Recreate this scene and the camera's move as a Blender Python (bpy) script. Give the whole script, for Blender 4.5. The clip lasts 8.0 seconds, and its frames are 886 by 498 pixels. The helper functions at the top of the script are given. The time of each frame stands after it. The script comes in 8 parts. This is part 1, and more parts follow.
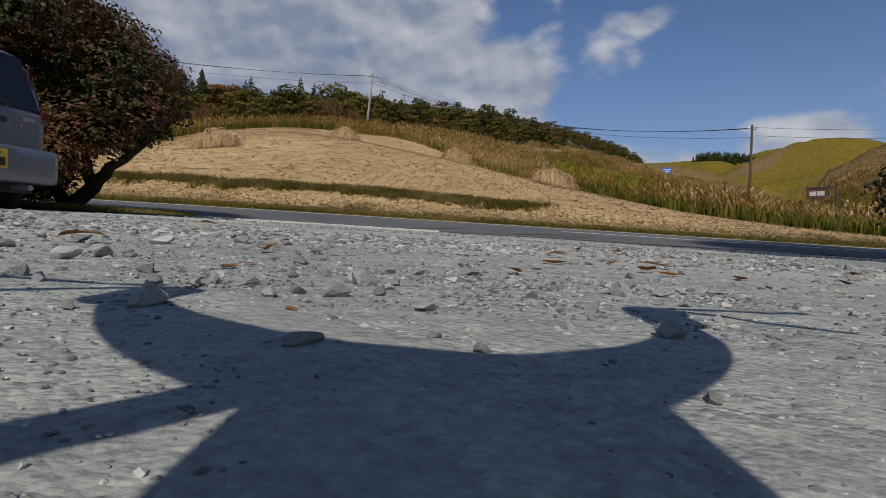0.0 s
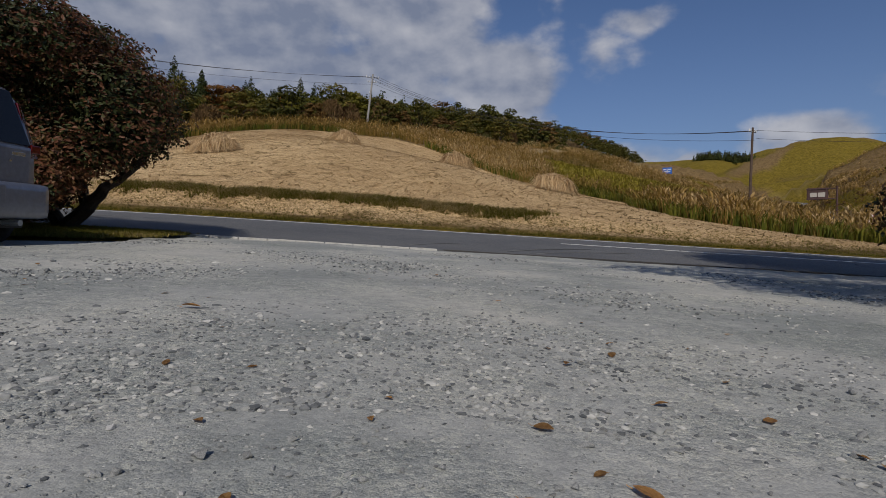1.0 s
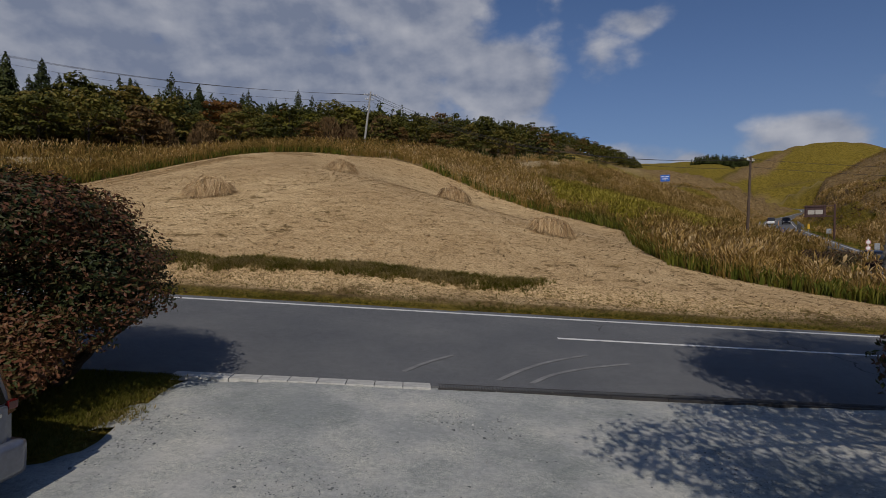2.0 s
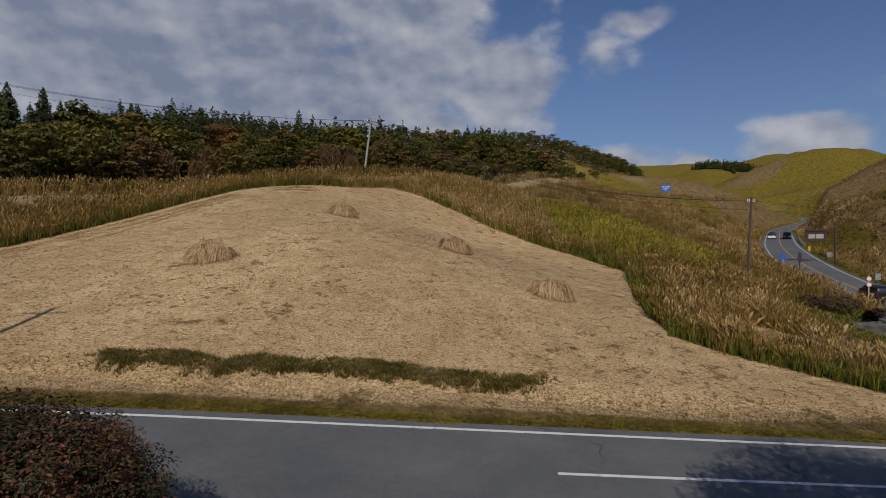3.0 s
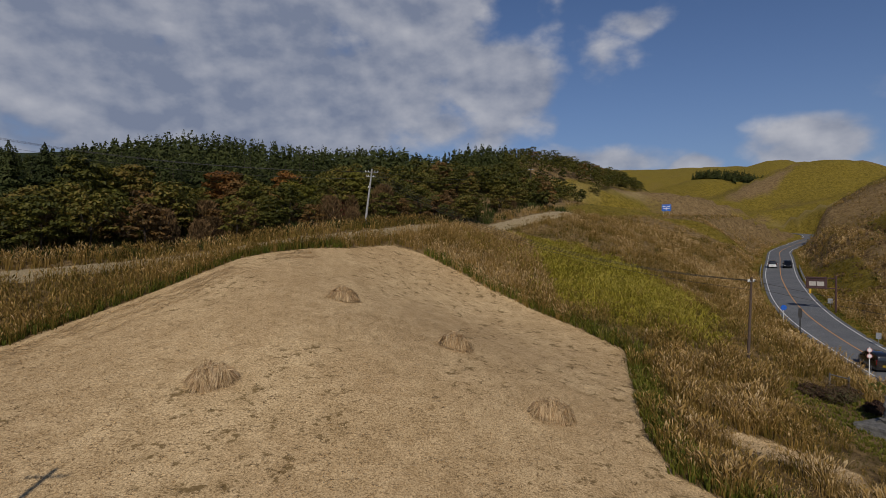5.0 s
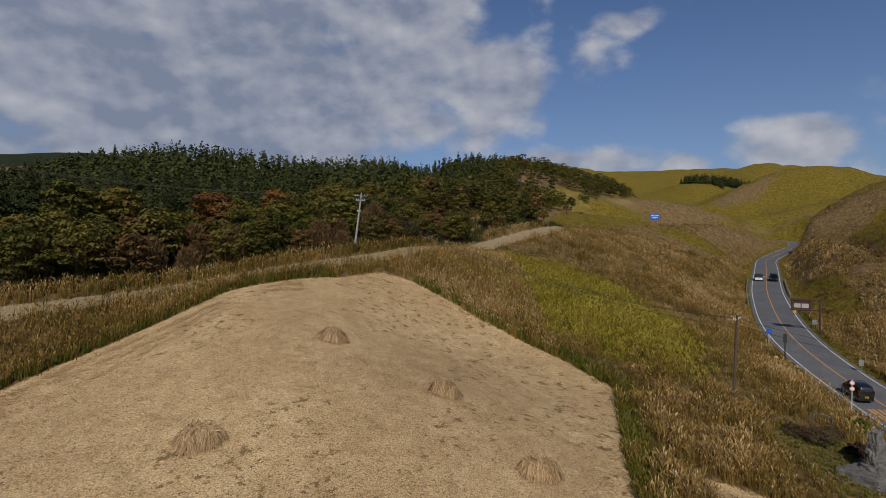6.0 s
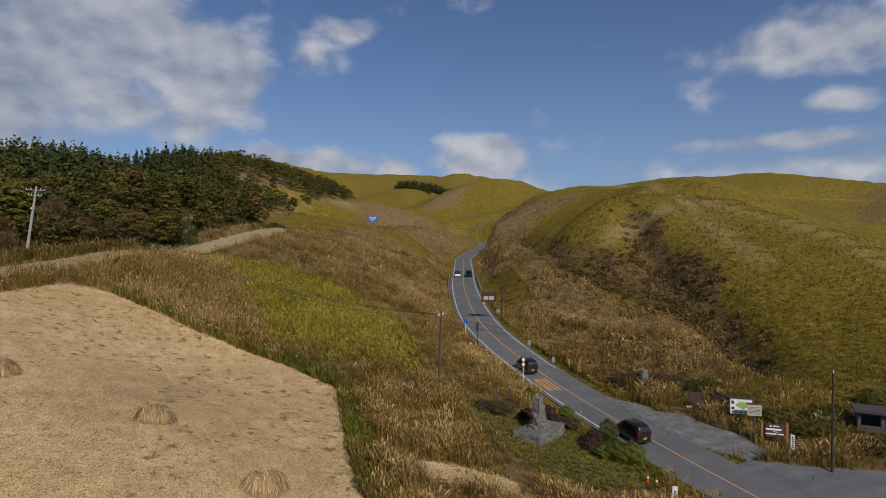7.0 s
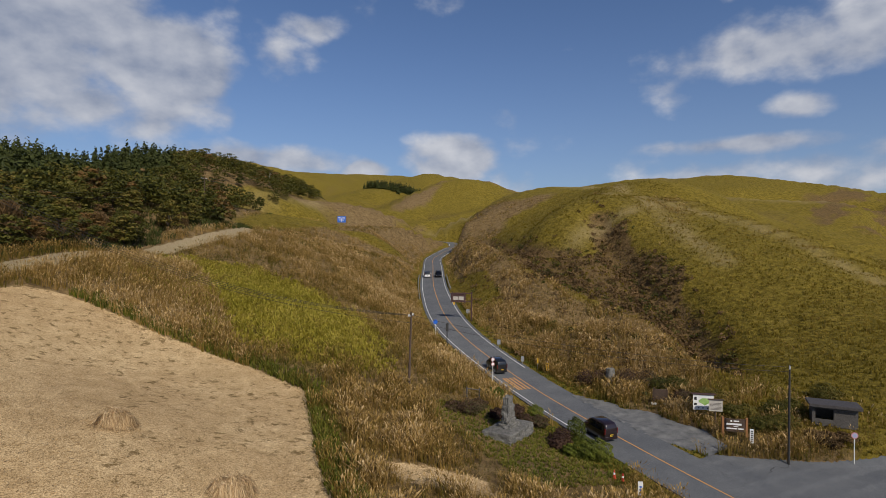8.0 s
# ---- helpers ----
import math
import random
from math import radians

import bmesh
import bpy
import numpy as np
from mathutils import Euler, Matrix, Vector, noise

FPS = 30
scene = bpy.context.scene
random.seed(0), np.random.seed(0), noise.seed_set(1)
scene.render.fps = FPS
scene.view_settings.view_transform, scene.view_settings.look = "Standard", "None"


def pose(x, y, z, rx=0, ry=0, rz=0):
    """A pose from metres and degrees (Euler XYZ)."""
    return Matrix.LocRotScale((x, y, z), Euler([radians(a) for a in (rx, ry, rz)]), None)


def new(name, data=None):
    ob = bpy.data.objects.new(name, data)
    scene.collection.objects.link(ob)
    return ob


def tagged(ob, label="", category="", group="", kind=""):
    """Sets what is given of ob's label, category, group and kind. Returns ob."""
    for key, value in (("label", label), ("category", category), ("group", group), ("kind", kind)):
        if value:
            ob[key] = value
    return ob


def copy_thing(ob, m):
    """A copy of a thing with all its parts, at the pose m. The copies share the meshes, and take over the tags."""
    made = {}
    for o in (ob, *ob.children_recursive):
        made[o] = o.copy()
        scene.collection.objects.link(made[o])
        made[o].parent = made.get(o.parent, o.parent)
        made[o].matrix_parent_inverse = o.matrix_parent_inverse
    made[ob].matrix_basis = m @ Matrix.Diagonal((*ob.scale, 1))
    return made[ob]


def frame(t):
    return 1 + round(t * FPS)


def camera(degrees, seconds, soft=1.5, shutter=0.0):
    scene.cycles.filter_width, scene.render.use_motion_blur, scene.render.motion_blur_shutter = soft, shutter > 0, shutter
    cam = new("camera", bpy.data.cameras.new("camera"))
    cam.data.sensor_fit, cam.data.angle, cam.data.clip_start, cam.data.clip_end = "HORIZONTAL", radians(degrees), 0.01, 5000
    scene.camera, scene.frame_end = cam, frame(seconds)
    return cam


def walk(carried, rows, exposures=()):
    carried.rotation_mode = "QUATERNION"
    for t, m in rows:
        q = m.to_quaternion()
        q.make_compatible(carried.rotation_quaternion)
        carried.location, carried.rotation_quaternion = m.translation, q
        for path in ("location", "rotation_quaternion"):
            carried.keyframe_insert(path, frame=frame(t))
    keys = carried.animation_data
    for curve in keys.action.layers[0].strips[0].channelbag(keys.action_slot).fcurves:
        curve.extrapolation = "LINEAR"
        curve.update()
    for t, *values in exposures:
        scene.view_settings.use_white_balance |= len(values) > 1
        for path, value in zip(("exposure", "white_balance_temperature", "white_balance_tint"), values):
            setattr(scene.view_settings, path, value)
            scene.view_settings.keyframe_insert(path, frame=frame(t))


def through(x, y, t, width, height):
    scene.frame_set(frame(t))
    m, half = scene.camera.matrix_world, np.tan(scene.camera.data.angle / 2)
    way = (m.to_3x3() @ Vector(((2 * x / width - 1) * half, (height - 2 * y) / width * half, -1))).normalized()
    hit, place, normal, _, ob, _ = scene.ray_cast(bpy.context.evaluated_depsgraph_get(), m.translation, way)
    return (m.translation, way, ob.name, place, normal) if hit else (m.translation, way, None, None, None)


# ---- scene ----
import functools

# A small drone lifts off a gravel car park, climbs straight up to about 16 m and turns right.
cam = camera(77.3, 8.0, soft=0.75)
ROWS = [
    (0.0, 0.00, 0.00, 0.038, 0.0, -0.47, 0.16),
    (0.5, 0.03, 0.02, 0.070, 0.08, -0.47, 0.17),
    (1.0, 0.04, 0.075, 0.375, 0.03, -0.60, 0.19),
    (1.5, 0.09, 0.19, 1.215, -0.13, -0.60, 0.24),
    (2.0, 0.10, 0.25, 2.72, -0.16, -0.59, 0.27),
    (3.5, 0.08, 0.26, 7.767, -0.06, -0.52, 0.20),
    (4.0, 0.07, 0.25, 9.427, -0.05, -0.51, 0.20),
    (4.5, 0.06, 0.24, 11.003, -0.03, -0.45, 0.20),
    (5.8, 0.12, 0.22, 15.27, -0.05, -0.53, 0.25),
    (6.0, 0.15, 0.17, 15.867, -1.03, -0.55, 0.28),
    (6.1, 0.17, 0.15, 16.05, -1.13, -0.58, 0.30),
    (6.2, 0.18, 0.12, 16.18, -2.0, -0.62, 0.33),
    (6.3, 0.19, 0.06, 16.28, -5.6, -0.68, 0.38),
    (6.4, 0.18, 0.0, 16.36, -8.47, -0.74, 0.45),
    (6.5, 0.10, -0.13, 16.40, -16.9, -0.70, 0.58),
    (6.6, 0.02, -0.25, 16.42, -24.2, -0.62, 0.45),
    (6.7, -0.05, -0.32, 16.44, -26.45, -0.58, 0.32),
    (6.8, -0.10, -0.36, 16.45, -27.6, -0.55, 0.26),
    (7.0, -0.16, -0.38, 16.468, -29.2, -0.53, 0.22),
    (7.2, -0.18, -0.38, 16.48, -30.8, -0.53, 0.22),
    (7.5, -0.19, -0.38, 16.489, -32.03, -0.54, 0.23),
    (8.0, -0.21, -0.39, 16.50, -32.35, -0.49, 0.20),
]
walk(cam, [(t, pose(x, y, z, 90 + pitch, 0, yaw) @ pose(0, 0, 0, 0, 0, roll)) for t, x, y, z, yaw, pitch, roll in ROWS],
     exposures=[(0.0, -0.06, 6500, 10), (0.5, -0.12, 6450, 11), (1.0, -0.32, 6400, 12), (1.5, -0.52, 6380, 12), (2.0, -0.43, 6380, 12), (3.5, -0.33, 6420, 12), (4.5, -0.33, 6420, 12), (6.0, -0.24, 6470, 11), (7.0, -0.05, 6500, 10), (8.0, 0.08, 6500, 10)])

# ---- sky, clouds and sun ----
SUN_ELEV, SUN_AZ = 39.0, 184.0          # degrees; the sun stands behind the take-off point, a little to its left
world = bpy.data.worlds.new("sky")
scene.world = world
world.use_nodes = True
wt = world.node_tree
wt.nodes.clear()


def wnode(kind, **inputs):
    n = wt.nodes.new(kind)
    for key, value in inputs.items():
        n.inputs[int(key[1:])].default_value = value
    return n


def wmath(op, a, b=0.0, c=0.0):
    n = wt.nodes.new("ShaderNodeMath")
    n.operation = op
    for i, v in enumerate((a, b, c)):
        if isinstance(v, (int, float)):
            n.inputs[i].default_value = v
        else:
            wt.links.new(v, n.inputs[i])
    return n.outputs[0]


def sky_nodes():
    sky = wt.nodes.new("ShaderNodeTexSky")
    sky.sky_type = "NISHITA"
    sky.sun_disc = False
    sky.sun_elevation = radians(SUN_ELEV)
    sky.sun_rotation = radians(SUN_AZ)
    sky.altitude, sky.air_density, sky.dust_density, sky.ozone_density = 800, 1.0, 0.8, 2.2
    coord = wt.nodes.new("ShaderNodeTexCoord")
    sep = wt.nodes.new("ShaderNodeSeparateXYZ")
    wt.links.new(coord.outputs["Generated"], sep.inputs[0])
    az = wmath("MULTIPLY", wmath("ARCTAN2", sep.outputs[0], sep.outputs[1]), 57.2958)
    el = wmath("MULTIPLY", wmath("ARCSINE", sep.outputs[2]), 57.2958)
    flat = wt.nodes.new("ShaderNodeCombineXYZ")
    wt.links.new(az, flat.inputs[0])
    wt.links.new(wmath("MULTIPLY", el, 1.5), flat.inputs[1])

    def fbm(scale, detail, rough, shift):
        n = wt.nodes.new("ShaderNodeTexNoise")
        n.inputs["Scale"].default_value, n.inputs["Detail"].default_value, n.inputs["Roughness"].default_value = scale, detail, rough
        add = wt.nodes.new("ShaderNodeVectorMath")
        add.operation = "ADD"
        add.inputs[1].default_value = shift
        wt.links.new(flat.outputs[0], add.inputs[0])
        wt.links.new(add.outputs[0], n.inputs["Vector"])
        return n.outputs["Fac"]

    big, fine = fbm(0.15, 9, 0.5, (3.0, 1.0, 2.0)), fbm(0.06, 6, 0.5, (7.0, 5.0, 0.0))
    lit = fbm(0.15, 6, 0.48, (2.3, -0.7, 2.0))
    # banks and puffs: azimuth, elevation, half width, half height, weight
    cover = None
    for a, e, w, h, k in CLOUDS:
        r = wmath("SQRT", wmath("ADD", wmath("POWER", wmath("ABSOLUTE", wmath("DIVIDE", wmath("SUBTRACT", az, a), w)), 2.0),
                                wmath("POWER", wmath("ABSOLUTE", wmath("DIVIDE", wmath("SUBTRACT", el, e), h)), 2.0)))
        one = wmath("MULTIPLY", wmath("MAXIMUM", wmath("SUBTRACT", 1.25, r), 0.0), k)
        cover = one if cover is None else wmath("MAXIMUM", cover, one)
    dens = wmath("ADD", wmath("MINIMUM", cover, 0.82), wmath("MULTIPLY", wmath("SUBTRACT", big, 0.5), 1.7))
    ramp = wt.nodes.new("ShaderNodeMapRange")
    ramp.interpolation_type = "SMOOTHSTEP"
    wt.links.new(dens, ramp.inputs["Value"])
    ramp.inputs["From Min"].default_value, ramp.inputs["From Max"].default_value = 0.16, 0.66
    alpha = wmath("MULTIPLY", ramp.outputs[0], 0.93)
    # lit rims and grey hearts
    rim = wmath("SUBTRACT", big, lit)
    # the bank is greyer to the west, the puffs to the north-east are sunlit
    west = wt.nodes.new("ShaderNodeMapRange")
    west.interpolation_type = "SMOOTHSTEP"
    wt.links.new(az, west.inputs["Value"])
    west.inputs["From Min"].default_value, west.inputs["From Max"].default_value = -14.0, 12.0
    west.inputs["To Min"].default_value, west.inputs["To Max"].default_value = 0.22, 0.5
    tone = wmath("ADD", wmath("ADD", west.outputs[0], wmath("MULTIPLY", rim, 2.3)), wmath("MULTIPLY", wmath("SUBTRACT", fine, 0.5), 0.9))
    tone = wmath("MINIMUM", wmath("MAXIMUM", tone, 0.0), 1.0)
    colour = wt.nodes.new("ShaderNodeMix")
    colour.data_type = "RGBA"
    wt.links.new(tone, colour.inputs[0])
    colour.inputs[6].default_value, colour.inputs[7].default_value = CLOUD_GREY, CLOUD_WHITE
    mix = wt.nodes.new("ShaderNodeMix")
    mix.data_type = "RGBA"
    scaled = wt.nodes.new("ShaderNodeVectorMath")
    scaled.operation = "MULTIPLY"
    scaled.inputs[1].default_value = SKY_GAIN
    wt.links.new(sky.outputs[0], scaled.inputs[0])
    # thin pale haze low over the hills
    veil = wt.nodes.new("ShaderNodeMix")
    veil.data_type = "RGBA"
    wt.links.new(wmath("MULTIPLY", wmath("POWER", 2.718, wmath("MULTIPLY", wmath("MAXIMUM", el, 0.0), -0.10)), 0.72), veil.inputs[0])
    wt.links.new(scaled.outputs[0], veil.inputs[6])
    veil.inputs[7].default_value = HAZE
    wt.links.new(alpha, mix.inputs[0])
    wt.links.new(veil.outputs[2], mix.inputs[6])
    wt.links.new(colour.outputs[2], mix.inputs[7])
    back = wt.nodes.new("ShaderNodeBackground")
    back.inputs[1].default_value = 0.085
    wt.links.new(mix.outputs[2], back.inputs[0])
    out = wt.nodes.new("ShaderNodeOutputWorld")
    wt.links.new(back.outputs[0], out.inputs[0])


CLOUDS = [(-24, 17, 30, 13, 1.4), (-7, 21, 13, 9, 1.3), (5.5, 16.5, 7.5, 4.2, 1.15), (-18, 33, 28, 12, 0.8),
          (18.8, 20.9, 4.0, 1.7, 0.5), (15.8, 18.0, 3.4, 3.2, 0.52), (32.4, 8.6, 5.2, 3.0, 1.1), (24.5, 7.2, 3.0, 1.6, 0.95), (14, 8.2, 11, 2.0, 0.85),
          (0, 12.0, 12, 3.6, 0.62), (-30, 9.0, 24, 3.0, 0.5), (68, 17.4, 12, 3.4, 0.9), (64.6, 12.0, 3.4, 1.4, 0.7), (60, 9.2, 10, 1.1, 0.7), (76, 8, 7, 1.4, 0.6),
          (45, 3, 60, 6, 0.4), (110, 22, 30, 9, 0.8), (-110, 25, 40, 14, 0.9), (180, 40, 50, 10, 0.6)]
HAZE = (3.4, 4.0, 5.2, 1)
CLOUD_GREY, CLOUD_WHITE, SKY_GAIN = (2.65, 3.1, 4.2, 1), (6.8, 6.9, 7.3, 1), (0.58, 0.73, 0.94)
sky_nodes()

sun = new("sun", bpy.data.lights.new("sun", "SUN"))
sun.data.energy, sun.data.angle, sun.data.color = 3.7, radians(0.6), (1.0, 0.915, 0.785)
sun.matrix_world = pose(0, 0, 60, 90 - SUN_ELEV, 0, 180 - SUN_AZ)


# ---- materials ----
def nodes_of(name):
    m = bpy.data.materials.new(name)
    m.use_nodes = True
    t = m.node_tree
    return m, t, t.nodes["Principled BSDF"]


def link(t, a, b):
    t.links.new(a, b)


def tex_noise(t, scale, detail=4, rough=0.55, vec=None):
    n = t.nodes.new("ShaderNodeTexNoise")
    n.inputs["Scale"].default_value, n.inputs["Detail"].default_value, n.inputs["Roughness"].default_value = scale, detail, rough
    if vec is None:
        c = t.nodes.get("place") or t.nodes.new("ShaderNodeTexCoord")
        c.name = "place"
        vec = c.outputs["Object"]
    link(t, vec, n.inputs["Vector"])
    return n.outputs["Fac"]


def ramp(t, fac, *stops):
    r = t.nodes.new("ShaderNodeValToRGB")
    while len(r.color_ramp.elements) < len(stops):
        r.color_ramp.elements.new(0.5)
    for e, (p, c) in zip(r.color_ramp.elements, stops):
        e.position, e.color = p, (*c, 1) if len(c) == 3 else c
    link(t, fac, r.inputs[0])
    return r.outputs[0]


def grey(t, fac, lo, hi):
    return ramp(t, fac, (lo, (0, 0, 0)), (hi, (1, 1, 1)))


def blend(t, fac, a, b, mode="MIX"):
    m = t.nodes.new("ShaderNodeMix")
    m.data_type, m.blend_type = "RGBA", mode
    for i, v in ((0, fac), (6, a), (7, b)):
        if isinstance(v, (int, float)):
            m.inputs[i].default_value = v
        elif isinstance(v, tuple):
            m.inputs[i].default_value = (*v, 1)
        else:
            link(t, v, m.inputs[i])
    return m.outputs[2]


def maths(t, op, a, b=0.0):
    n = t.nodes.new("ShaderNodeMath")
    n.operation = op
    for i, v in enumerate((a, b)):
        if isinstance(v, (int, float)):
            n.inputs[i].default_value = v
        else:
            link(t, v, n.inputs[i])
    return n.outputs[0]


def attribute(t, name):
    a = t.nodes.new("ShaderNodeAttribute")
    a.attribute_name = name
    return a.outputs["Fac"]


def bump(t, p, height, strength=0.5, distance=0.02):
    b = t.nodes.new("ShaderNodeBump")
    b.inputs["Strength"].default_value, b.inputs["Distance"].default_value = strength, distance
    link(t, height, b.inputs["Height"])
    link(t, b.outputs[0], p.inputs["Normal"])


def mottled(name, a, b, scale=8.0, rough=0.8, metal=0.0, relief=0.2, dist=0.01, fine=60.0, random_amount=0.0, lo=0.35, hi=0.65):
    """Two tones by noise at two scales, with a fine relief."""
    m, t, p = nodes_of(name)
    f = tex_noise(t, scale, 6, 0.6)
    g = tex_noise(t, fine, 3, 0.6)
    col = ramp(t, maths(t, "ADD", maths(t, "MULTIPLY", f, 0.65), maths(t, "MULTIPLY", g, 0.35)), (lo, a), (hi, b))
    if random_amount:
        info = t.nodes.new("ShaderNodeObjectInfo")
        k = maths(t, "ADD", 1 - random_amount / 2, maths(t, "MULTIPLY", info.outputs["Random"], random_amount))
        col = blend(t, 1.0, col, k, "MULTIPLY")
    link(t, col, p.inputs["Base Color"])
    p.inputs["Roughness"].default_value, p.inputs["Metallic"].default_value = rough, metal
    if relief:
        bump(t, p, g, relief, dist)
    return m


def leafy(name, tones, rough=0.55, through=0.25, spec=0.3, patches=0.13):
    """Leaves and blades: each island takes its own tone."""
    m, t, p = nodes_of(name)
    geo = t.nodes.new("ShaderNodeNewGeometry")
    info = t.nodes.new("ShaderNodeObjectInfo")
    patch0 = maths(t, "MULTIPLY", maths(t, "SUBTRACT", tex_noise(t, patches, 3), 0.5), 1.7)
    r = maths(t, "ADD", maths(t, "ADD", maths(t, "MULTIPLY", info.outputs["Random"], 0.6), 0.2), maths(t, "ADD", patch0, maths(t, "MULTIPLY", maths(t, "SUBTRACT", geo.outputs["Random Per Island"], 0.5), 0.6)))
    stops = [(i / max(1, len(tones) - 1), c) for i, c in enumerate(tones)]
    col = ramp(t, r, *stops)
    patch = tex_noise(t, 0.6, 3)
    col = blend(t, 1.0, col, ramp(t, patch, (0.3, (0.72, 0.72, 0.72)), (0.7, (1.2, 1.2, 1.2))), "MULTIPLY")
    link(t, col, p.inputs["Base Color"])
    p.inputs["Roughness"].default_value = rough
    p.inputs["Specular IOR Level"].default_value = spec
    tr = t.nodes.new("ShaderNodeBsdfTranslucent")
    link(t, col, tr.inputs[0])
    mx = t.nodes.new("ShaderNodeMixShader")
    mx.inputs[0].default_value = through
    link(t, p.outputs[0], mx.inputs[1])
    link(t, tr.outputs[0], mx.inputs[2])
    link(t, mx.outputs[0], t.nodes["Material Output"].inputs[0])
    return m


def toned(name, tones, rough=0.7, through=0.2):
    """Grass whose tone is given tuft by tuft."""
    m, t, p = nodes_of(name)
    geo = t.nodes.new("ShaderNodeNewGeometry")
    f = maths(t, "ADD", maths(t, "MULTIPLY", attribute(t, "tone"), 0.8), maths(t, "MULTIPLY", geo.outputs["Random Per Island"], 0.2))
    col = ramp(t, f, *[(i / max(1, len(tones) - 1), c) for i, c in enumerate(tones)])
    link(t, col, p.inputs["Base Color"])
    p.inputs["Roughness"].default_value = rough
    p.inputs["Specular IOR Level"].default_value = 0.2
    tr = t.nodes.new("ShaderNodeBsdfTranslucent")
    link(t, col, tr.inputs[0])
    mx = t.nodes.new("ShaderNodeMixShader")
    mx.inputs[0].default_value = through
    link(t, p.outputs[0], mx.inputs[1])
    link(t, tr.outputs[0], mx.inputs[2])
    link(t, mx.outputs[0], t.nodes["Material Output"].inputs[0])
    return m


def plain(name, c, rough=0.5, metal=0.0, coat=0.0):
    m, t, p = nodes_of(name)
    g = tex_noise(t, 25, 4)
    link(t, blend(t, 1.0, c, ramp(t, g, (0.3, (0.86, 0.86, 0.86)), (0.7, (1.08, 1.08, 1.08))), "MULTIPLY"), p.inputs["Base Color"])
    p.inputs["Roughness"].default_value, p.inputs["Metallic"].default_value = rough, metal
    p.inputs["Coat Weight"].default_value = coat
    p.inputs["Coat Roughness"].default_value = 0.06
    return m


def ground_material():
    m, t, p = nodes_of("hill_ground")
    big, mid, fin = tex_noise(t, 0.05, 5), tex_noise(t, 0.7, 6, 0.65), tex_noise(t, 9, 5, 0.7)
    warp = maths(t, "MULTIPLY", maths(t, "SUBTRACT", mid, 0.5), 0.5)
    dry = ramp(t, maths(t, "ADD", maths(t, "MULTIPLY", mid, 0.6), maths(t, "MULTIPLY", fin, 0.4)),
               (0.35, (0.09, 0.06, 0.026)), (0.5, (0.19, 0.128, 0.058)), (0.66, (0.28, 0.20, 0.10)))
    green = ramp(t, maths(t, "ADD", maths(t, "MULTIPLY", mid, 0.5), maths(t, "MULTIPLY", fin, 0.5)),
                 (0.33, (0.070, 0.052, 0.007)), (0.5, (0.168, 0.127, 0.018)), (0.68, (0.275, 0.20, 0.045)))
    tus = tex_noise(t, 1.5, 6, 0.78)
    # uneven turf tone, with the tussocks' shadows painted into the colour
    clump_shade = ramp(t, tus, (0.36, (0.55, 0.53, 0.5)), (0.5, (1, 1, 1)), (0.64, (1.4, 1.36, 1.3)))
    dry, green = blend(t, 1.0, dry, clump_shade, "MULTIPLY"), blend(t, 1.0, green, clump_shade, "MULTIPLY")
    straw = ramp(t, maths(t, "ADD", maths(t, "MULTIPLY", mid, 0.45), maths(t, "MULTIPLY", fin, 0.55)),
                 (0.30, (0.214, 0.151, 0.076)), (0.45, (0.398, 0.285, 0.150)), (0.62, (0.548, 0.413, 0.236)))
    straw = blend(t, 0.95, straw, ramp(t, tex_noise(t, 11, 4, 0.85), (0.36, (0.36, 0.34, 0.30)), (0.5, (0.98, 0.97, 0.96)), (0.64, (1.42, 1.42, 1.42))), "MULTIPLY")
    # rows where the scythe bared the soil
    row = t.nodes.new("ShaderNodeMapping")
    row.inputs["Rotation"].default_value, row.inputs["Scale"].default_value = (0, 0, radians(-30)), (1.0, 1.25, 1.0)
    link(t, t.nodes["place"].outputs["Object"], row.inputs["Vector"])
    bare = maths(t, "MULTIPLY", grey(t, tex_noise(t, 1.15, 7, 0.74, row.outputs[0]), 0.55, 0.61), grey(t, attribute(t, "bare"), 0.2, 0.75))
    straw = blend(t, maths(t, "MULTIPLY", bare, 0.85), straw, (0.125, 0.082, 0.032))
    straw = blend(t, 1.0, straw, ramp(t, tex_noise(t, 0.09, 3), (0.35, (0.90, 0.86, 0.82)), (0.65, (1.06, 1.05, 1.04))), "MULTIPLY")
    dirt = ramp(t, fin, (0.35, (0.26, 0.20, 0.11)), (0.65, (0.46, 0.37, 0.225)))
    col = blend(t, grey(t, maths(t, "ADD", attribute(t, "green"), warp), 0.3, 0.62), dry, green)
    col = blend(t, grey(t, maths(t, "ADD", attribute(t, "straw"), maths(t, "MULTIPLY", warp, 0.6)), 0.42, 0.56), col, straw)
    brush = ramp(t, maths(t, "ADD", maths(t, "MULTIPLY", tus, 0.6), maths(t, "MULTIPLY", fin, 0.4)), (0.38, (0.05, 0.034, 0.014)), (0.5, (0.14, 0.09, 0.036)), (0.64, (0.26, 0.17, 0.075)))
    col = blend(t, grey(t, maths(t, "ADD", attribute(t, "scrub"), warp), 0.3, 0.6), col, brush)
    col = blend(t, maths(t, "MULTIPLY", attribute(t, "pale"), 0.65), col, ramp(t, fin, (0.35, (0.22, 0.165, 0.07)), (0.65, (0.42, 0.33, 0.16))))
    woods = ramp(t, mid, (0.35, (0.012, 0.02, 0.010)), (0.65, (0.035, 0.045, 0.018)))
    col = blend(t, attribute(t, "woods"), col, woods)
    col = blend(t, grey(t, maths(t, "ADD", attribute(t, "dirt"), maths(t, "MULTIPLY", warp, 0.6)), 0.4, 0.6), col, dirt)
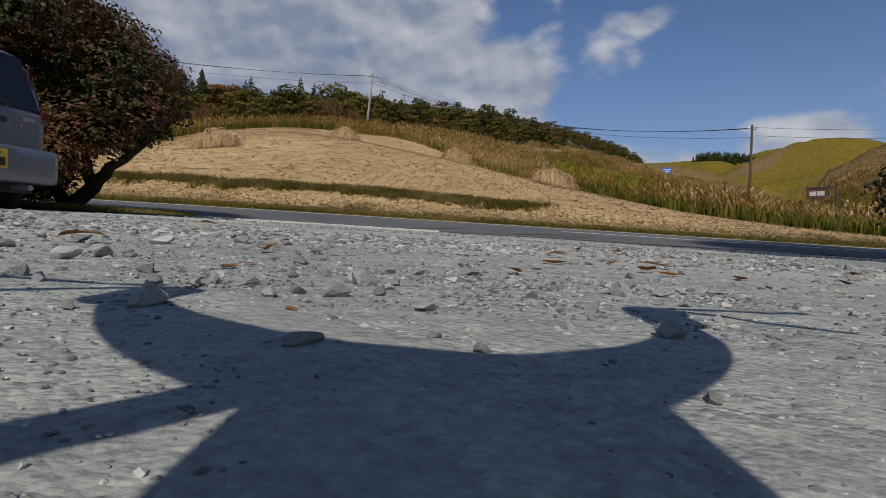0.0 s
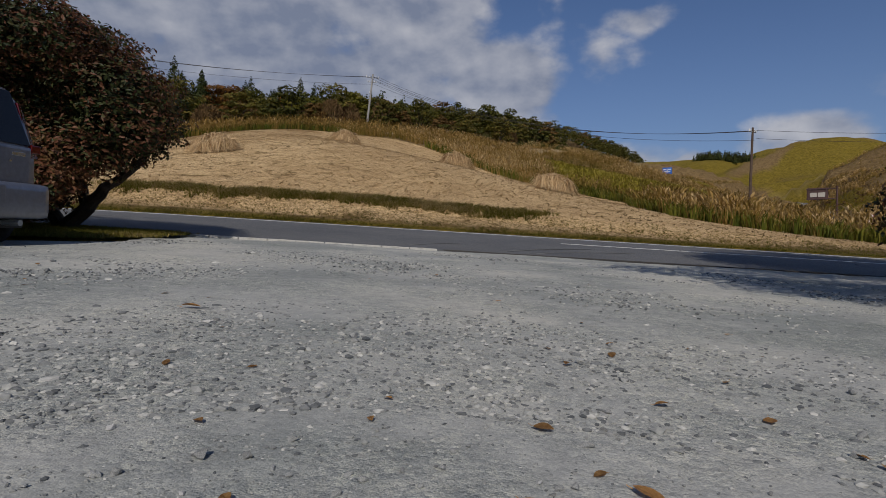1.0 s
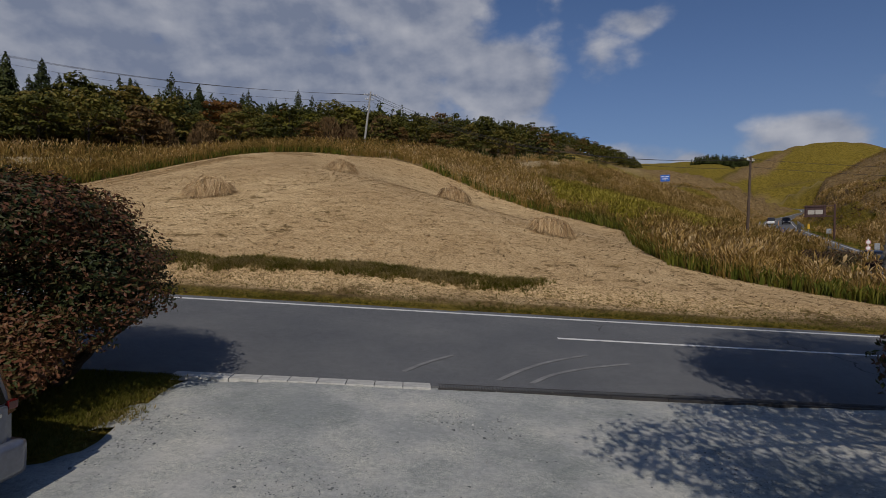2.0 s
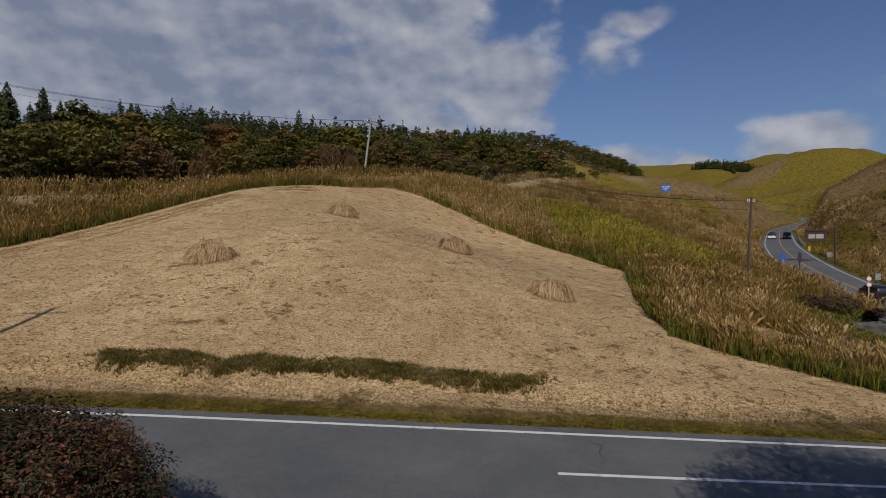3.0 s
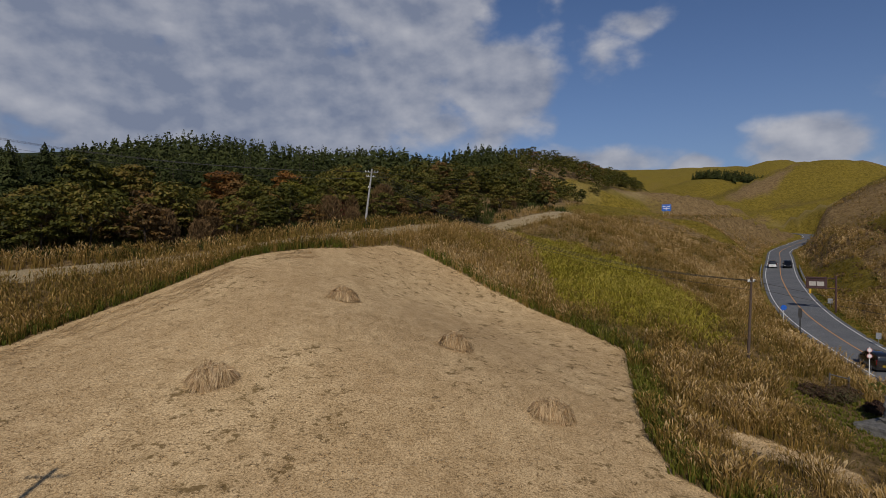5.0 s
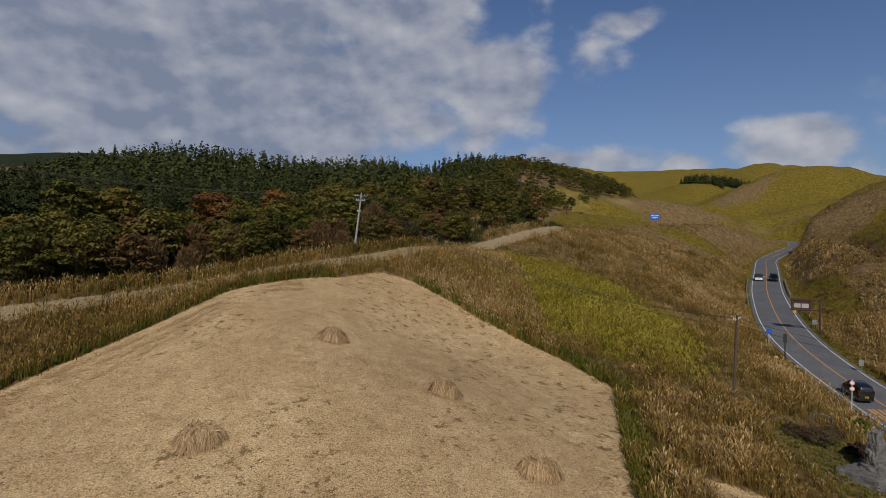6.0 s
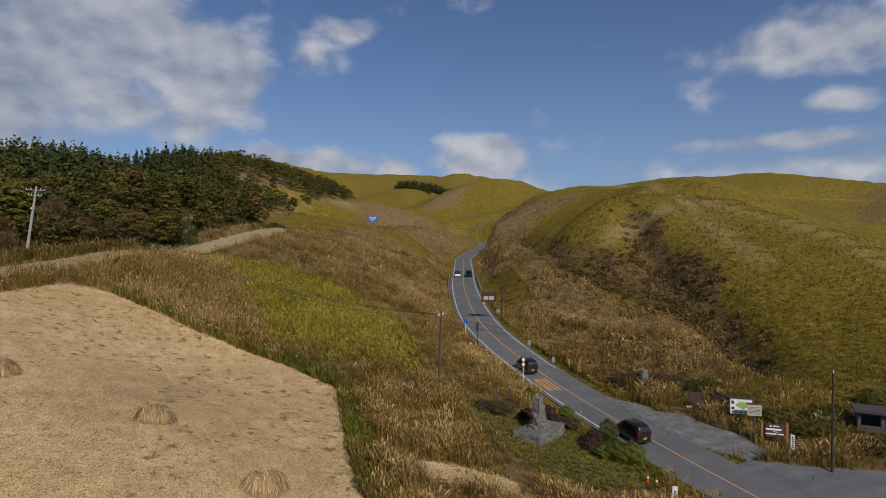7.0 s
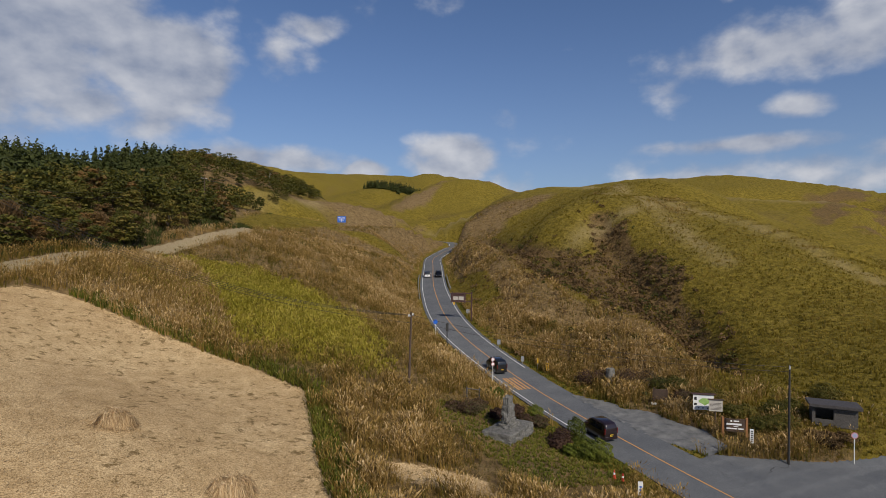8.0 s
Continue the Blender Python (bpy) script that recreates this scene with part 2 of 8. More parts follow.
    link(t, col, p.inputs["Base Color"])
    p.inputs["Roughness"].default_value = 0.95
    p.inputs["Specular IOR Level"].default_value = 0.1
    rough = maths(t, "SUBTRACT", 1.0, maths(t, "MULTIPLY", attribute(t, "straw"), 0.93))
    relief = maths(t, "ADD", maths(t, "MULTIPLY", fin, 0.5), maths(t, "ADD", maths(t, "MULTIPLY", mid, 1.6), tus))
    bump(t, p, maths(t, "MULTIPLY", relief, rough), 1.0, 0.3)
    return m


def gravel_material():
    m, t, p = nodes_of("crushed_gravel")
    c = t.nodes.new("ShaderNodeTexCoord").outputs["Object"]
    v = t.nodes.new("ShaderNodeTexVoronoi")
    v.inputs["Scale"].default_value = 60
    link(t, c, v.inputs["Vector"])
    v2 = t.nodes.new("ShaderNodeTexVoronoi")
    v2.inputs["Scale"].default_value = 320
    link(t, c, v2.inputs["Vector"])
    n1, n2, n3 = tex_noise(t, 0.55, 6, 0.6), tex_noise(t, 14, 6, 0.7), tex_noise(t, 180, 3, 0.6)
    base = ramp(t, maths(t, "ADD", maths(t, "MULTIPLY", n2, 0.5), maths(t, "MULTIPLY", n3, 0.5)),
                (0.33, (0.23, 0.242, 0.242)), (0.5, (0.415, 0.425, 0.415)), (0.66, (0.58, 0.58, 0.555)))
    chips = ramp(t, v.outputs["Color"], (0.15, (0.55, 0.60, 0.64)), (0.5, (1.0, 1.0, 0.98)), (0.85, (1.3, 1.27, 1.16)))
    fine_chips = ramp(t, v2.outputs["Color"], (0.15, (0.5, 0.54, 0.57)), (0.5, (1.0, 1.0, 0.98)), (0.85, (1.35, 1.32, 1.22)))
    stony = grey(t, tex_noise(t, 1.9, 7, 0.68), 0.40, 0.60)
    dust = blend(t, 0.4, base, (0.39, 0.385, 0.375))
    loose = blend(t, 0.75, blend(t, 0.45, base, chips, "MULTIPLY"), fine_chips, "MULTIPLY")
    col = blend(t, maths(t, "ADD", maths(t, "MULTIPLY", stony, 0.8), 0.2), dust, loose)
    col = blend(t, 1.0, col, ramp(t, n1, (0.38, (0.64, 0.67, 0.675)), (0.5, (0.87, 0.875, 0.87)), (0.62, (1.12, 1.09, 1.04))), "MULTIPLY")
    link(t, col, p.inputs["Base Color"])
    p.inputs["Roughness"].default_value = 0.92
    p.inputs["Specular IOR Level"].default_value = 0.2
    h = maths(t, "ADD", maths(t, "MULTIPLY", v.outputs["Distance"], -1.0), maths(t, "MULTIPLY", v2.outputs["Distance"], -0.4))
    bump(t, p, maths(t, "MULTIPLY", maths(t, "ADD", h, maths(t, "MULTIPLY", n3, 0.8)), maths(t, "ADD", maths(t, "MULTIPLY", stony, 0.75), 0.3)), 1.0, 0.004)
    return m


def asphalt_material():
    m, t, p = nodes_of("worn_asphalt")
    n1, n2, n3 = tex_noise(t, 0.35, 6, 0.65), tex_noise(t, 7, 5, 0.7), tex_noise(t, 160, 2, 0.6)
    base = ramp(t, n3, (0.35, (0.077, 0.081, 0.087)), (0.65, (0.152, 0.156, 0.161)))
    col = blend(t, 1.0, base, ramp(t, n1, (0.3, (0.78, 0.79, 0.82)), (0.7, (1.22, 1.2, 1.16))), "MULTIPLY")
    col = blend(t, 0.5, col, ramp(t, n2, (0.35, (0.8, 0.8, 0.8)), (0.65, (1.15, 1.15, 1.15))), "MULTIPLY")
    crack = t.nodes.new("ShaderNodeTexVoronoi")
    crack.feature = "DISTANCE_TO_EDGE"
    crack.inputs["Scale"].default_value = 0.16
    c = t.nodes.new("ShaderNodeTexCoord").outputs["Object"]
    w = t.nodes.new("ShaderNodeVectorMath")
    w.operation = "MULTIPLY_ADD"
    wn = t.nodes.new("ShaderNodeTexNoise")
    wn.inputs["Scale"].default_value = 0.9
    link(t, c, wn.inputs["Vector"])
    link(t, wn.outputs["Color"], w.inputs[0])
    w.inputs[1].default_value = (1.6, 1.6, 1.6)
    link(t, c, w.inputs[2])
    link(t, w.outputs[0], crack.inputs["Vector"])
    line = maths(t, "MULTIPLY", grey(t, crack.outputs["Distance"], 0.002, 0.008), 1.0)
    keep = maths(t, "MAXIMUM", line, grey(t, tex_noise(t, 0.12, 2), 0.36, 0.42))
    col = blend(t, keep, (0.035, 0.035, 0.036), col)
    link(t, col, p.inputs["Base Color"])
    p.inputs["Roughness"].default_value = 0.85
    p.inputs["Specular IOR Level"].default_value = 0.3
    bump(t, p, n3, 0.35, 0.006)
    return m


def paint_material(name, c, wear=0.5):
    m, t, p = nodes_of(name)
    n = tex_noise(t, 5, 6, 0.75)
    k = grey(t, n, wear - 0.14, wear - 0.02)
    link(t, blend(t, k, (0.16, 0.16, 0.16), c), p.inputs["Base Color"])
    p.inputs["Roughness"].default_value = 0.7
    return m


GROUND, GRAVEL, ASPHALT = ground_material(), gravel_material(), asphalt_material()
LINE_WHITE, LINE_ORANGE = paint_material("road_paint_white", (0.62, 0.62, 0.60), 0.45), paint_material("road_paint_orange", (0.52, 0.26, 0.07), 0.44)
GRIT = mottled("gritty_worn_asphalt", (0.075, 0.076, 0.076), (0.19, 0.187, 0.18), 1.1, 0.9, 0, 0.6, 0.015, 30)
SCUFF = mottled("dusty_scuff", (0.12, 0.122, 0.125), (0.24, 0.24, 0.235), 3.0, 0.9, 0, 0.2, 0.004, 30)
CONCRETE = mottled("pale_concrete", (0.30, 0.30, 0.28), (0.52, 0.51, 0.48), 6, 0.9, 0, 0.4, 0.01, 80)
BARK = mottled("dark_bark", (0.022, 0.016, 0.012), (0.07, 0.05, 0.035), 10, 0.9, 0, 0.7, 0.03, 40)
SUSUKI = toned("dry_pampas", [(0.05, 0.054, 0.006), (0.115, 0.09, 0.013), (0.21, 0.132, 0.03), (0.34, 0.212, 0.065), (0.56, 0.41, 0.215)])
GREENS = toned("hill_grass", [(0.035, 0.052, 0.005), (0.085, 0.10, 0.011), (0.155, 0.15, 0.02), (0.26, 0.21, 0.05)])
HILLSIDE = toned("hillside_grass", [(0.082, 0.064, 0.007), (0.165, 0.125, 0.014), (0.255, 0.182, 0.028), (0.38, 0.265, 0.08)], 0.8, 0.45)
LUSH = toned("yellow_green_grass", [(0.09, 0.089, 0.009), (0.22, 0.19, 0.018), (0.36, 0.30, 0.038), (0.46, 0.37, 0.085)], 0.7, 0.35)
WEEDS = toned("verge_weeds", [(0.058, 0.062, 0.005), (0.12, 0.115, 0.013), (0.22, 0.17, 0.045), (0.43, 0.33, 0.165)], 0.7, 0.45)
STRAW = toned("cut_straw", [(0.126, 0.086, 0.044), (0.332, 0.234, 0.12), (0.492, 0.362, 0.205), (0.64, 0.495, 0.30)], 0.7, 0.4)
NEAR_LEAF = leafy("glossy_dark_leaf", [(0.014, 0.022, 0.006), (0.04, 0.05, 0.012), (0.095, 0.036, 0.018), (0.15, 0.065, 0.03), (0.085, 0.078, 0.02)], 0.55, 0.1, 0.25, 0.9)
CONIFER = leafy("cedar_needles", [(0.022, 0.030, 0.007), (0.038, 0.048, 0.011), (0.060, 0.068, 0.016)], 0.7, 0.1, 0.2)
BROAD = leafy("autumn_green_leaf", [(0.032, 0.036, 0.006), (0.06, 0.062, 0.009), (0.095, 0.09, 0.013), (0.135, 0.11, 0.02), (0.17, 0.115, 0.024)], 0.6, 0.2, 0.2)
RUSSET = leafy("autumn_russet_leaf", [(0.06, 0.04, 0.016), (0.12, 0.07, 0.022), (0.17, 0.09, 0.025), (0.10, 0.075, 0.022)], 0.6, 0.2, 0.2)
TWIGGY = leafy("bare_brown_twigs", [(0.05, 0.032, 0.014), (0.12, 0.074, 0.032), (0.20, 0.125, 0.06)], 0.8, 0.05, 0.1)


# ---- the lie of the land ----
# Rounded swells of the land, row by row from south to north: far ridges, the hills, and the knoll with the mown field.
FAR_LAND = [
    -0.8, -3.0, 3.4, -0.4, -2.0, 2.3, -0.0, -0.6, -0.6,
    11.9, 3.8, -0.2, 1.0, -0.2, -9.0, -7.9, -0.5, 12.5,
    4.8, 4.3, -17.5, -5.9, 16.2, -1.1, 15.5, -2.3, 8.7,
    16.7, 7.5, 39.7, -3.2, 12.8, -8.8, 10.5, -3.2, 9.9,
    35.2, -18.3, 27.4, -14.6, 16.2, -0.0, 7.2, 0.3, 10.0,
    42.7, -4.4, 13.3, 26.7, -17.3, 12.3, 1.1, 1.8, 8.4,
    54.0, -11.8, 21.4, 28.3, 4.3, -4.2, 15.1, -5.0, 12.1,
    56.0, 6.0, 17.2, 12.4, 40.4, -24.7, 18.9, -6.4, 12.9,
    22.5, 8.2, 33.5, 25.5, 23.7, -11.6, 17.2, -5.2, 12.3,
    4.6, 11.9, 27.8, 16.3, 8.3, 0.8, 7.5, -2.0, 12.6,
    0.6, 2.5, 4.5, 2.5, 1.9, 3.1, 7.6, 6.5, 4.4,
]
HILLS = [
    3.50, 3.17, 0.28, -1.16, -3.38, -2.66, 2.12, 2.83, 0.25,
    -3.83, 0.13, -1.11, -1.06, -0.16, 0.01, 1.29, 2.08, -0.33,
    5.73, 13.08, 6.11, -1.79, -0.84, 4.14, -0.60, -0.34, 1.90,
    7.20, -8.56, 13.38, -1.36, -3.90, 4.07, 6.74, 6.75, 9.93,
    13.92, 4.84, 1.16, -1.61, -1.81, 3.17, 10.22, -6.78, -0.91,
    -6.06, -0.20, 12.67, -6.42, 4.50, -16.09, 0.34, 2.20, 0.95,
    3.33, -2.84, -3.27, 6.12, -3.88, 0.27, 0.93, -3.91, 1.65,
    -14.56, 4.98, 12.76, -16.29, 11.27, -10.37, 4.26, -3.59, 1.24,
]
EAST_SLOPE = [
    0.98, 2.87, 3.46, -0.49, -4.52, 2.52, 2.40,
    -0.89, -4.21, 0.51, 2.03, -4.77, 2.61, 2.54,
    -1.03, 0.91, -2.12, 5.30, 0.39, -2.36, -1.62,
    -0.62, 1.73, -2.07, -1.33, 1.32, -0.01, -0.77,
    2.51, -6.65, 3.63, 6.79, -0.73, -3.68, 2.62,
    0.91, 3.64, -4.70, -1.50, 1.21, 0.24, 8.85,
    1.18, 1.44, -11.10, 1.66, 4.03, -7.96, 4.63,
    4.00, -4.18, 11.69, 3.22, 7.45, 12.37, 3.18,
    1.69, 5.96, -1.46, -14.13, -16.16, 1.72, -4.75,
]
NEAR_LAND = [
    -0.36, -0.57, -0.36, -0.26, -0.06, -0.29, -0.14, -1.69,
    0.87, 0.32, 0.21, -0.14, 0.18, 0.35, -0.90, -0.06,
    0.13, -1.87, 1.41, 2.21, -0.52, -0.95, -0.16, 0.98,
    2.47, -1.02, 1.93, -2.95, -0.99, 2.54, -2.02, 1.67,
    -0.85, -2.27, 0.59, -0.68, 0.08, 0.31, -1.99, 0.41,
    -1.63, -1.31, -1.52, 0.54, -0.76, -1.24, 0.47, -0.91,
    -0.91, -1.07, -2.20, -2.05, -3.47, 0.60, -0.98, -2.92,
]

SWELLS = [(FAR_LAND, 120.0, -360, 9, -120, 11, 0.9), (HILLS, 40.0, -80, 9, 0, 8, 0.8), (EAST_SLOPE, 22.0, 48, 7, 20, 9, 0.8), (NEAR_LAND, 14.0, -42, 8, 10, 7, 0.8)]


def smooth(a, lo, hi):
    k = np.clip((a - lo) / (hi - lo), 0, 1)
    return k * k * (3 - 2 * k)


def value_noise(x, y, seed=0):
    """Smooth noise from 0 to 1 on a unit grid."""
    def dot(i, j):
        h = np.sin(i * 127.1 + j * 311.7 + seed * 74.7) * 43758.5453
        return h - np.floor(h)
    i, j = np.floor(x), np.floor(y)
    u, v = x - i, y - j
    u, v = u * u * (3 - 2 * u), v * v * (3 - 2 * v)
    return (dot(i, j) * (1 - u) + dot(i + 1, j) * u) * (1 - v) + (dot(i, j + 1) * (1 - u) + dot(i + 1, j + 1) * u) * v


def cloudy(x, y, octaves=4, seed=0):
    z, k = 0.0, 0.5
    for o in range(octaves):
        z = z + k * value_noise(x * 2 ** o, y * 2 ** o, seed + o)
        k *= 0.5
    return z / (1 - 0.5 ** octaves)


def bare_rows(x, y):
    """Where the mowing bared the soil: broken rows that run up the field."""
    a = radians(62)
    u, v = x * math.cos(a) + y * math.sin(a), -x * math.sin(a) + y * math.cos(a)
    where = cloudy(u * 0.10, v * 0.22, 3, 9)
    return smooth(where + 0.10 * smooth(x, -12, 2), 0.42, 0.64)


def bare_spots(x, y):
    a = radians(62)
    u, v = x * math.cos(a) + y * math.sin(a), -x * math.sin(a) + y * math.cos(a)
    return bare_rows(x, y) * smooth(cloudy(u * 1.4, v * 1.5, 4, 3), 0.55, 0.62)


def land(x, y):
    z = np.zeros_like(x)
    for heights, step, x0, nx, y0, ny, k in SWELLS:
        ex = [np.exp(-((x - x0 - step * i) ** 2) / (2 * (k * step) ** 2)) for i in range(nx)]
        for j in range(ny):
            ey = np.exp(-((y - y0 - step * j) ** 2) / (2 * (k * step) ** 2))
            z += ey * sum(heights[j * nx + i] * ex[i] for i in range(nx))
    return z


def resample(points, step):
    p = np.array(points, float)
    # a rounded line through the given points
    for _ in range(3):
        q = [p[0]]
        for a, b in zip(p[:-1], p[1:]):
            q += [a * 0.75 + b * 0.25, a * 0.25 + b * 0.75]
        p = np.array(q + [p[-1]])
    s = np.concatenate([[0], np.cumsum(np.hypot(*np.diff(p[:, :2], axis=0).T))])
    at_s = np.arange(0, s[-1], step)
    return np.array([np.interp(at_s, s, p[:, k]) for k in range(p.shape[1])]).T


MAIN_ROAD = resample([(30, -90, -0.5), (35, -40, -1.6), (36.6, 0, -2.0), (37.3, 12, -1.9), (38.7, 24, -1.5), (41.2, 38, -0.9), (43.6, 50, -0.2),
                      (46.8, 67, 2.1), (51.4, 80.5, 3.9), (64.3, 104.6, 5.5), (73, 120, 6.8), (95, 156, 9.4), (111, 183, 10.6), (120, 193, 12.0), (133, 207, 13.6), (144, 216, 15.6), (150, 226, 17.2), (145, 234, 18.1), (132, 231, 18.5), (110, 223, 20.4), (86, 215, 22.1), (66, 211, 22.1), (48, 208, 21.9), (36, 204, 21.2)], 1.0)
MAIN_HALF = 3.3
TRACK = resample([(-75, 36, 0), (-50, 41, 0), (-37, 48.0, 0), (-33.8, 50.6, 0), (-30.3, 53.2, 0), (-26, 56.2, 0), (-21, 59.0, 0), (-16, 62.2, 0), (-10.7, 66.0, 0), (-4.6, 72.0, 0), (3, 85, 0), (10, 97, 0), (18.5, 104.5, 0), (25, 112, 0), (28, 122, 0), (33, 136, 0), (38, 152, 0)], 1.0)


def near_edge(x):
    return 9.8 + 0.05 * x


def far_edge(x):
    return 16.75 + 0.05 * x


def side_z(x, v):
    """Height of the side road; v runs from 0 at the car park to 1 at the field."""
    base = np.where(x > -8, 0.25 - 0.058 * x, 0.714 - 0.05 * (x + 8))
    return base + v * np.where(x < 14, 0.5, 0.5 - 0.4 * np.clip((x - 14) / 18, 0, 1))


def lot_z(x, y):
    return side_z(x, 0) + 0.026 * (y - 9.8)


def near_line(x, y, line):
    """Distance to a line of points, and the index of the nearest."""
    best, which = np.full(x.shape, 1e9), np.zeros(x.shape, int)
    for i, p in enumerate(line):
        d = (x - p[0]) ** 2 + (y - p[1]) ** 2
        closer = d < best
        best, which = np.where(closer, d, best), np.where(closer, i, which)
    return np.sqrt(best), which


def inside(x, y, poly):
    hit = np.zeros(x.shape, bool)
    for (x1, y1), (x2, y2) in zip(poly, poly[1:] + poly[:1]):
        cross = ((y1 > y) != (y2 > y)) & (x < (x2 - x1) * (y - y1) / (y2 - y1 + 1e-9) + x1)
        hit ^= cross
    return hit


def poly_depth(x, y, poly, soft):
    """1 inside, 0 outside, with a soft border."""
    best = np.full(x.shape, 1e9)
    for (x1, y1), (x2, y2) in zip(poly, poly[1:] + poly[:1]):
        dx, dy = x2 - x1, y2 - y1
        k = np.clip(((x - x1) * dx + (y - y1) * dy) / (dx * dx + dy * dy), 0, 1)
        best = np.minimum(best, np.hypot(x - x1 - k * dx, y - y1 - k * dy))
    d = np.where(inside(x, y, poly), best, -best)
    return smooth(d, -soft, soft)


APRON = [(38, 27.5), (44.5, 27), (47, 24.2), (50.5, 21.2), (55, 19.2), (64, 17), (80, 15), (80, 3), (60, 0), (38, -6)]
LAYBY = [(44.2, 46.5), (45.8, 44.5), (47.4, 40.6), (47.0, 38.6), (48.4, 36.4), (48.0, 33), (48.5, 30.5), (46.8, 27), (44.0, 27), (42.5, 36)]
FIELD = [(-60, 16.3), (-13, 16.9), (0, 17.6), (9, 18.0), (17, 19.0), (22, 19.6), (17.5, 21.2), (14.8, 23.4), (12.8, 24.8), (11.0, 26.5), (11.3, 30.2), (12.8, 36.8), (14.2, 41.5),
         (15.3, 46.6), (12.3, 51.8), (7.4, 57.2), (1.8, 61.8), (-2.5, 64.3), (-6, 64.6), (-10, 60.5), (-14, 58), (-19.5, 54), (-22.3, 48), (-25.2, 43.8), (-27.4, 40.8), (-29, 37.4), (-36, 32), (-60, 24)]
GREEN_PATCH = [(13, 94), (22, 91), (30, 80), (32, 68), (28.5, 56), (24, 49), (17, 51.5), (11.5, 60), (5, 71), (1.5, 79), (6, 89)]

BROWN_VALLEY = [(139, 212), (114, 156), (95, 122), (77, 90), (75, 72), (78, 55), (72, 40), (53, 36), (50, 55), (58, 79), (78, 112), (110, 165)]


GULLIES = [([(112, 100), (104, 92), (99, 83), (91, 71), (87, 60), (78, 50), (67, 40)], 4.2, 4.0), ([(108, 147), (95, 118), (91, 104), (93, 93)], 3.4, 4.0), ([(249, 140), (277, 127), (292, 108)], 5.0, 7.0),
           ([(150, 95), (138, 70), (130, 50)], -2.0, 9.0), ([(97, 144), (80, 104), (76, 84), (72, 70)], -2.0, 5.0), ([(58, 74), (60, 64), (62, 54), (62, 46)], -1.3, 4.0), ([(84, 96), (74, 72), (66, 58)], 1.6, 4.5), ([(70, 100), (66, 84), (63, 70)], 1.0, 3.0), ([(205, 250), (170, 235), (150, 222)], 4.0, 9.0)]


# crests of the hills, each with its fall to both sides in metres a metre, and the rounding of its back
RIDGES = [
    ([(22, 210, 25.6), (29, 224, 28.4), (49, 231, 31.5), (64, 237, 33.7), (81, 244, 36.1), (100, 251, 36.6), (116, 255, 34.7), (133, 256, 29.5), (148, 254, 23.2)], 0.34, 5),
    ([(14, 210, 42.3), (24, 227, 45.5), (38, 242, 48.4), (56, 266, 49.4), (78, 288, 47.5), (103, 301, 41.7)], 0.55, 8),
    ([(144, 406, 50.7), (162, 406, 55.5), (184, 404, 61.0), (203, 392, 60.2), (212, 375, 53.5)], 0.3, 10),
    ([(154, 311, 37.7), (178, 319, 49.0), (200, 329, 57.6), (219, 334, 63.3), (240, 328, 62.7), (247, 311, 57.6), (254, 295, 51.1)], 0.36, 8),
    ([(130, 984, 166.2), (184, 950, 156.3), (238, 915, 143.7), (271, 871, 130.2), (295, 808, 110.6), (315, 748, 93.2)], 0.35, 15),
    ([(314, 1163, 170.8), (413, 1101, 160.7), (532, 1025, 161.2), (681, 931, 137.1)], 0.3, 25),
    ([(355, 675, 103.6), (375, 663, 111.4), (392, 652, 114.6), (411, 640, 109.2)], 0.42, 12),
    ([(150, 140, 33.6), (145, 121, 32.0), (140, 97, 26.1), (134, 77, 20.8), (128, 61, 16.0), (120, 47, 11.3), (114, 39, 8.5), (102, 23, 4.0)], 0.42, 5),
    ([(238, 240, 48.6), (255, 229, 52.7), (271, 213, 54.9), (286, 198, 56.3), (308, 177, 55.2), (333, 144, 50.1), (345, 119, 43.1), (355, 82, 32.7)], 0.28, 14),
    ([(95, 99, 16.1), (109, 103, 19.7), (127, 109, 24.0), (143, 113, 29.5)], 0.42, 4),
]
# the headland above the bend of the road, from the bend up to the brow
HEADLAND = [(149.4, 248, 20.8), (158.9, 242.1, 28.8), (169.8, 232.1, 36.4), (179.9, 219.2, 41.8), (187.6, 204.6, 44.6), (188.1, 186, 44.2), (182.7, 164.1, 41.4), (171.6, 146, 37.5), (158, 132, 34.0), (146, 121, 32.0)]


@functools.lru_cache(None)
def line_of(points, step):
    return resample(points, step)


def lines_near(points, step=2.0):
    return line_of(tuple((*p, 0) for p in points), step)


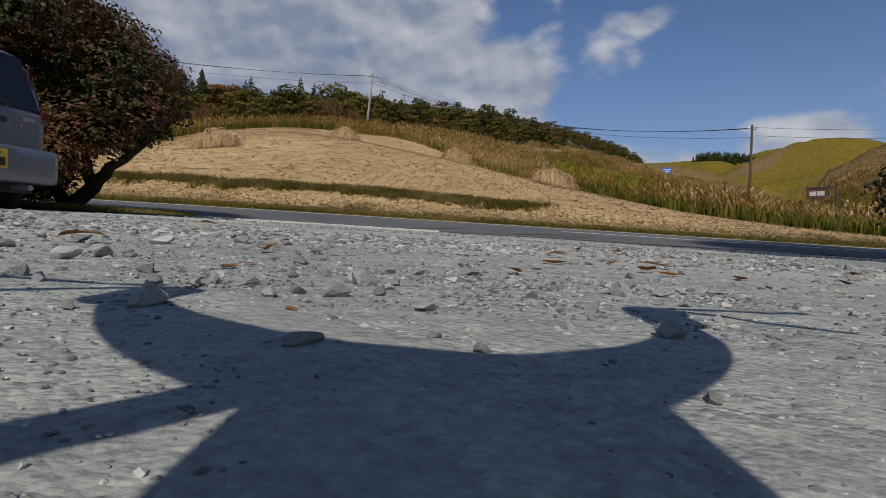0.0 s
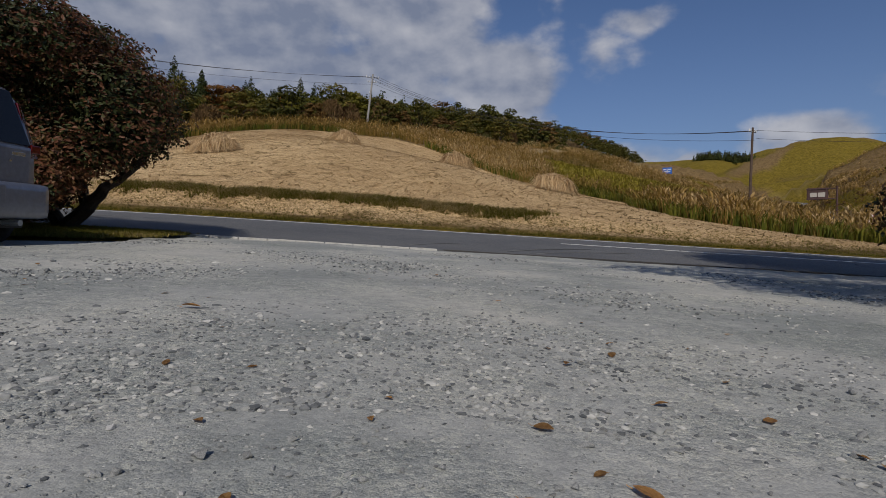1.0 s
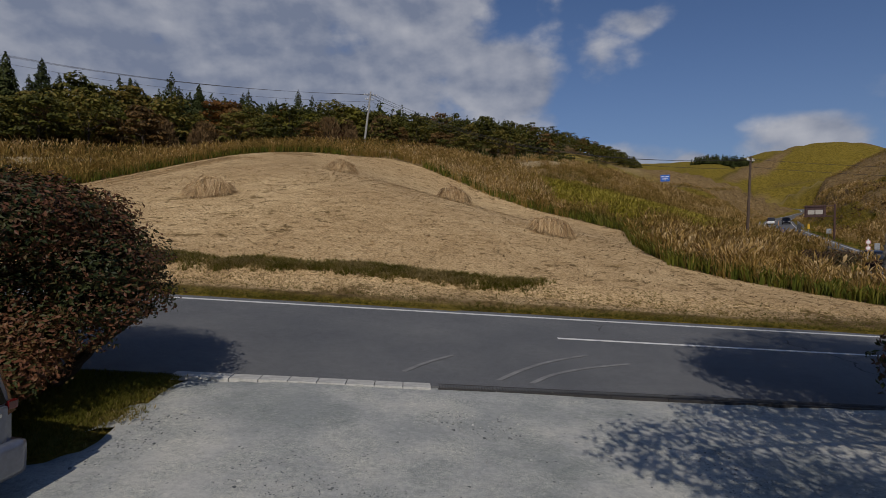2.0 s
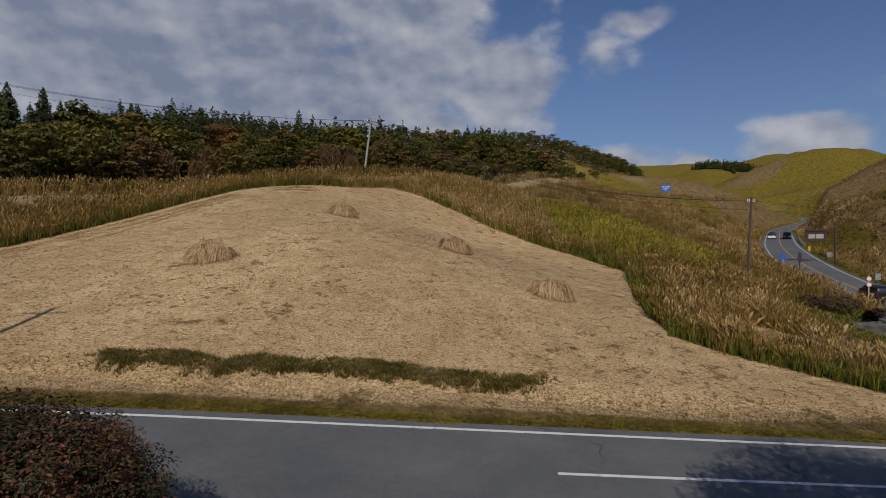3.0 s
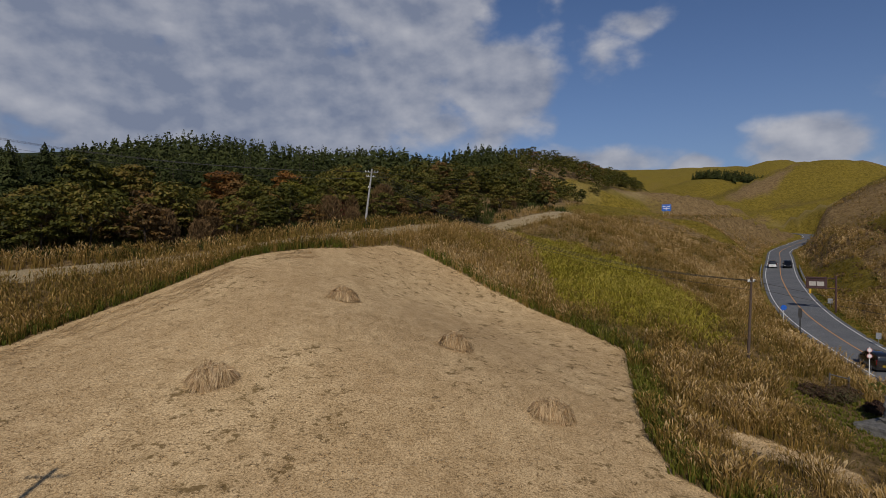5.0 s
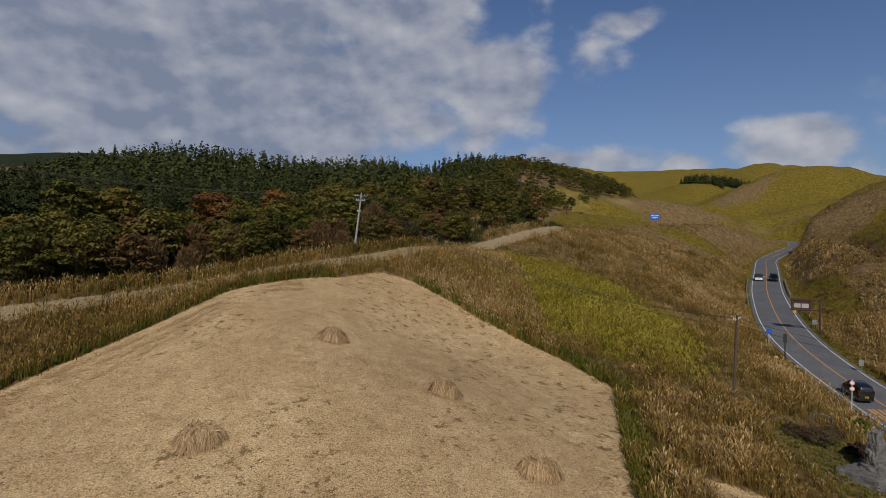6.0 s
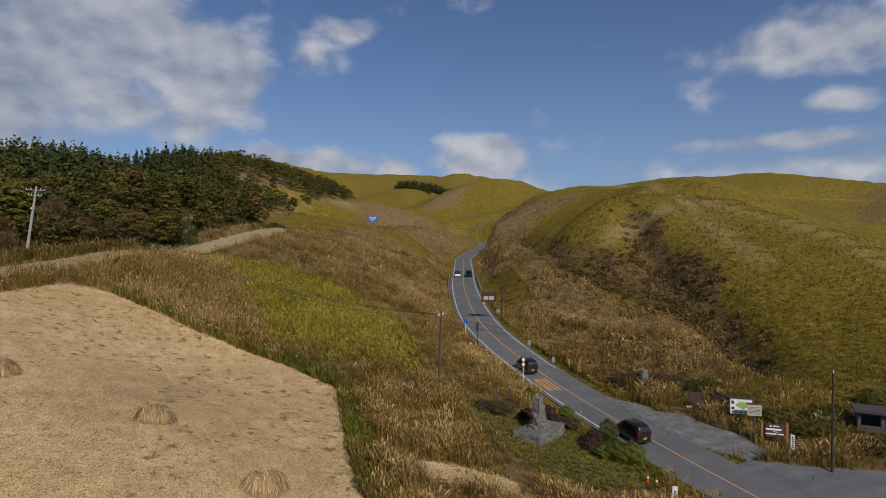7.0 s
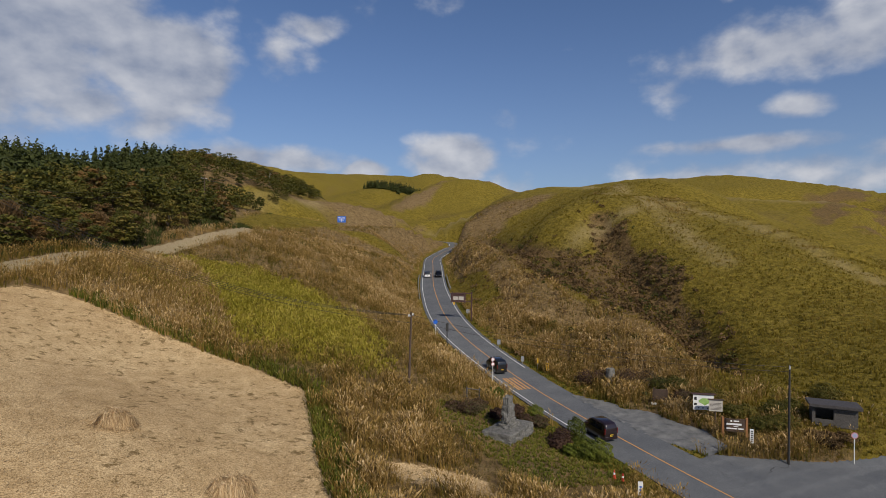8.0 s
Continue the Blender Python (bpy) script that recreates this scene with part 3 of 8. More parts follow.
def height(x, y):
    z = land(x, y)
    for crest, fall, back in RIDGES:
        line = line_of(tuple(crest), 6.0)
        d, i = near_line(x, y, line)
        hill = line[i, 2] - fall * (np.sqrt(d * d + back * back) - back)
        z = 0.5 * (z + hill + np.sqrt((z - hill) ** 2 + 4.0))
    # car park and side road, level across
    v = np.clip((y - near_edge(x)) / (far_edge(x) - near_edge(x)), 0, 1)
    flat = np.where(y < near_edge(x), lot_z(x, y), side_z(x, v))
    k = smooth(y, -30, -14) * (1 - smooth(y - far_edge(x), 0.0, 2.2)) * smooth(x, -90, -60) * (1 - smooth(x, 30, 36))
    z = z * (1 - k) + flat * k
    d, i = near_line(x, y, MAIN_ROAD[::2])
    rz = MAIN_ROAD[::2][i, 2]
    # the hillside starts gently from the road
    e = np.maximum(d - 7, 0)
    up = MAIN_ROAD[:int(np.argmax(MAIN_ROAD[:, 1])) + 1]
    east = smooth(x - np.interp(y, up[:, 1], up[:, 0]), -3, 3)
    foot = rz + (0.5 - 0.25 * east) * e + (0.016 + 0.02 * east * smooth(y, 176, 198)) * e * e
    k = smooth(y, 105, 130) * np.where(east > 0.5, 1 - smooth(y, 176, 192), 1.0)
    k = np.maximum(k, smooth(y, 150, 180)) * (1 - smooth(y, 245, 265)) * smooth(x, 70, 95) * (1 - smooth(x, 165, 180))
    z = z - k * 0.5 * (z - foot + np.sqrt((z - foot) ** 2 + 2.0))
    # its long open flank, rising from the road to the brow
    flank = rz + 0.2 * e + 0.0052 * e * e
    k = smooth(y, 112, 138) * east * (1 - smooth(y, 250, 265)) * (1 - smooth(x, 190, 206))
    z = z - k * 0.5 * (z - flank + np.sqrt((z - flank) ** 2 + 2.0))
    line = line_of(tuple(HEADLAND), 6.0)
    dh, ih = near_line(x, y, line)
    hill = line[ih, 2] - 0.36 * (np.sqrt(dh * dh + 49) - 7)
    z = 0.5 * (z + hill + np.sqrt((z - hill) ** 2 + 4.0))
    k = (1 - smooth(d, 4.0, 11.0))
    z = z * (1 - k) + rz * k
    k = np.maximum(poly_depth(x, y, APRON, 1.5), poly_depth(x, y, LAYBY, 1.0)) * (1 - k)
    z = z * (1 - k) + (rz + 0.02 - 0.0 * d) * k
    for points, deep, wide in GULLIES:
        dg, _ = near_line(x, y, lines_near(points))
        z -= deep * np.exp(-((dg / wide) ** 2)) * smooth(d, 5, 14)
    # rounded mounds in the dry valley across the road
    z += poly_depth(x, y, BROWN_VALLEY, 6.0) * smooth(d, 5, 12) * 4.2 * (cloudy(x * 0.075, y * 0.075, 2, 91) - 0.5)
    # a low cut on the track's uphill side, and lumpy turf on the far slopes
    far = smooth(np.hypot(x, y), 60, 160)
    z += far * (2.2 * (cloudy(x * 0.06, y * 0.06, 4, 31) - 0.5) + 1.0 * (cloudy(x * 0.3, y * 0.3, 3, 37) - 0.5)) * smooth(d, 6, 30)
    z += smooth(np.hypot(x, y), 170, 260) * smooth(d, 12, 40) * 4.0 * (cloudy(x * 0.022, y * 0.022, 4, 21) - 0.5)
    return z


def height_at(x, y):
    return float(height(np.array([float(x)]), np.array([float(y)]))[0])


def graded(lo, hi, fine, reach, growth):
    right, left = [], []
    s, step = hi, fine
    while s < reach:
        step *= growth
        s += step
        right.append(s)
    s, step = lo, fine
    while s > -reach:
        step *= growth
        s -= step
        left.append(s)
    return np.array(left[::-1] + list(np.arange(lo, hi + fine / 2, fine)) + right)


def sheet(name, xs, ys, zs, material, keep=None):
    """A grid mesh over xs and ys; keep picks the faces."""
    nx, ny = len(xs), len(ys)
    gx, gy = np.meshgrid(xs, ys)
    co = np.stack([gx, gy, zs], -1).reshape(-1, 3)
    a = (np.arange(ny - 1)[:, None] * nx + np.arange(nx - 1)[None]).reshape(-1)
    faces = np.stack([a, a + 1, a + nx + 1, a + nx], -1)
    if keep is not None:
        faces = faces[keep.reshape(-1)]
        used = np.unique(faces)
        remap = np.zeros(len(co), int)
        remap[used] = np.arange(len(used))
        co, faces = co[used], remap[faces]
    return mesh_object(name, co, faces, material, smooth_faces=True)


def mesh_object(name, co, faces, material, smooth_faces=False, extra=None):
    """A mesh from arrays of corners and of equal-sided faces."""
    co, faces = np.asarray(co, np.float32), np.asarray(faces, np.int32)
    me = bpy.data.meshes.new(name)
    n, k = faces.shape
    me.vertices.add(len(co))
    me.vertices.foreach_set("co", co.ravel())
    me.loops.add(n * k)
    me.loops.foreach_set("vertex_index", faces.ravel())
    me.polygons.add(n)
    me.polygons.foreach_set("loop_start", np.arange(0, n * k, k, dtype=np.int32))
    me.polygons.foreach_set("use_smooth", np.full(n, smooth_faces))
    for key, values in (extra or {}).items():
        me.attributes.new(key, "FLOAT", "POINT").data.foreach_set("value", np.asarray(values, np.float32))
    me.update(calc_edges=True)
    me.materials.append(material)
    return new(name, me)


BRUSH_GULLY = [(90, 122), (98, 118), (88, 92), (94, 88), (111, 98), (111, 91), (104, 80), (95, 64), (88, 57), (77, 44), (74, 47), (77, 55), (74, 63), (75, 75), (76, 84), (79, 97)]
GREEN_BROW = [(106, 141), (143, 176), (160, 169), (140, 130), (124, 112), (122, 101), (114, 98), (102, 96), (88, 92), (94, 106)]
PALE_LINES = [[(141, 129), (139, 108), (135, 80), (126, 60), (119, 49), (116, 40)], [(97, 95), (109, 98), (115, 94), (124, 94)], [(149, 248), (170, 232), (180, 219), (188, 205), (188, 186), (172, 146), (146, 121)], [(24, 170), (48, 217), (74, 232), (88, 242)], [(130, 100), (112, 76), (102, 60)], [(238, 240), (271, 213), (308, 177), (333, 144)], [(215, 150), (245, 128), (280, 110)]]
BEATEN = [(16.5, 33.8), (19.5, 32.6), (22.4, 29.6), (21.4, 27.6), (19.2, 29.0), (16.4, 30.8)]
UPPER_MEADOW = [(20, 141), (54, 207), (70, 197), (82, 184), (63, 178), (32, 141)]
GREEN_STRIPS = [[(66, 182), (77, 175), (88, 168), (91, 158), (80, 158)], [(78, 116), (75, 100), (64, 79), (59, 84), (70, 108)]]


SPUR_GREEN = [(30, 205), (24, 190), (38, 196), (62, 206), (88, 214), (84, 236), (60, 232)]
DRY_FLANKS = [[(140, 225), (159, 227), (157, 191), (171, 177), (159, 172), (141, 175), (110, 148), (117, 174)], [(95, 214), (118, 212), (130, 222), (120, 238), (98, 244)], [(118, 196), (136, 190), (152, 188), (152, 215), (143, 234)], [(150, 300), (175, 300), (215, 330), (180, 322)]]
DARK_SCRUB = [(215, 95), (250, 125), (300, 135), (350, 125), (360, 90), (300, 70), (240, 70)]


def green_zone(x, y):
    """How green the grass is, from dry 0 to green 1."""
    xc = np.interp(y, MAIN_ROAD[:290, 1], MAIN_ROAD[:290, 0])
    east = smooth(x - xc, 11, 22)
    w = 0.5 + 0.5 * np.sin(x * 0.055 + 1.9 * np.sin(y * 0.031)) * np.cos(y * 0.047 + 1.6 * np.sin(x * 0.035))
    g = 0.12 + east * (0.42 + 0.5 * w) * (1 - 0.95 * poly_depth(x, y, BROWN_VALLEY, 5.0))
    patch = smooth(cloudy(x * 0.022, y * 0.022, 4, 83), 0.3, 0.7)
    g = np.maximum(g, smooth(np.hypot(x, y), 190, 260) * (0.02 + 0.26 * w + 0.36 * patch))
    g = np.maximum(g, 0.95 * poly_depth(x, y, GREEN_PATCH, 5.0))
    g = np.maximum(g, 0.75 * poly_depth(x, y, UPPER_MEADOW, 6.0))
    for crest, fall, back in RIDGES[:1] + RIDGES[2:4] + RIDGES[7:9]:
        dc, _ = near_line(x, y, line_of(tuple(crest), 6.0))
        g = g * (1 - 0.75 * np.exp(-((dc / 7.0) ** 2)) * smooth(cloudy(x * 0.05, y * 0.05, 3, 17), 0.35, 0.6))
    g = np.maximum(g, 0.9 * poly_depth(x, y, SPUR_GREEN, 6.0))
    for s in DRY_FLANKS:
        g = g * (1 - 0.85 * poly_depth(x, y, s, 6.0))
    g = np.maximum(g, 0.9 * poly_depth(x, y, GREEN_BROW, 3.0))
    for s in GREEN_STRIPS:
        g = np.maximum(g, 0.95 * poly_depth(x, y, s, 2.0))
    return np.clip(g, 0, 1)


def pale_lines(x, y):
    """Bleached grass along the crests."""
    k = np.zeros_like(x)
    for s in PALE_LINES:
        dc, _ = near_line(x, y, lines_near(s, 3.0))
        k = np.maximum(k, np.exp(-((dc / (1.2 + 0.009 * np.hypot(x, y))) ** 2)))
    return k * (0.45 + 0.55 * smooth(cloudy(x * 0.09, y * 0.09, 3, 96), 0.3, 0.6))


def brush_zone(x, y):
    """Where dark brushwood fills the folds of the hills."""
    w = 0.95 * (cloudy(x * 0.10, y * 0.10, 4, 71) - 0.52)
    k = smooth(poly_depth(x, y, BRUSH_GULLY, 5.0) + w, 0.35, 0.85)
    for points, deep, wide in GULLIES[:2]:
        k = np.maximum(k, np.exp(-((near_line(x, y, lines_near(points, 4.0))[0] / (wide * 0.8)) ** 2)))
    return k


def build_ground():
    xs, ys = graded(-34, 56, 0.75, 4200, 1.024), graded(14, 66, 0.7, 4200, 1.024)
    ys = ys[(ys > -60) | (np.arange(len(ys)) % 6 == 0)]
    gx, gy = np.meshgrid(xs, ys)
    z = height(gx, gy)
    r = np.hypot(gx, gy)
    d_main, i = near_line(gx, gy, MAIN_ROAD[::2])
    d_track, _ = near_line(gx, gy, TRACK)
    straw = poly_depth(gx, gy, FIELD, 0.6)
    # the sheet dips under the paved and gravelled surfaces
    paved = (gy < far_edge(gx)) & (gx < 40) & (gx > -150) & (gy > near_edge(gx))
    lot = (gy <= near_edge(gx)) & (gy > -14) & (gx > -11.5) & (gx < 24)
    z = z - np.where(paved | lot, 0.12, 0.0) - np.where((d_main < MAIN_HALF + 0.1), 0.12, 0.0) - 0.12 * poly_depth(gx, gy, APRON, 0.4) * (d_main >= MAIN_HALF) - 0.10 * poly_depth(gx, gy, LAYBY, 0.4) * (d_main >= MAIN_HALF)
    green = green_zone(gx, gy)
    green = np.maximum(green, 0.8 * (1 - smooth(gy - far_edge(gx), 0.2, 1.0)) * (gy > far_edge(gx) - 1))
    green = np.maximum(green, 0.75 * (gy < near_edge(gx)) * (np.abs(gx) < 60))
    green = np.maximum(green, 0.9 * (1 - smooth(np.abs(d_main - 4.6), 0.8, 2.0)))
    wide = 0.5 + 0.15 * smooth(gx, 6, 16)
    dirt = (1 - smooth(d_track, wide + 0.6, wide + 1.5)) * (0.5 + 0.5 * smooth(np.abs(d_track - 0.9), 0.75, 0.3))
    straw = np.maximum(straw, poly_depth(gx, gy, BEATEN, 0.6))
    scrub = np.maximum(brush_zone(gx, gy), 0.62 * poly_depth(gx, gy, DARK_SCRUB, 10.0) * smooth(cloudy(gx * 0.06, gy * 0.14, 4, 51), 0.42, 0.58))
    pale = pale_lines(gx, gy)
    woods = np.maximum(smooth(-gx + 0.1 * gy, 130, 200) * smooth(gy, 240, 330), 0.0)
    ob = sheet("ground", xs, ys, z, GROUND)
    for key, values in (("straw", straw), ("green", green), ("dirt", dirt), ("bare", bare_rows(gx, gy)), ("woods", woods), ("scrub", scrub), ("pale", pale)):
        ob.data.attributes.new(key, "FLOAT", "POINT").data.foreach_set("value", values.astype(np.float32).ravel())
    tagged(ob, "rolling hill land under dry and green grass, with a mown straw field", "ground", kind="structure")


build_ground()


def ribbon(name, left, right, material, thick=0.12, label="", category="road", parent=None, kind="structure"):
    """A strip between two lines of 3D points, with a depth."""
    l, r = np.array(left), np.array(right)
    n = len(l)
    down = np.array([0, 0, thick])
    co = np.concatenate([l, r, l - down, r - down])
    i = np.arange(n - 1)
    faces = np.concatenate([np.stack([i, n + i, n + i + 1, i + 1], -1), np.stack([2 * n + i, i, i + 1, 2 * n + i + 1], -1),
                            np.stack([n + i, 3 * n + i, 3 * n + i + 1, n + i + 1], -1),
                            np.array([[0, 2 * n, 3 * n, n], [n - 1, 2 * n - 1, 4 * n - 1, 3 * n - 1]])])
    ob = mesh_object(name, co, faces[:, ::-1], material)
    ob.parent = parent
    if parent is None:
        tagged(ob, label, category, kind=kind)
    elif label:
        tagged(ob, label)
    return ob


def offsets(line, lo, hi, lift=0.0, start=0, end=None):
    p = line[start:end]
    t = np.gradient(p[:, :2], axis=0)
    t /= np.hypot(t[:, 0], t[:, 1])[:, None]
    nrm = np.stack([t[:, 1], -t[:, 0]], -1)
    up = np.full((len(p), 1), lift)
    return np.hstack([p[:, :2] + nrm * lo, p[:, 2:3] + up]), np.hstack([p[:, :2] + nrm * hi, p[:, 2:3] + up])


# main road, with its lines
a, b = offsets(MAIN_ROAD, -MAIN_HALF, MAIN_HALF, 0.012)
main_road = ribbon("road_main", a, b, ASPHALT, 0.2, "two-lane grey asphalt hill road with an orange centre line")
a, b = offsets(MAIN_ROAD, -0.07, 0.07, 0.018)
ribbon("centre_line", a, b, LINE_ORANGE, 0.004, "worn orange painted line", parent=main_road)
for side in (-2.75, 2.75):
    a, b = offsets(MAIN_ROAD, side - 0.06, side + 0.06, 0.018, 128 if side < 0 else 146)
    ribbon("edge_line", a, b, LINE_WHITE, 0.004, "worn white painted line", parent=main_road)

# side road past the car park
sx = np.arange(-150, 37.1, 1.0)


def side_line(v0, v1, lift, xs=sx):
    def row(v):
        y = near_edge(xs) * (1 - v) + far_edge(xs) * v
        return np.stack([xs, y, side_z(xs, v) + lift], -1)
    return row(v1), row(v0)


side_road = ribbon("road_side", *side_line(0.0, 1.0, 0.004), ASPHALT, 0.2, "grey asphalt side road past the gravel car park")
ribbon("edge_line", *side_line(0.925, 0.945, 0.009, sx[sx < 33]), LINE_WHITE, 0.004, "white painted line", parent=side_road)
ribbon("centre_line", *side_line(0.572, 0.590, 0.009, np.arange(3.0, 32, 0.5)), LINE_WHITE, 0.004, "faded white line", parent=side_road)


# pale scuffs where cars turn out of the car park
for pts in ([(1.15, 10.35), (1.6, 11.0), (2.3, 11.8), (3.4, 12.6)], [(1.75, 10.3), (2.2, 10.9), (3.0, 11.5), (4.2, 12.1)], [(-0.6, 10.5), (-0.2, 11.2), (0.4, 11.9)]):
    q = resample([(x, y, 0) for x, y in pts], 0.15)
    q[:, 2] = side_z(q[:, 0], (q[:, 1] - near_edge(q[:, 0])) / (far_edge(q[:, 0]) - near_edge(q[:, 0]))) + 0.008
    a, b = offsets(q, -0.07, 0.07)
    ribbon("tyre_mark", a, b, SCUFF, 0.003, "pale worn tyre mark", parent=side_road)


def area(name, poly, material, lift, label, category="road", step=0.25):
    """A paved area laid over the land, following its fall."""
    xs = np.arange(min(p[0] for p in poly) - 0.5, max(p[0] for p in poly) + 0.5, step)
    ys = np.arange(min(p[1] for p in poly) - 0.5, max(p[1] for p in poly) + 0.5, step)
    gx, gy = np.meshgrid(xs, ys)
    k = poly_depth(gx, gy, poly, 0.3)
    d, _ = near_line(gx, gy, MAIN_ROAD[::2])
    z = height(gx, gy) + lift - 0.10 * (1 - smooth(k, 0.2, 0.5))
    keep = (k[:-1, :-1] > 0.02) & (d[:-1, :-1] > MAIN_HALF - 0.5)
    tagged(sheet(name, xs, ys, z, material, keep), label, category, kind="structure")


area("road_junction", APRON, ASPHALT, 0.004, "wide grey cracked asphalt junction beside the main road")
area("layby", LAYBY, GRIT, 0.02, "pale gritty lay-by along the road", "pavement")


def build_lot():
    xs, ys = graded(-0.7, 0.7, 0.008, 24, 1.055), graded(0.06, 0.8, 0.008, 14, 1.055)
    xs, ys = xs[(xs > -10.5) & (xs < 24)], ys[(ys > -14) & (ys < 11.2)]
    gx, gy = np.meshgrid(xs, ys)
    z = lot_z(gx, gy)
    u, v = 0.83 * gx + 0.56 * gy, -0.56 * gx + 0.83 * gy
    rough = 2.2 * (cloudy(u * 11, v * 11, 3, 2) - 0.5) + 1.3 * (cloudy(0.6 * u * 47 + 0.8 * v * 47, 0.6 * v * 47 - 0.8 * u * 47, 2, 5) - 0.5) + 0.25
    slow = np.sin(gx * 1.7 + 1.2 * np.sin(gy * 1.1)) * np.sin(gy * 1.4 + 0.5)
    z = z + (rough - 0.25) * (0.0009 + 0.0009 * smooth(np.hypot(gx, gy), 0.12, 0.5)) + 0.008 * slow * smooth(np.hypot(gx, gy), 1.5, 4)
    # a ragged border towards the grass by the bush and the road
    edge = 9.75 + 0.05 * gx + 0.05 * np.sin(gx * 7) * np.sin(gx * 2.3 + 1)
    z -= 0.08 * smooth(gy - edge, 0.0, 0.1)
    grassy = smooth(-(gx + 3.95 + 0.07 * (gy - 7.5)) + 0.12 * np.sin(gy * 3.1) + 0.08 * np.sin(gy * 7.7), 0.0, 0.4) * smooth(gy + 0.3 * np.sin(gx * 2.2), 5.8, 6.3)
    z -= 0.1 * grassy
    keep = ((gy[:-1, :-1] < edge[:-1, :-1] + 0.4) & (grassy[:-1, :-1] < 0.95))
    ob = sheet("car_park", xs, ys, z, GRAVEL, keep)
    tagged(ob, "pale grey crushed-stone gravel of a car park", "gravel", kind="structure")


build_lot()


# ---- grass, in tufts ----
rng = np.random.default_rng(7)


def tufts(name, pts, tall, wide, blades, lean, tones, material, label, category="grass", plume=0.0, spread=0.5, shade=0.25, simple=False):
    """One mesh of many tufts of bent blades. pts: foot points; tall, tones: one a tuft. plume: width of the seed heads.
    shade: shade painted into the tone, dark at the foot, paler at the tip.
    """
    n = len(pts)
    base = np.repeat(pts, blades, 0)
    h = np.repeat(tall, blades) * rng.uniform(0.6, 1.1, n * blades)
    w = wide * np.repeat(tall, blades) * rng.uniform(0.7, 1.3, n * blades)
    turn = rng.uniform(0, 2 * np.pi, n * blades)
    out = np.stack([np.cos(turn), np.sin(turn), 0 * turn], -1)
    side = np.stack([-np.sin(turn + rng.normal(0, 0.6, len(turn))), np.cos(turn), 0 * turn], -1)
    foot = base + out * (spread * np.repeat(tall, blades) * rng.uniform(0, 0.5, n * blades))[:, None]
    foot[:, 2] -= 0.05 * np.repeat(tall, blades)
    bend = (lean * rng.uniform(0.2, 1.0, n * blades) * h)[:, None]
    up = np.array([0, 0, 1.0])
    tip = foot + up * h[:, None] * max(0.35, 1 - 0.12 * lean) + out * bend
    wv = side * w[:, None]
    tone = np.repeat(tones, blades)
    if simple:
        co = np.stack([foot - wv * 0.5, foot + wv * 0.5, tip], 1)
        tri = np.array([[0, 1, 2]])
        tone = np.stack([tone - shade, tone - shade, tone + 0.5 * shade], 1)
    elif plume:
        neck = foot + up * (0.68 * h)[:, None] + out * bend * 0.42
        belly = foot + up * (0.86 * h)[:, None] + out * bend * 0.72
        pw = side * (plume * w * rng.uniform(0.5, 1.2, n * blades))[:, None]
        co = np.stack([foot - wv * 0.6, foot + wv * 0.6, neck, belly - pw * 0.5, belly + pw * 0.5, tip], 1)
        tri = np.array([[0, 1, 2], [2, 4, 3], [3, 4, 5]])
        seed = rng.uniform(0, 0.34, n * blades)
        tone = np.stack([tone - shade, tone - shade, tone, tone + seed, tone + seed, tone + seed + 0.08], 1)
    else:
        mid = foot + up * (0.6 * h)[:, None] + out * bend * 0.35
        co = np.stack([foot - wv * 0.5, foot + wv * 0.5, mid - wv * 0.45, mid + wv * 0.45, tip], 1)
        tri = np.array([[0, 1, 3], [0, 3, 2], [2, 3, 4]])
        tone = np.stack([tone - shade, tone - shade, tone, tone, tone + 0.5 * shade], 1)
    faces = (np.arange(n * blades)[:, None, None] * co.shape[1] + tri[None]).reshape(-1, 3)
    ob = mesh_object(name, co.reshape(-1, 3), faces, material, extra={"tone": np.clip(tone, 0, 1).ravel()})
    tagged(ob, label, category, kind="stuff")
    return ob


def scatter(count, x0, x1, y0, y1, accept, seed):
    r = np.random.default_rng(seed)
    x, y = r.uniform(x0, x1, count), r.uniform(y0, y1, count)
    ok = r.uniform(0, 1, count) < accept(x, y)
    x, y = x[ok], y[ok]
    return np.stack([x, y, height(x, y)], -1)


def wave(x, y, s, p=0.0):
    return 0.5 + 0.5 * np.sin(x * s + p + 1.7 * np.sin(y * s * 0.63 + p)) * np.sin(y * s * 0.8 + 1.3 * np.sin(x * s * 0.47 + 2 * p))


def free_ground(x, y):
    """1 where grass may stand: off roads, track, field and car park."""
    d, _ = near_line(x, y, MAIN_ROAD[::2])
    dt, _ = near_line(x, y, TRACK)
    ok = (d > MAIN_HALF + 0.9) & (dt > 1.5 + 0.2 * smooth(x, 6, 16)) & (poly_depth(x, y, FIELD, 0.3) < 0.5) & (poly_depth(x, y, BEATEN, 0.4) < 0.5) & (poly_depth(x, y, APRON, 0.3) < 0.4) & (poly_depth(x, y, LAYBY, 0.3) < 0.4)
    ok &= ~((y < far_edge(x) + 0.5) & (x < 36))
    ok &= ~((x > 25.5) & (x < 37) & (y > 27.5) & (y < 42))
    return ok.astype(float)


def forest_zone(x, y):
    """1 under the wood on the rising ground behind the track."""
    dt, i = near_line(x, y, TRACK)
    above = (y - np.interp(x, TRACK[:, 0], TRACK[:, 1]))
    return smooth(above, 4, 7) * (1 - smooth(x - np.interp(y, [60, 110, 133, 175, 219, 263, 309, 345, 420], [30, 26, 16, 30, 60, 88, 112, 115, 115]), 0, 6)) * (1 - smooth(y, 345, 400))


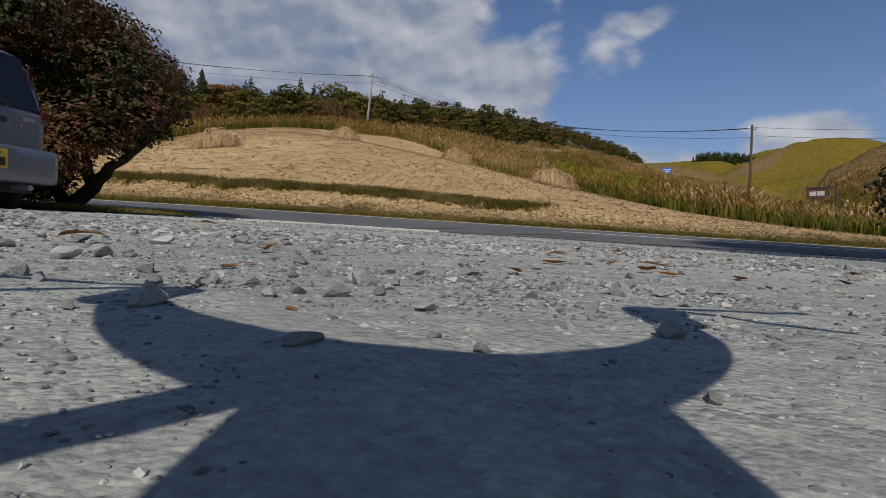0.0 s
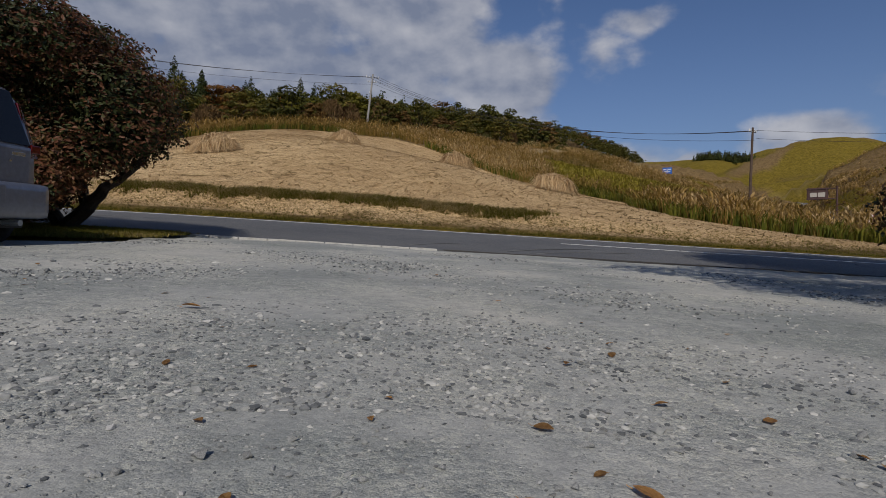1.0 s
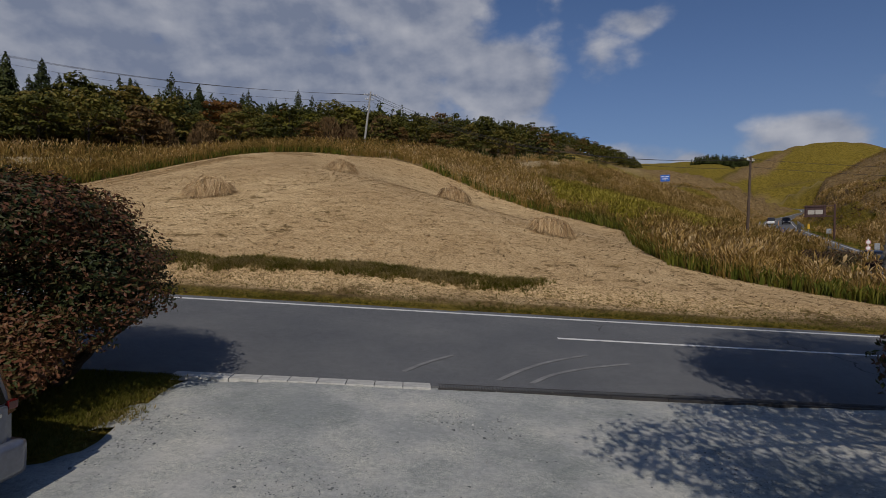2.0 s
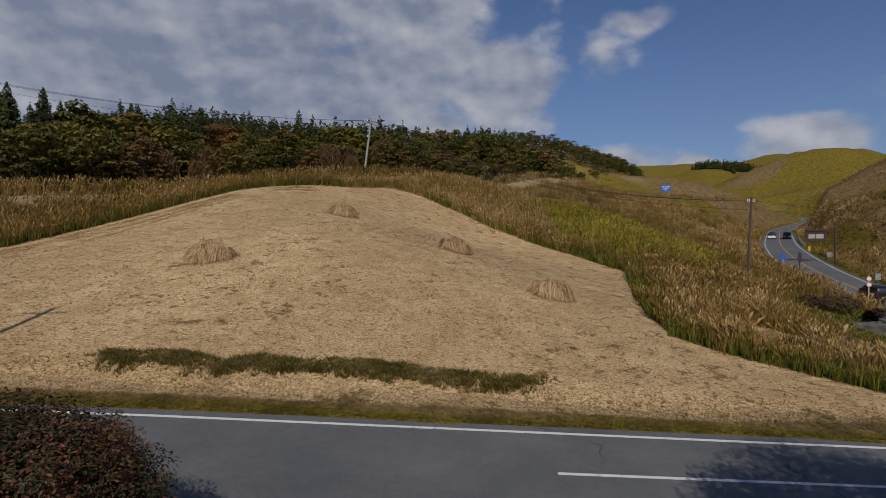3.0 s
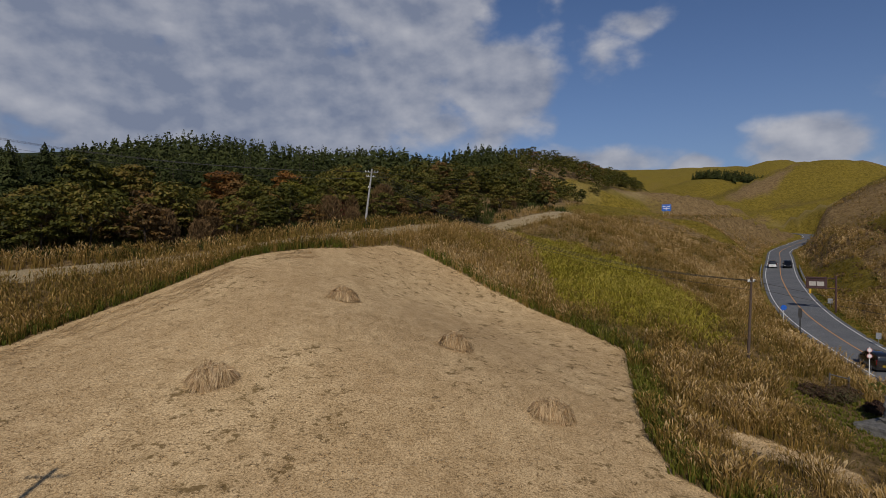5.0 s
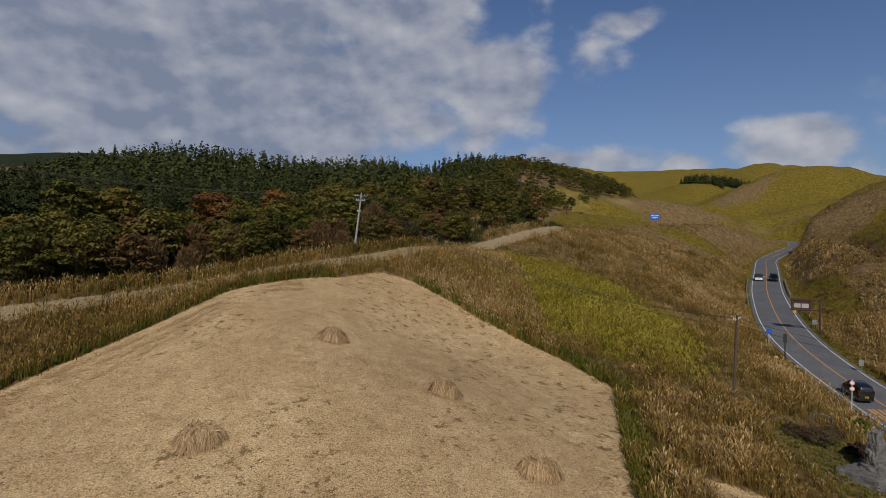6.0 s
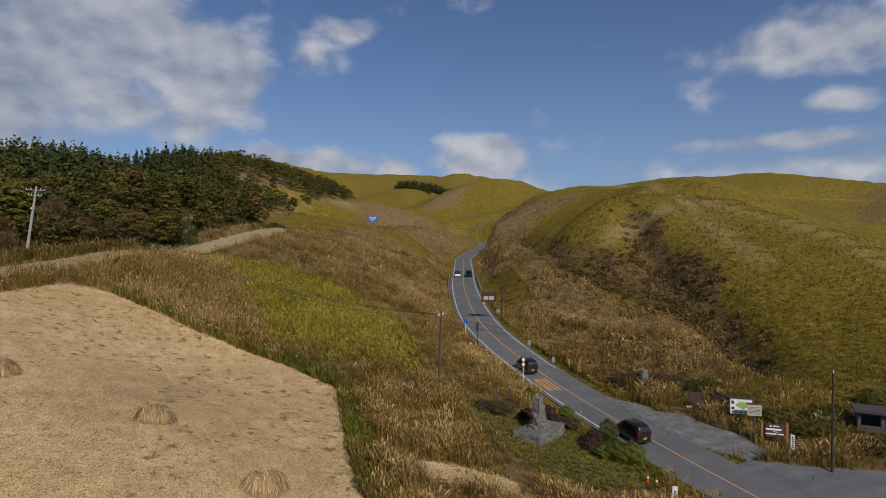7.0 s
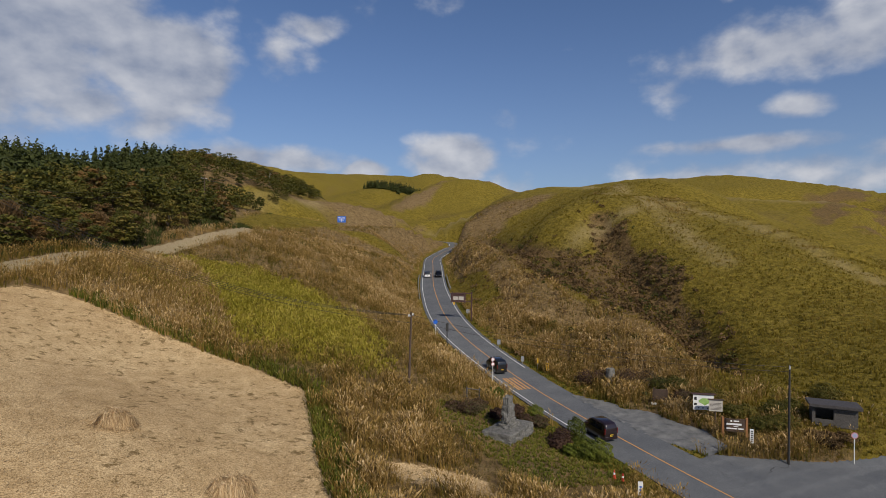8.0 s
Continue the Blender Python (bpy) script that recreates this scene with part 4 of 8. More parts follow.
SCRUB = toned("woodland_scrub", [(0.03, 0.042, 0.010), (0.07, 0.078, 0.018), (0.12, 0.085, 0.036), (0.17, 0.12, 0.06)])


def build_grass():
    # tall dry pampas over the slope east of the field, down to the road, in uneven clumps
    def meadow(x, y):
        return free_ground(x, y) * (1 - forest_zone(x, y)) * (1 - 0.8 * smooth(green_zone(x, y), 0.2, 0.95)) * (1 - 0.8 * poly_depth(x, y, FIELD, 2.5)) * np.clip(1.25 - np.hypot(x, y - 10) / 130, 0.25, 1)
    p = scatter(46000, 9, 62, 20, 118, meadow, 1)
    mound = cloudy(p[:, 0] * 0.42, p[:, 1] * 0.42, 3, 66)
    t = -0.05 + 0.75 * cloudy(p[:, 0] * 0.16, p[:, 1] * 0.16, 3, 6) + 0.45 * mound + rng.normal(0, 0.13, len(p))
    d_edge = poly_depth(p[:, 0], p[:, 1], FIELD, 3.0)
    t = t - 0.5 * d_edge - 0.4 * poly_depth(p[:, 0], p[:, 1], GREEN_PATCH, 14.0) + np.where(rng.uniform(0, 1, len(p)) < 0.2, 0.3, 0.0)
    garden = (1 - smooth(np.hypot((p[:, 0] - 29) / 9, (p[:, 1] - 32) / 8), 0.6, 1.1))
    # greener by the garden; nearest clumps toned down for green and shadow at their base
    t = t - 0.28 * garden - 0.06 * (1 - smooth(np.hypot(p[:, 0], p[:, 1]), 36, 52))
    tall = (1 - 0.5 * garden) * (0.45 + 0.4 * rng.uniform(0, 1, len(p)) + 1.0 * smooth(mound, 0.35, 0.7)) * (1 - 0.45 * poly_depth(p[:, 0], p[:, 1], GREEN_PATCH, 10.0))
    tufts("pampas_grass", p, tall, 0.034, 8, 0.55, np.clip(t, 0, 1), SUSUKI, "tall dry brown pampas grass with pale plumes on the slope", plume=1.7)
    # behind and west of the field
    p = scatter(21000, -75, 12, 34, 84, lambda x, y: free_ground(x, y) * (1 - forest_zone(x, y)), 2)
    t = 0.04 + 0.8 * cloudy(p[:, 0] * 0.2, p[:, 1] * 0.2, 3, 2) + rng.normal(0, 0.12, len(p)) + 0.25 * smooth(p[:, 0], -16, 4)
    tufts("pampas_grass", p, 0.9 + 0.85 * rng.uniform(0, 1, len(p)), 0.045, 9, 0.5, np.clip(t, 0, 1), SUSUKI, "dry and green pampas grass along the top of the mown field", plume=1.3)
    # valley and the lower slopes across the road
    p = scatter(110000, 40, 165, 22, 210, lambda x, y: free_ground(x, y) * (1 - 0.7 * brush_zone(x, y)) * np.clip(1.7 - np.hypot(x, y) / 130, 0.25, 1) * (1 - smooth(green_zone(x, y) + 0.15 * (wave(x, y, 0.3, 2.2) - 0.5), 0.3, 0.62)), 3)
    mound = cloudy(p[:, 0] * 0.3, p[:, 1] * 0.3, 3, 67)
    low = smooth(p[:, 0] - 0.35 * p[:, 1], 30, 40) * (1 - smooth(p[:, 1], 36, 44))
    t = -0.1 + 0.85 * cloudy(p[:, 0] * 0.12, p[:, 1] * 0.12, 4, 8) + 0.4 * mound + 0.5 * (cloudy(p[:, 0] * 0.075, p[:, 1] * 0.075, 2, 91) - 0.5) + rng.normal(0, 0.14, len(p)) + np.where(rng.uniform(0, 1, len(p)) < 0.2, 0.3, 0.0) - 0.3 * low
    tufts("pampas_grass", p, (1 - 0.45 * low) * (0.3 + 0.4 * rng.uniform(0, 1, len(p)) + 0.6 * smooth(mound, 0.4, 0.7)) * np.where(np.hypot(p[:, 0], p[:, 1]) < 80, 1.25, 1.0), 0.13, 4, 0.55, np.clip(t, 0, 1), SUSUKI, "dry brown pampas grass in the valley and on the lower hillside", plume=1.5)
    # undergrowth and scrub along the wood's edge
    def scrub(x, y):
        above = y - np.interp(x, TRACK[:, 0], TRACK[:, 1])
        return smooth(above, 2.6, 4.5) * (1 - smooth(above, 45, 70)) * (1 - smooth(x - (30 + 0.10 * (y - 110)), -2, 6))
    p = scatter(15000, -95, 38, 48, 150, scrub, 12)
    above = p[:, 1] - np.interp(p[:, 0], TRACK[:, 0], TRACK[:, 1])
    t = 0.2 + 0.5 * wave(p[:, 0], p[:, 1], 0.2, 0.2) * smooth(above, 8, 13) + rng.normal(0, 0.12, len(p))
    tall = 0.9 + 0.5 * rng.uniform(0, 1, len(p))
    tufts("undergrowth", p, tall, 0.1, 9, 0.8, np.clip(t, 0, 1), SCRUB, "dense brown and green undergrowth along the edge of the wood", "undergrowth", spread=0.9)
    # short green bamboo grass on the hills and in the green patch
    p = scatter(75000, 48, 170, 8, 175, lambda x, y: free_ground(x, y) * smooth(green_zone(x, y) + 0.15 * (wave(x, y, 0.3, 2.2) - 0.5), 0.25, 0.55) * np.clip(1.6 - np.hypot(x, y) / 110, 0.3, 1), 4)
    t = 0.1 + 0.65 * cloudy(p[:, 0] * 0.07, p[:, 1] * 0.07, 4, 11) + 0.45 * (cloudy(p[:, 0] * 0.5, p[:, 1] * 0.5, 3, 68) - 0.35) + rng.normal(0, 0.13, len(p)) + 0.4 * pale_lines(p[:, 0], p[:, 1])
    tufts("hill_grass", p, 0.2 + 0.4 * rng.uniform(0, 1, len(p)) ** 1.5, 0.26, 4, 0.7, np.clip(t, 0, 1), HILLSIDE, "short green and yellowing grass on the open hills", shade=0.08, spread=1.2)
    p = scatter(30000, 2, 34, 44, 94, lambda x, y: free_ground(x, y) * smooth(poly_depth(x, y, GREEN_PATCH, 8.0) + 0.6 * (cloudy(x * 0.15, y * 0.15, 3, 61) - 0.5), 0.35, 1.1), 5)
    t = 0.4 + 0.5 * cloudy(p[:, 0] * 0.35, p[:, 1] * 0.35, 3, 69) + rng.normal(0, 0.14, len(p))
    tufts("green_grass", p, 0.4 + 0.3 * rng.uniform(0, 1, len(p)), 0.2, 5, 0.8, np.clip(t, 0, 1), LUSH, "patch of yellow-green grass on the slope")
    # green fringe along the field's east border
    fringe = np.array([(q[0], q[1]) for q in resample([(*q, 0) for q in FIELD[6:18]], 0.042)])
    r = np.random.default_rng(6)
    off = 2.6 * r.uniform(0, 1, len(fringe)) ** 1.6
    x, y = fringe[:, 0] + off * 0.9 + r.normal(0, 0.3, len(off)), fringe[:, 1] + off * 0.35 + r.normal(0, 0.3, len(off))
    p = np.stack([x, y, height(x, y)], -1)
    p = p[poly_depth(x, y, FIELD, 0.3) < 0.5]
    tufts("green_grass", p, 0.5 + 0.5 * r.uniform(0, 1, len(p)), 0.08, 7, 0.7, np.clip(0.45 + r.normal(0, 0.2, len(p)), 0, 1), GREENS, "lush green grass along the edge of the mown field", shade=0.15)
    # and along its west border
    fringe = np.array([(q[0], q[1]) for q in resample([(*q, 0) for q in FIELD[19:27]], 0.045)])
    off = 2.6 * r.uniform(0, 1, len(fringe)) ** 1.4
    x, y = fringe[:, 0] - off * 0.55 + r.normal(0, 0.2, len(off)), fringe[:, 1] + off * 0.8 + r.normal(0, 0.2, len(off))
    p = np.stack([x, y, height(x, y)], -1)
    p = p[(poly_depth(x, y, FIELD, 0.3) < 0.5) & (free_ground(x, y) > 0)]
    tufts("green_grass", p, 0.4 + 0.5 * r.uniform(0, 1, len(p)), 0.08, 7, 0.7, np.clip(0.35 + r.normal(0, 0.2, len(p)), 0, 1), GREENS, "dark green grass along the border of the mown field")
    # weeds on the bank between road and field
    def bank(x, y):
        v = y - far_edge(x)
        top = 2.2 + 0.9 * cloudy(x * 0.45, 0 * x, 3, 97)
        return smooth(x + 1.5 * (cloudy(x, y, 2, 92) - 0.5), -12.2, -9.8) * (1 - smooth(x + 2.0 * (cloudy(x, y, 2, 93) - 0.5), 1.5, 4.5)) * smooth(v + 0.7 * (cloudy(x * 0.9, y * 0.9, 3, 4) - 0.5), top - 1.15, top - 0.6) * (1 - smooth(v + 0.8 * (cloudy(x * 1.1, y * 1.1, 3, 7) - 0.5), top, top + 0.3)) * (0.35 + 0.65 * smooth(cloudy(x * 1.6, y * 1.6, 3, 1), 0.35, 0.6))
    p = scatter(40000, -14, 8, 17, 20.5, bank, 8)
    t = -0.2 + 1.0 * cloudy(p[:, 0] * 1.3, p[:, 1] * 1.3, 3, 12) + rng.normal(0, 0.2, len(p)) + np.where(rng.uniform(0, 1, len(p)) < 0.1, 0.4, 0.0)
    tufts("weeds", p, 0.10 + 0.16 * rng.uniform(0, 1, len(p)), 0.06, 8, 1.3, np.clip(t + 0.34, 0, 1), WEEDS, "strip of dark green weeds along the foot of the field")
    p = scatter(42000, -24, 24, 16, 20.5, lambda x, y: smooth(y - far_edge(x), 0.02, 0.1) * (1 - smooth(y - far_edge(x) + 1.2 * (cloudy(x * 0.7, y * 0.7, 3, 90) - 0.5), 0.9, 2.5)), 9)
    away = p[:, 1] - far_edge(p[:, 0])
    t = 0.15 + 0.36 * smooth(away, 0.2, 1.0) + 0.7 * (cloudy(p[:, 0] * 1.2, p[:, 1] * 1.2, 3, 13) - 0.4) + rng.normal(0, 0.2, len(p))
    tufts("verge_grass", p, (0.05 + 0.08 * rng.uniform(0, 1, len(p))) * (1 - 0.3 * smooth(away, 0.8, 1.6)), 0.12, 6, 1.4, np.clip(t + 0.15, 0, 1), WEEDS, "short green and dry grass on the road verge", simple=True)
    # cut straw lying over the field
    p = scatter(60000, -45, 22, 17.3, 65, lambda x, y: (1 - 0.55 * bare_rows(x, y)) * ((poly_depth(x, y, FIELD, 0.4) > 0.5) | (poly_depth(x, y, BEATEN, 0.4) > 0.5)) * np.clip(1.3 - (y - 17) / 40, 0.3, 1), 10)
    t = 0.62 + 0.4 * (cloudy(p[:, 0] * 0.5, p[:, 1] * 0.5, 4, 5) - 0.5) + rng.normal(0, 0.3, len(p)) - 1.0 * bare_spots(p[:, 0], p[:, 1])
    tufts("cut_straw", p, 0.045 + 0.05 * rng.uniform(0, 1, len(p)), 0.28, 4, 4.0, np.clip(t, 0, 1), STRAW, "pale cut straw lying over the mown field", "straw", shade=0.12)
    # low rows of raked straw along the west border
    border = resample([(*q, 0) for q in FIELD[20:27]], 0.012)
    r = np.random.default_rng(16)
    rows = []
    for off, keep in ((1.6, 0.9), (2.9, 0.75), (4.6, 0.5)):
        o = off + 0.35 * np.sin(border[:, 0] * 0.6 + off) + r.normal(0, 0.33, len(border))
        q = np.stack([border[:, 0] + 0.55 * o, border[:, 1] - 0.85 * o], -1)
        rows.append(q[r.uniform(0, 1, len(q)) < keep * smooth(cloudy(q[:, 0] * 0.35, q[:, 1] * 0.35, 2, 77), 0.25, 0.5)])
    x, y = np.concatenate(rows).T
    p = np.stack([x, y, height(x, y)], -1)
    tufts("raked_straw", p, 0.05 + 0.06 * r.uniform(0, 1, len(p)), 0.2, 5, 4.0, np.clip(0.75 + r.normal(0, 0.16, len(p)), 0, 1), STRAW, "low rows of raked straw along the field's border", "straw", shade=0.12)
    # lawn round the stone monument, and the verge across the road
    p = scatter(4500, 25, 37, 27, 43, lambda x, y: (near_line(x, y, MAIN_ROAD[::2])[0] > MAIN_HALF + 0.2) * 1.0, 13)
    t = 0.45 + 0.35 * wave(p[:, 0], p[:, 1], 0.7) + rng.normal(0, 0.15, len(p))
    tufts("lawn_grass", p, 0.12 + 0.2 * rng.uniform(0, 1, len(p)), 0.2, 6, 0.9, np.clip(t, 0, 1), GREENS, "green and yellowing lawn grass round the stone monument")
    def across(x, y):
        d, i = near_line(x, y, MAIN_ROAD[::2])
        return (d > MAIN_HALF + 0.1) * (1 - smooth(d, 5.0, 7.0)) * (poly_depth(x, y, LAYBY, 0.3) < 0.4) * (poly_depth(x, y, APRON, 0.3) < 0.4) * (x > MAIN_ROAD[::2][i, 0])
    p = scatter(12000, 40, 62, 24, 92, across, 14)
    t = 0.4 + 0.35 * wave(p[:, 0], p[:, 1], 0.6) + rng.normal(0, 0.15, len(p))
    tufts("verge_grass", p, 0.12 + 0.22 * rng.uniform(0, 1, len(p)), 0.2, 5, 0.9, np.clip(t, 0, 1), GREENS, "green verge grass along the main road")
    # grass by the bush at the car park's corner
    def corner(x, y):
        edge = -(x + 3.75 + 0.07 * (y - 7.5)) + 0.5 * (cloudy(x * 1.6, y * 1.6, 3, 88) - 0.5)
        return smooth(edge, 0.0, 0.6) * smooth(y + 0.3 * np.sin(x * 2.2), 5.9, 6.5) * (y < near_edge(x) - 0.2)
    p = scatter(38000, -9.5, -3.2, 5.6, 9.6, corner, 11)
    edge = -(p[:, 0] + 3.75 + 0.07 * (p[:, 1] - 7.5))
    # dark green tone that also holds painted shade of tree and wagon; tan rim
    t = -0.08 + 0.55 * cloudy(p[:, 0] * 1.1, p[:, 1] * 1.1, 3, 89) + rng.normal(0, 0.18, len(p)) + 0.5 * (1 - smooth(edge, 0.1, 0.8))
    tufts("verge_grass", p, 0.03 + 0.06 * rng.uniform(0, 1, len(p)), 0.14, 5, 1.1, np.clip(t, 0, 1), WEEDS, "rough grass under the bush beside the car park", simple=True)


build_grass()


# ---- trees ----
def part(name, bm, material, parent, label=""):
    """One mesh object under a thing or a part."""
    me = bpy.data.meshes.new(name)
    bm.to_mesh(me)
    bm.free()
    me.materials.append(material)
    ob = new(name, me)
    ob.parent = parent
    if label:
        tagged(ob, label)
    return ob


def thing(name, m, label, category, group=""):
    ob = new(name)
    ob.empty_display_size = 0.1
    ob.matrix_world = m
    return tagged(ob, label, category, group)


def leaf_cloud(centres, normals, size, seed, squash=0.55, loose=0.55):
    """Rhomb leaves at the given centres, turned loosely along the normals."""
    r = np.random.default_rng(seed)
    n = len(centres)
    nv = normals + r.normal(0, loose, (n, 3))
    nv /= np.linalg.norm(nv, axis=1)[:, None]
    a = np.cross(nv, r.normal(0, 1, (n, 3)))
    a /= np.linalg.norm(a, axis=1)[:, None]
    b = np.cross(nv, a)
    s = np.asarray(size) * r.uniform(0.65, 1.35, n)[:, None]
    co = np.stack([centres - a * s, centres + b * s * squash + nv * s * 0.12, centres + a * s, centres - b * s * squash + nv * s * 0.12], 1).reshape(-1, 3)
    return co, np.arange(n * 4).reshape(-1, 4)


def lobes_cloud(lobes, count, seed, shell=0.55):
    """Leaf places in the outer shell of ellipsoid lobes, with gaps."""
    r = np.random.default_rng(seed)
    weights = np.array([l[3] * l[4] for l in lobes])
    pick = r.choice(len(lobes), count, p=weights / weights.sum())
    L = np.array(lobes)[pick]
    d = r.normal(0, 1, (count, 3))
    d /= np.linalg.norm(d, axis=1)[:, None]
    lump = 1 + 0.16 * np.sin(d[:, 0] * 6 + pick) * np.sin(d[:, 1] * 5 + 2 * pick) + 0.12 * np.sin(d[:, 2] * 9 + d[:, 0] * 7)
    rad = (shell + (1 - shell) * np.sqrt(r.uniform(0, 1, count))) * lump
    c = L[:, :3] + d * np.stack([L[:, 3], L[:, 3], L[:, 4]], -1) * rad[:, None]
    return c, d


def limb(bm, a, b, r0, r1, seg=7, bendy=0.08, steps=4, seed=1):
    """A tapered, slightly bent limb."""
    r = random.Random(seed)
    a, b = Vector(a), Vector(b)
    q = (b - a).to_track_quat("Z", "Y")
    rings = []
    for i in range(steps + 1):
        k = i / steps
        c = a.lerp(b, k) + Vector((r.uniform(-1, 1), r.uniform(-1, 1), 0)) * bendy * (b - a).length * math.sin(k * math.pi)
        rad = r0 + (r1 - r0) * k
        rings.append([bm.verts.new(c + q @ Vector((math.cos(t) * rad, math.sin(t) * rad, 0))) for t in [2 * math.pi * j / seg for j in range(seg)]])
    for u, v in zip(rings[:-1], rings[1:]):
        for j in range(seg):
            bm.faces.new((u[j], u[(j + 1) % seg], v[(j + 1) % seg], v[j]))
    bm.faces.new(rings[-1])


def conifer(seed, tall=9.0, leaves=900, size=0.36):
    """Drooping sprays in tiers round a pointed cone."""
    r = np.random.default_rng(seed)
    k = r.uniform(0.0, 1, leaves) ** 0.62
    z = tall * (1 - k * 0.9)
    tier = 1 + 0.22 * np.sin(z * 5.2 + 2.0 * np.sin(seed))
    rad = 0.235 * tall * k ** 0.8 * tier * r.uniform(0.4, 1.05, leaves)
    turn = r.uniform(0, 2 * np.pi, leaves)
    c = np.stack([np.cos(turn) * rad, np.sin(turn) * rad, z - 0.2 * rad], -1)
    nrm = np.stack([np.cos(turn) * 0.75, np.sin(turn) * 0.75, 0.7 + 0 * turn], -1)
    return leaf_cloud(c, nrm, size * (0.42 + 0.58 * k)[:, None], seed, 0.5, 0.4)


def broadleaf(seed, tall=6.0, leaves=1000, size=0.26, pads=17):
    """Foliage in layered pads that overlap into an uneven crown."""
    r = random.Random(seed)
    lobes = []
    for i in range(pads):
        k = (i + 0.5) / pads
        z = tall * (0.26 + 0.66 * k)
        out = tall * 0.36 * math.sqrt(max(0.0, 1 - ((k - 0.32) / 0.72) ** 2)) * r.uniform(0.45, 1.0)
        t = i * 2.4 + r.uniform(-0.4, 0.4)
        lobes.append((math.cos(t) * out, math.sin(t) * out, z, tall * r.uniform(0.12, 0.2), tall * r.uniform(0.055, 0.10)))
    c, d = lobes_cloud(lobes, leaves, seed, 0.7)
    low = d[:, 2] < -0.2
    d[low, 2] *= -0.5
    c[low, 2] += 0.03 * tall
    d[:, 2] += 0.55
    return leaf_cloud(c, d, size, seed, 0.62, 0.42)


def twiggy(seed, tall=4.2, leaves=1000, size=0.3):
    """Fine upright twigs in a loose rounded head."""
    r = np.random.default_rng(seed)
    turn = r.uniform(0, 2 * np.pi, leaves)
    k = np.sqrt(r.uniform(0, 1, leaves))
    z = tall * (0.15 + 0.8 * r.uniform(0, 1, leaves))
    rad = 0.42 * tall * k * np.sqrt(np.clip(1.02 - (z / tall) ** 2.2, 0.03, 1))
    c = np.stack([np.cos(turn) * rad, np.sin(turn) * rad, z], -1)
    lean = np.stack([np.cos(turn) * 0.5 * k, np.sin(turn) * 0.5 * k, 1 + 0 * k], -1) + r.normal(0, 0.3, (leaves, 3))
    lean /= np.linalg.norm(lean, axis=1)[:, None]
    side = np.cross(lean, r.normal(0, 1, (leaves, 3)))
    side /= np.linalg.norm(side, axis=1)[:, None]
    s = size * r.uniform(0.6, 1.4, leaves)[:, None]
    co = np.stack([c - lean * s, c + side * s * 0.16, c + lean * s, c - side * s * 0.16], 1).reshape(-1, 3)
    return co, np.arange(leaves * 4).reshape(-1, 4)


def tree_kind(name, kind, seed, tall, material, label, leaves=1350, size=0.2, group="trees of the wood"):
    """One tree with trunk, limbs and crown."""
    tree = thing(name, pose(0, 0, 0), label, "tree", group)
    bm = bmesh.new()
    limb(bm, (0, 0, -0.8), (0, 0, tall * (0.9 if kind == "conifer" else 0.55)), tall * 0.02, tall * 0.006, 6, 0.03, 3, seed)
    if kind != "conifer":
        r = random.Random(seed)
        for i in range(5):
            t = i * 1.26
            limb(bm, (0, 0, tall * r.uniform(0.2, 0.4)), (math.cos(t) * tall * 0.25, math.sin(t) * tall * 0.25, tall * r.uniform(0.5, 0.8)), tall * 0.009, tall * 0.003, 5, 0.08, 3, seed + i)
    part("trunk", bm, BARK, tree)
    co, faces = conifer(seed, tall, int(leaves * 1.35), 0.34) if kind == "conifer" else twiggy(seed, tall, leaves) if kind == "bare" else broadleaf(seed, tall, leaves, size)
    crown = mesh_object("crown", co, faces, material)
    crown.parent = tree
    return tree


ORANGE = leafy("autumn_orange_leaf", [(0.10, 0.05, 0.012), (0.20, 0.085, 0.018), (0.28, 0.13, 0.028)], 0.6, 0.25, 0.2)
YELLOW_LEAF = leafy("autumn_yellow_green_leaf", [(0.06, 0.062, 0.008), (0.115, 0.11, 0.013), (0.17, 0.15, 0.02)], 0.6, 0.25, 0.2)
CRIMSON = leafy("autumn_crimson_leaf", [(0.07, 0.016, 0.012), (0.13, 0.025, 0.018), (0.19, 0.045, 0.03)], 0.6, 0.25, 0.2)

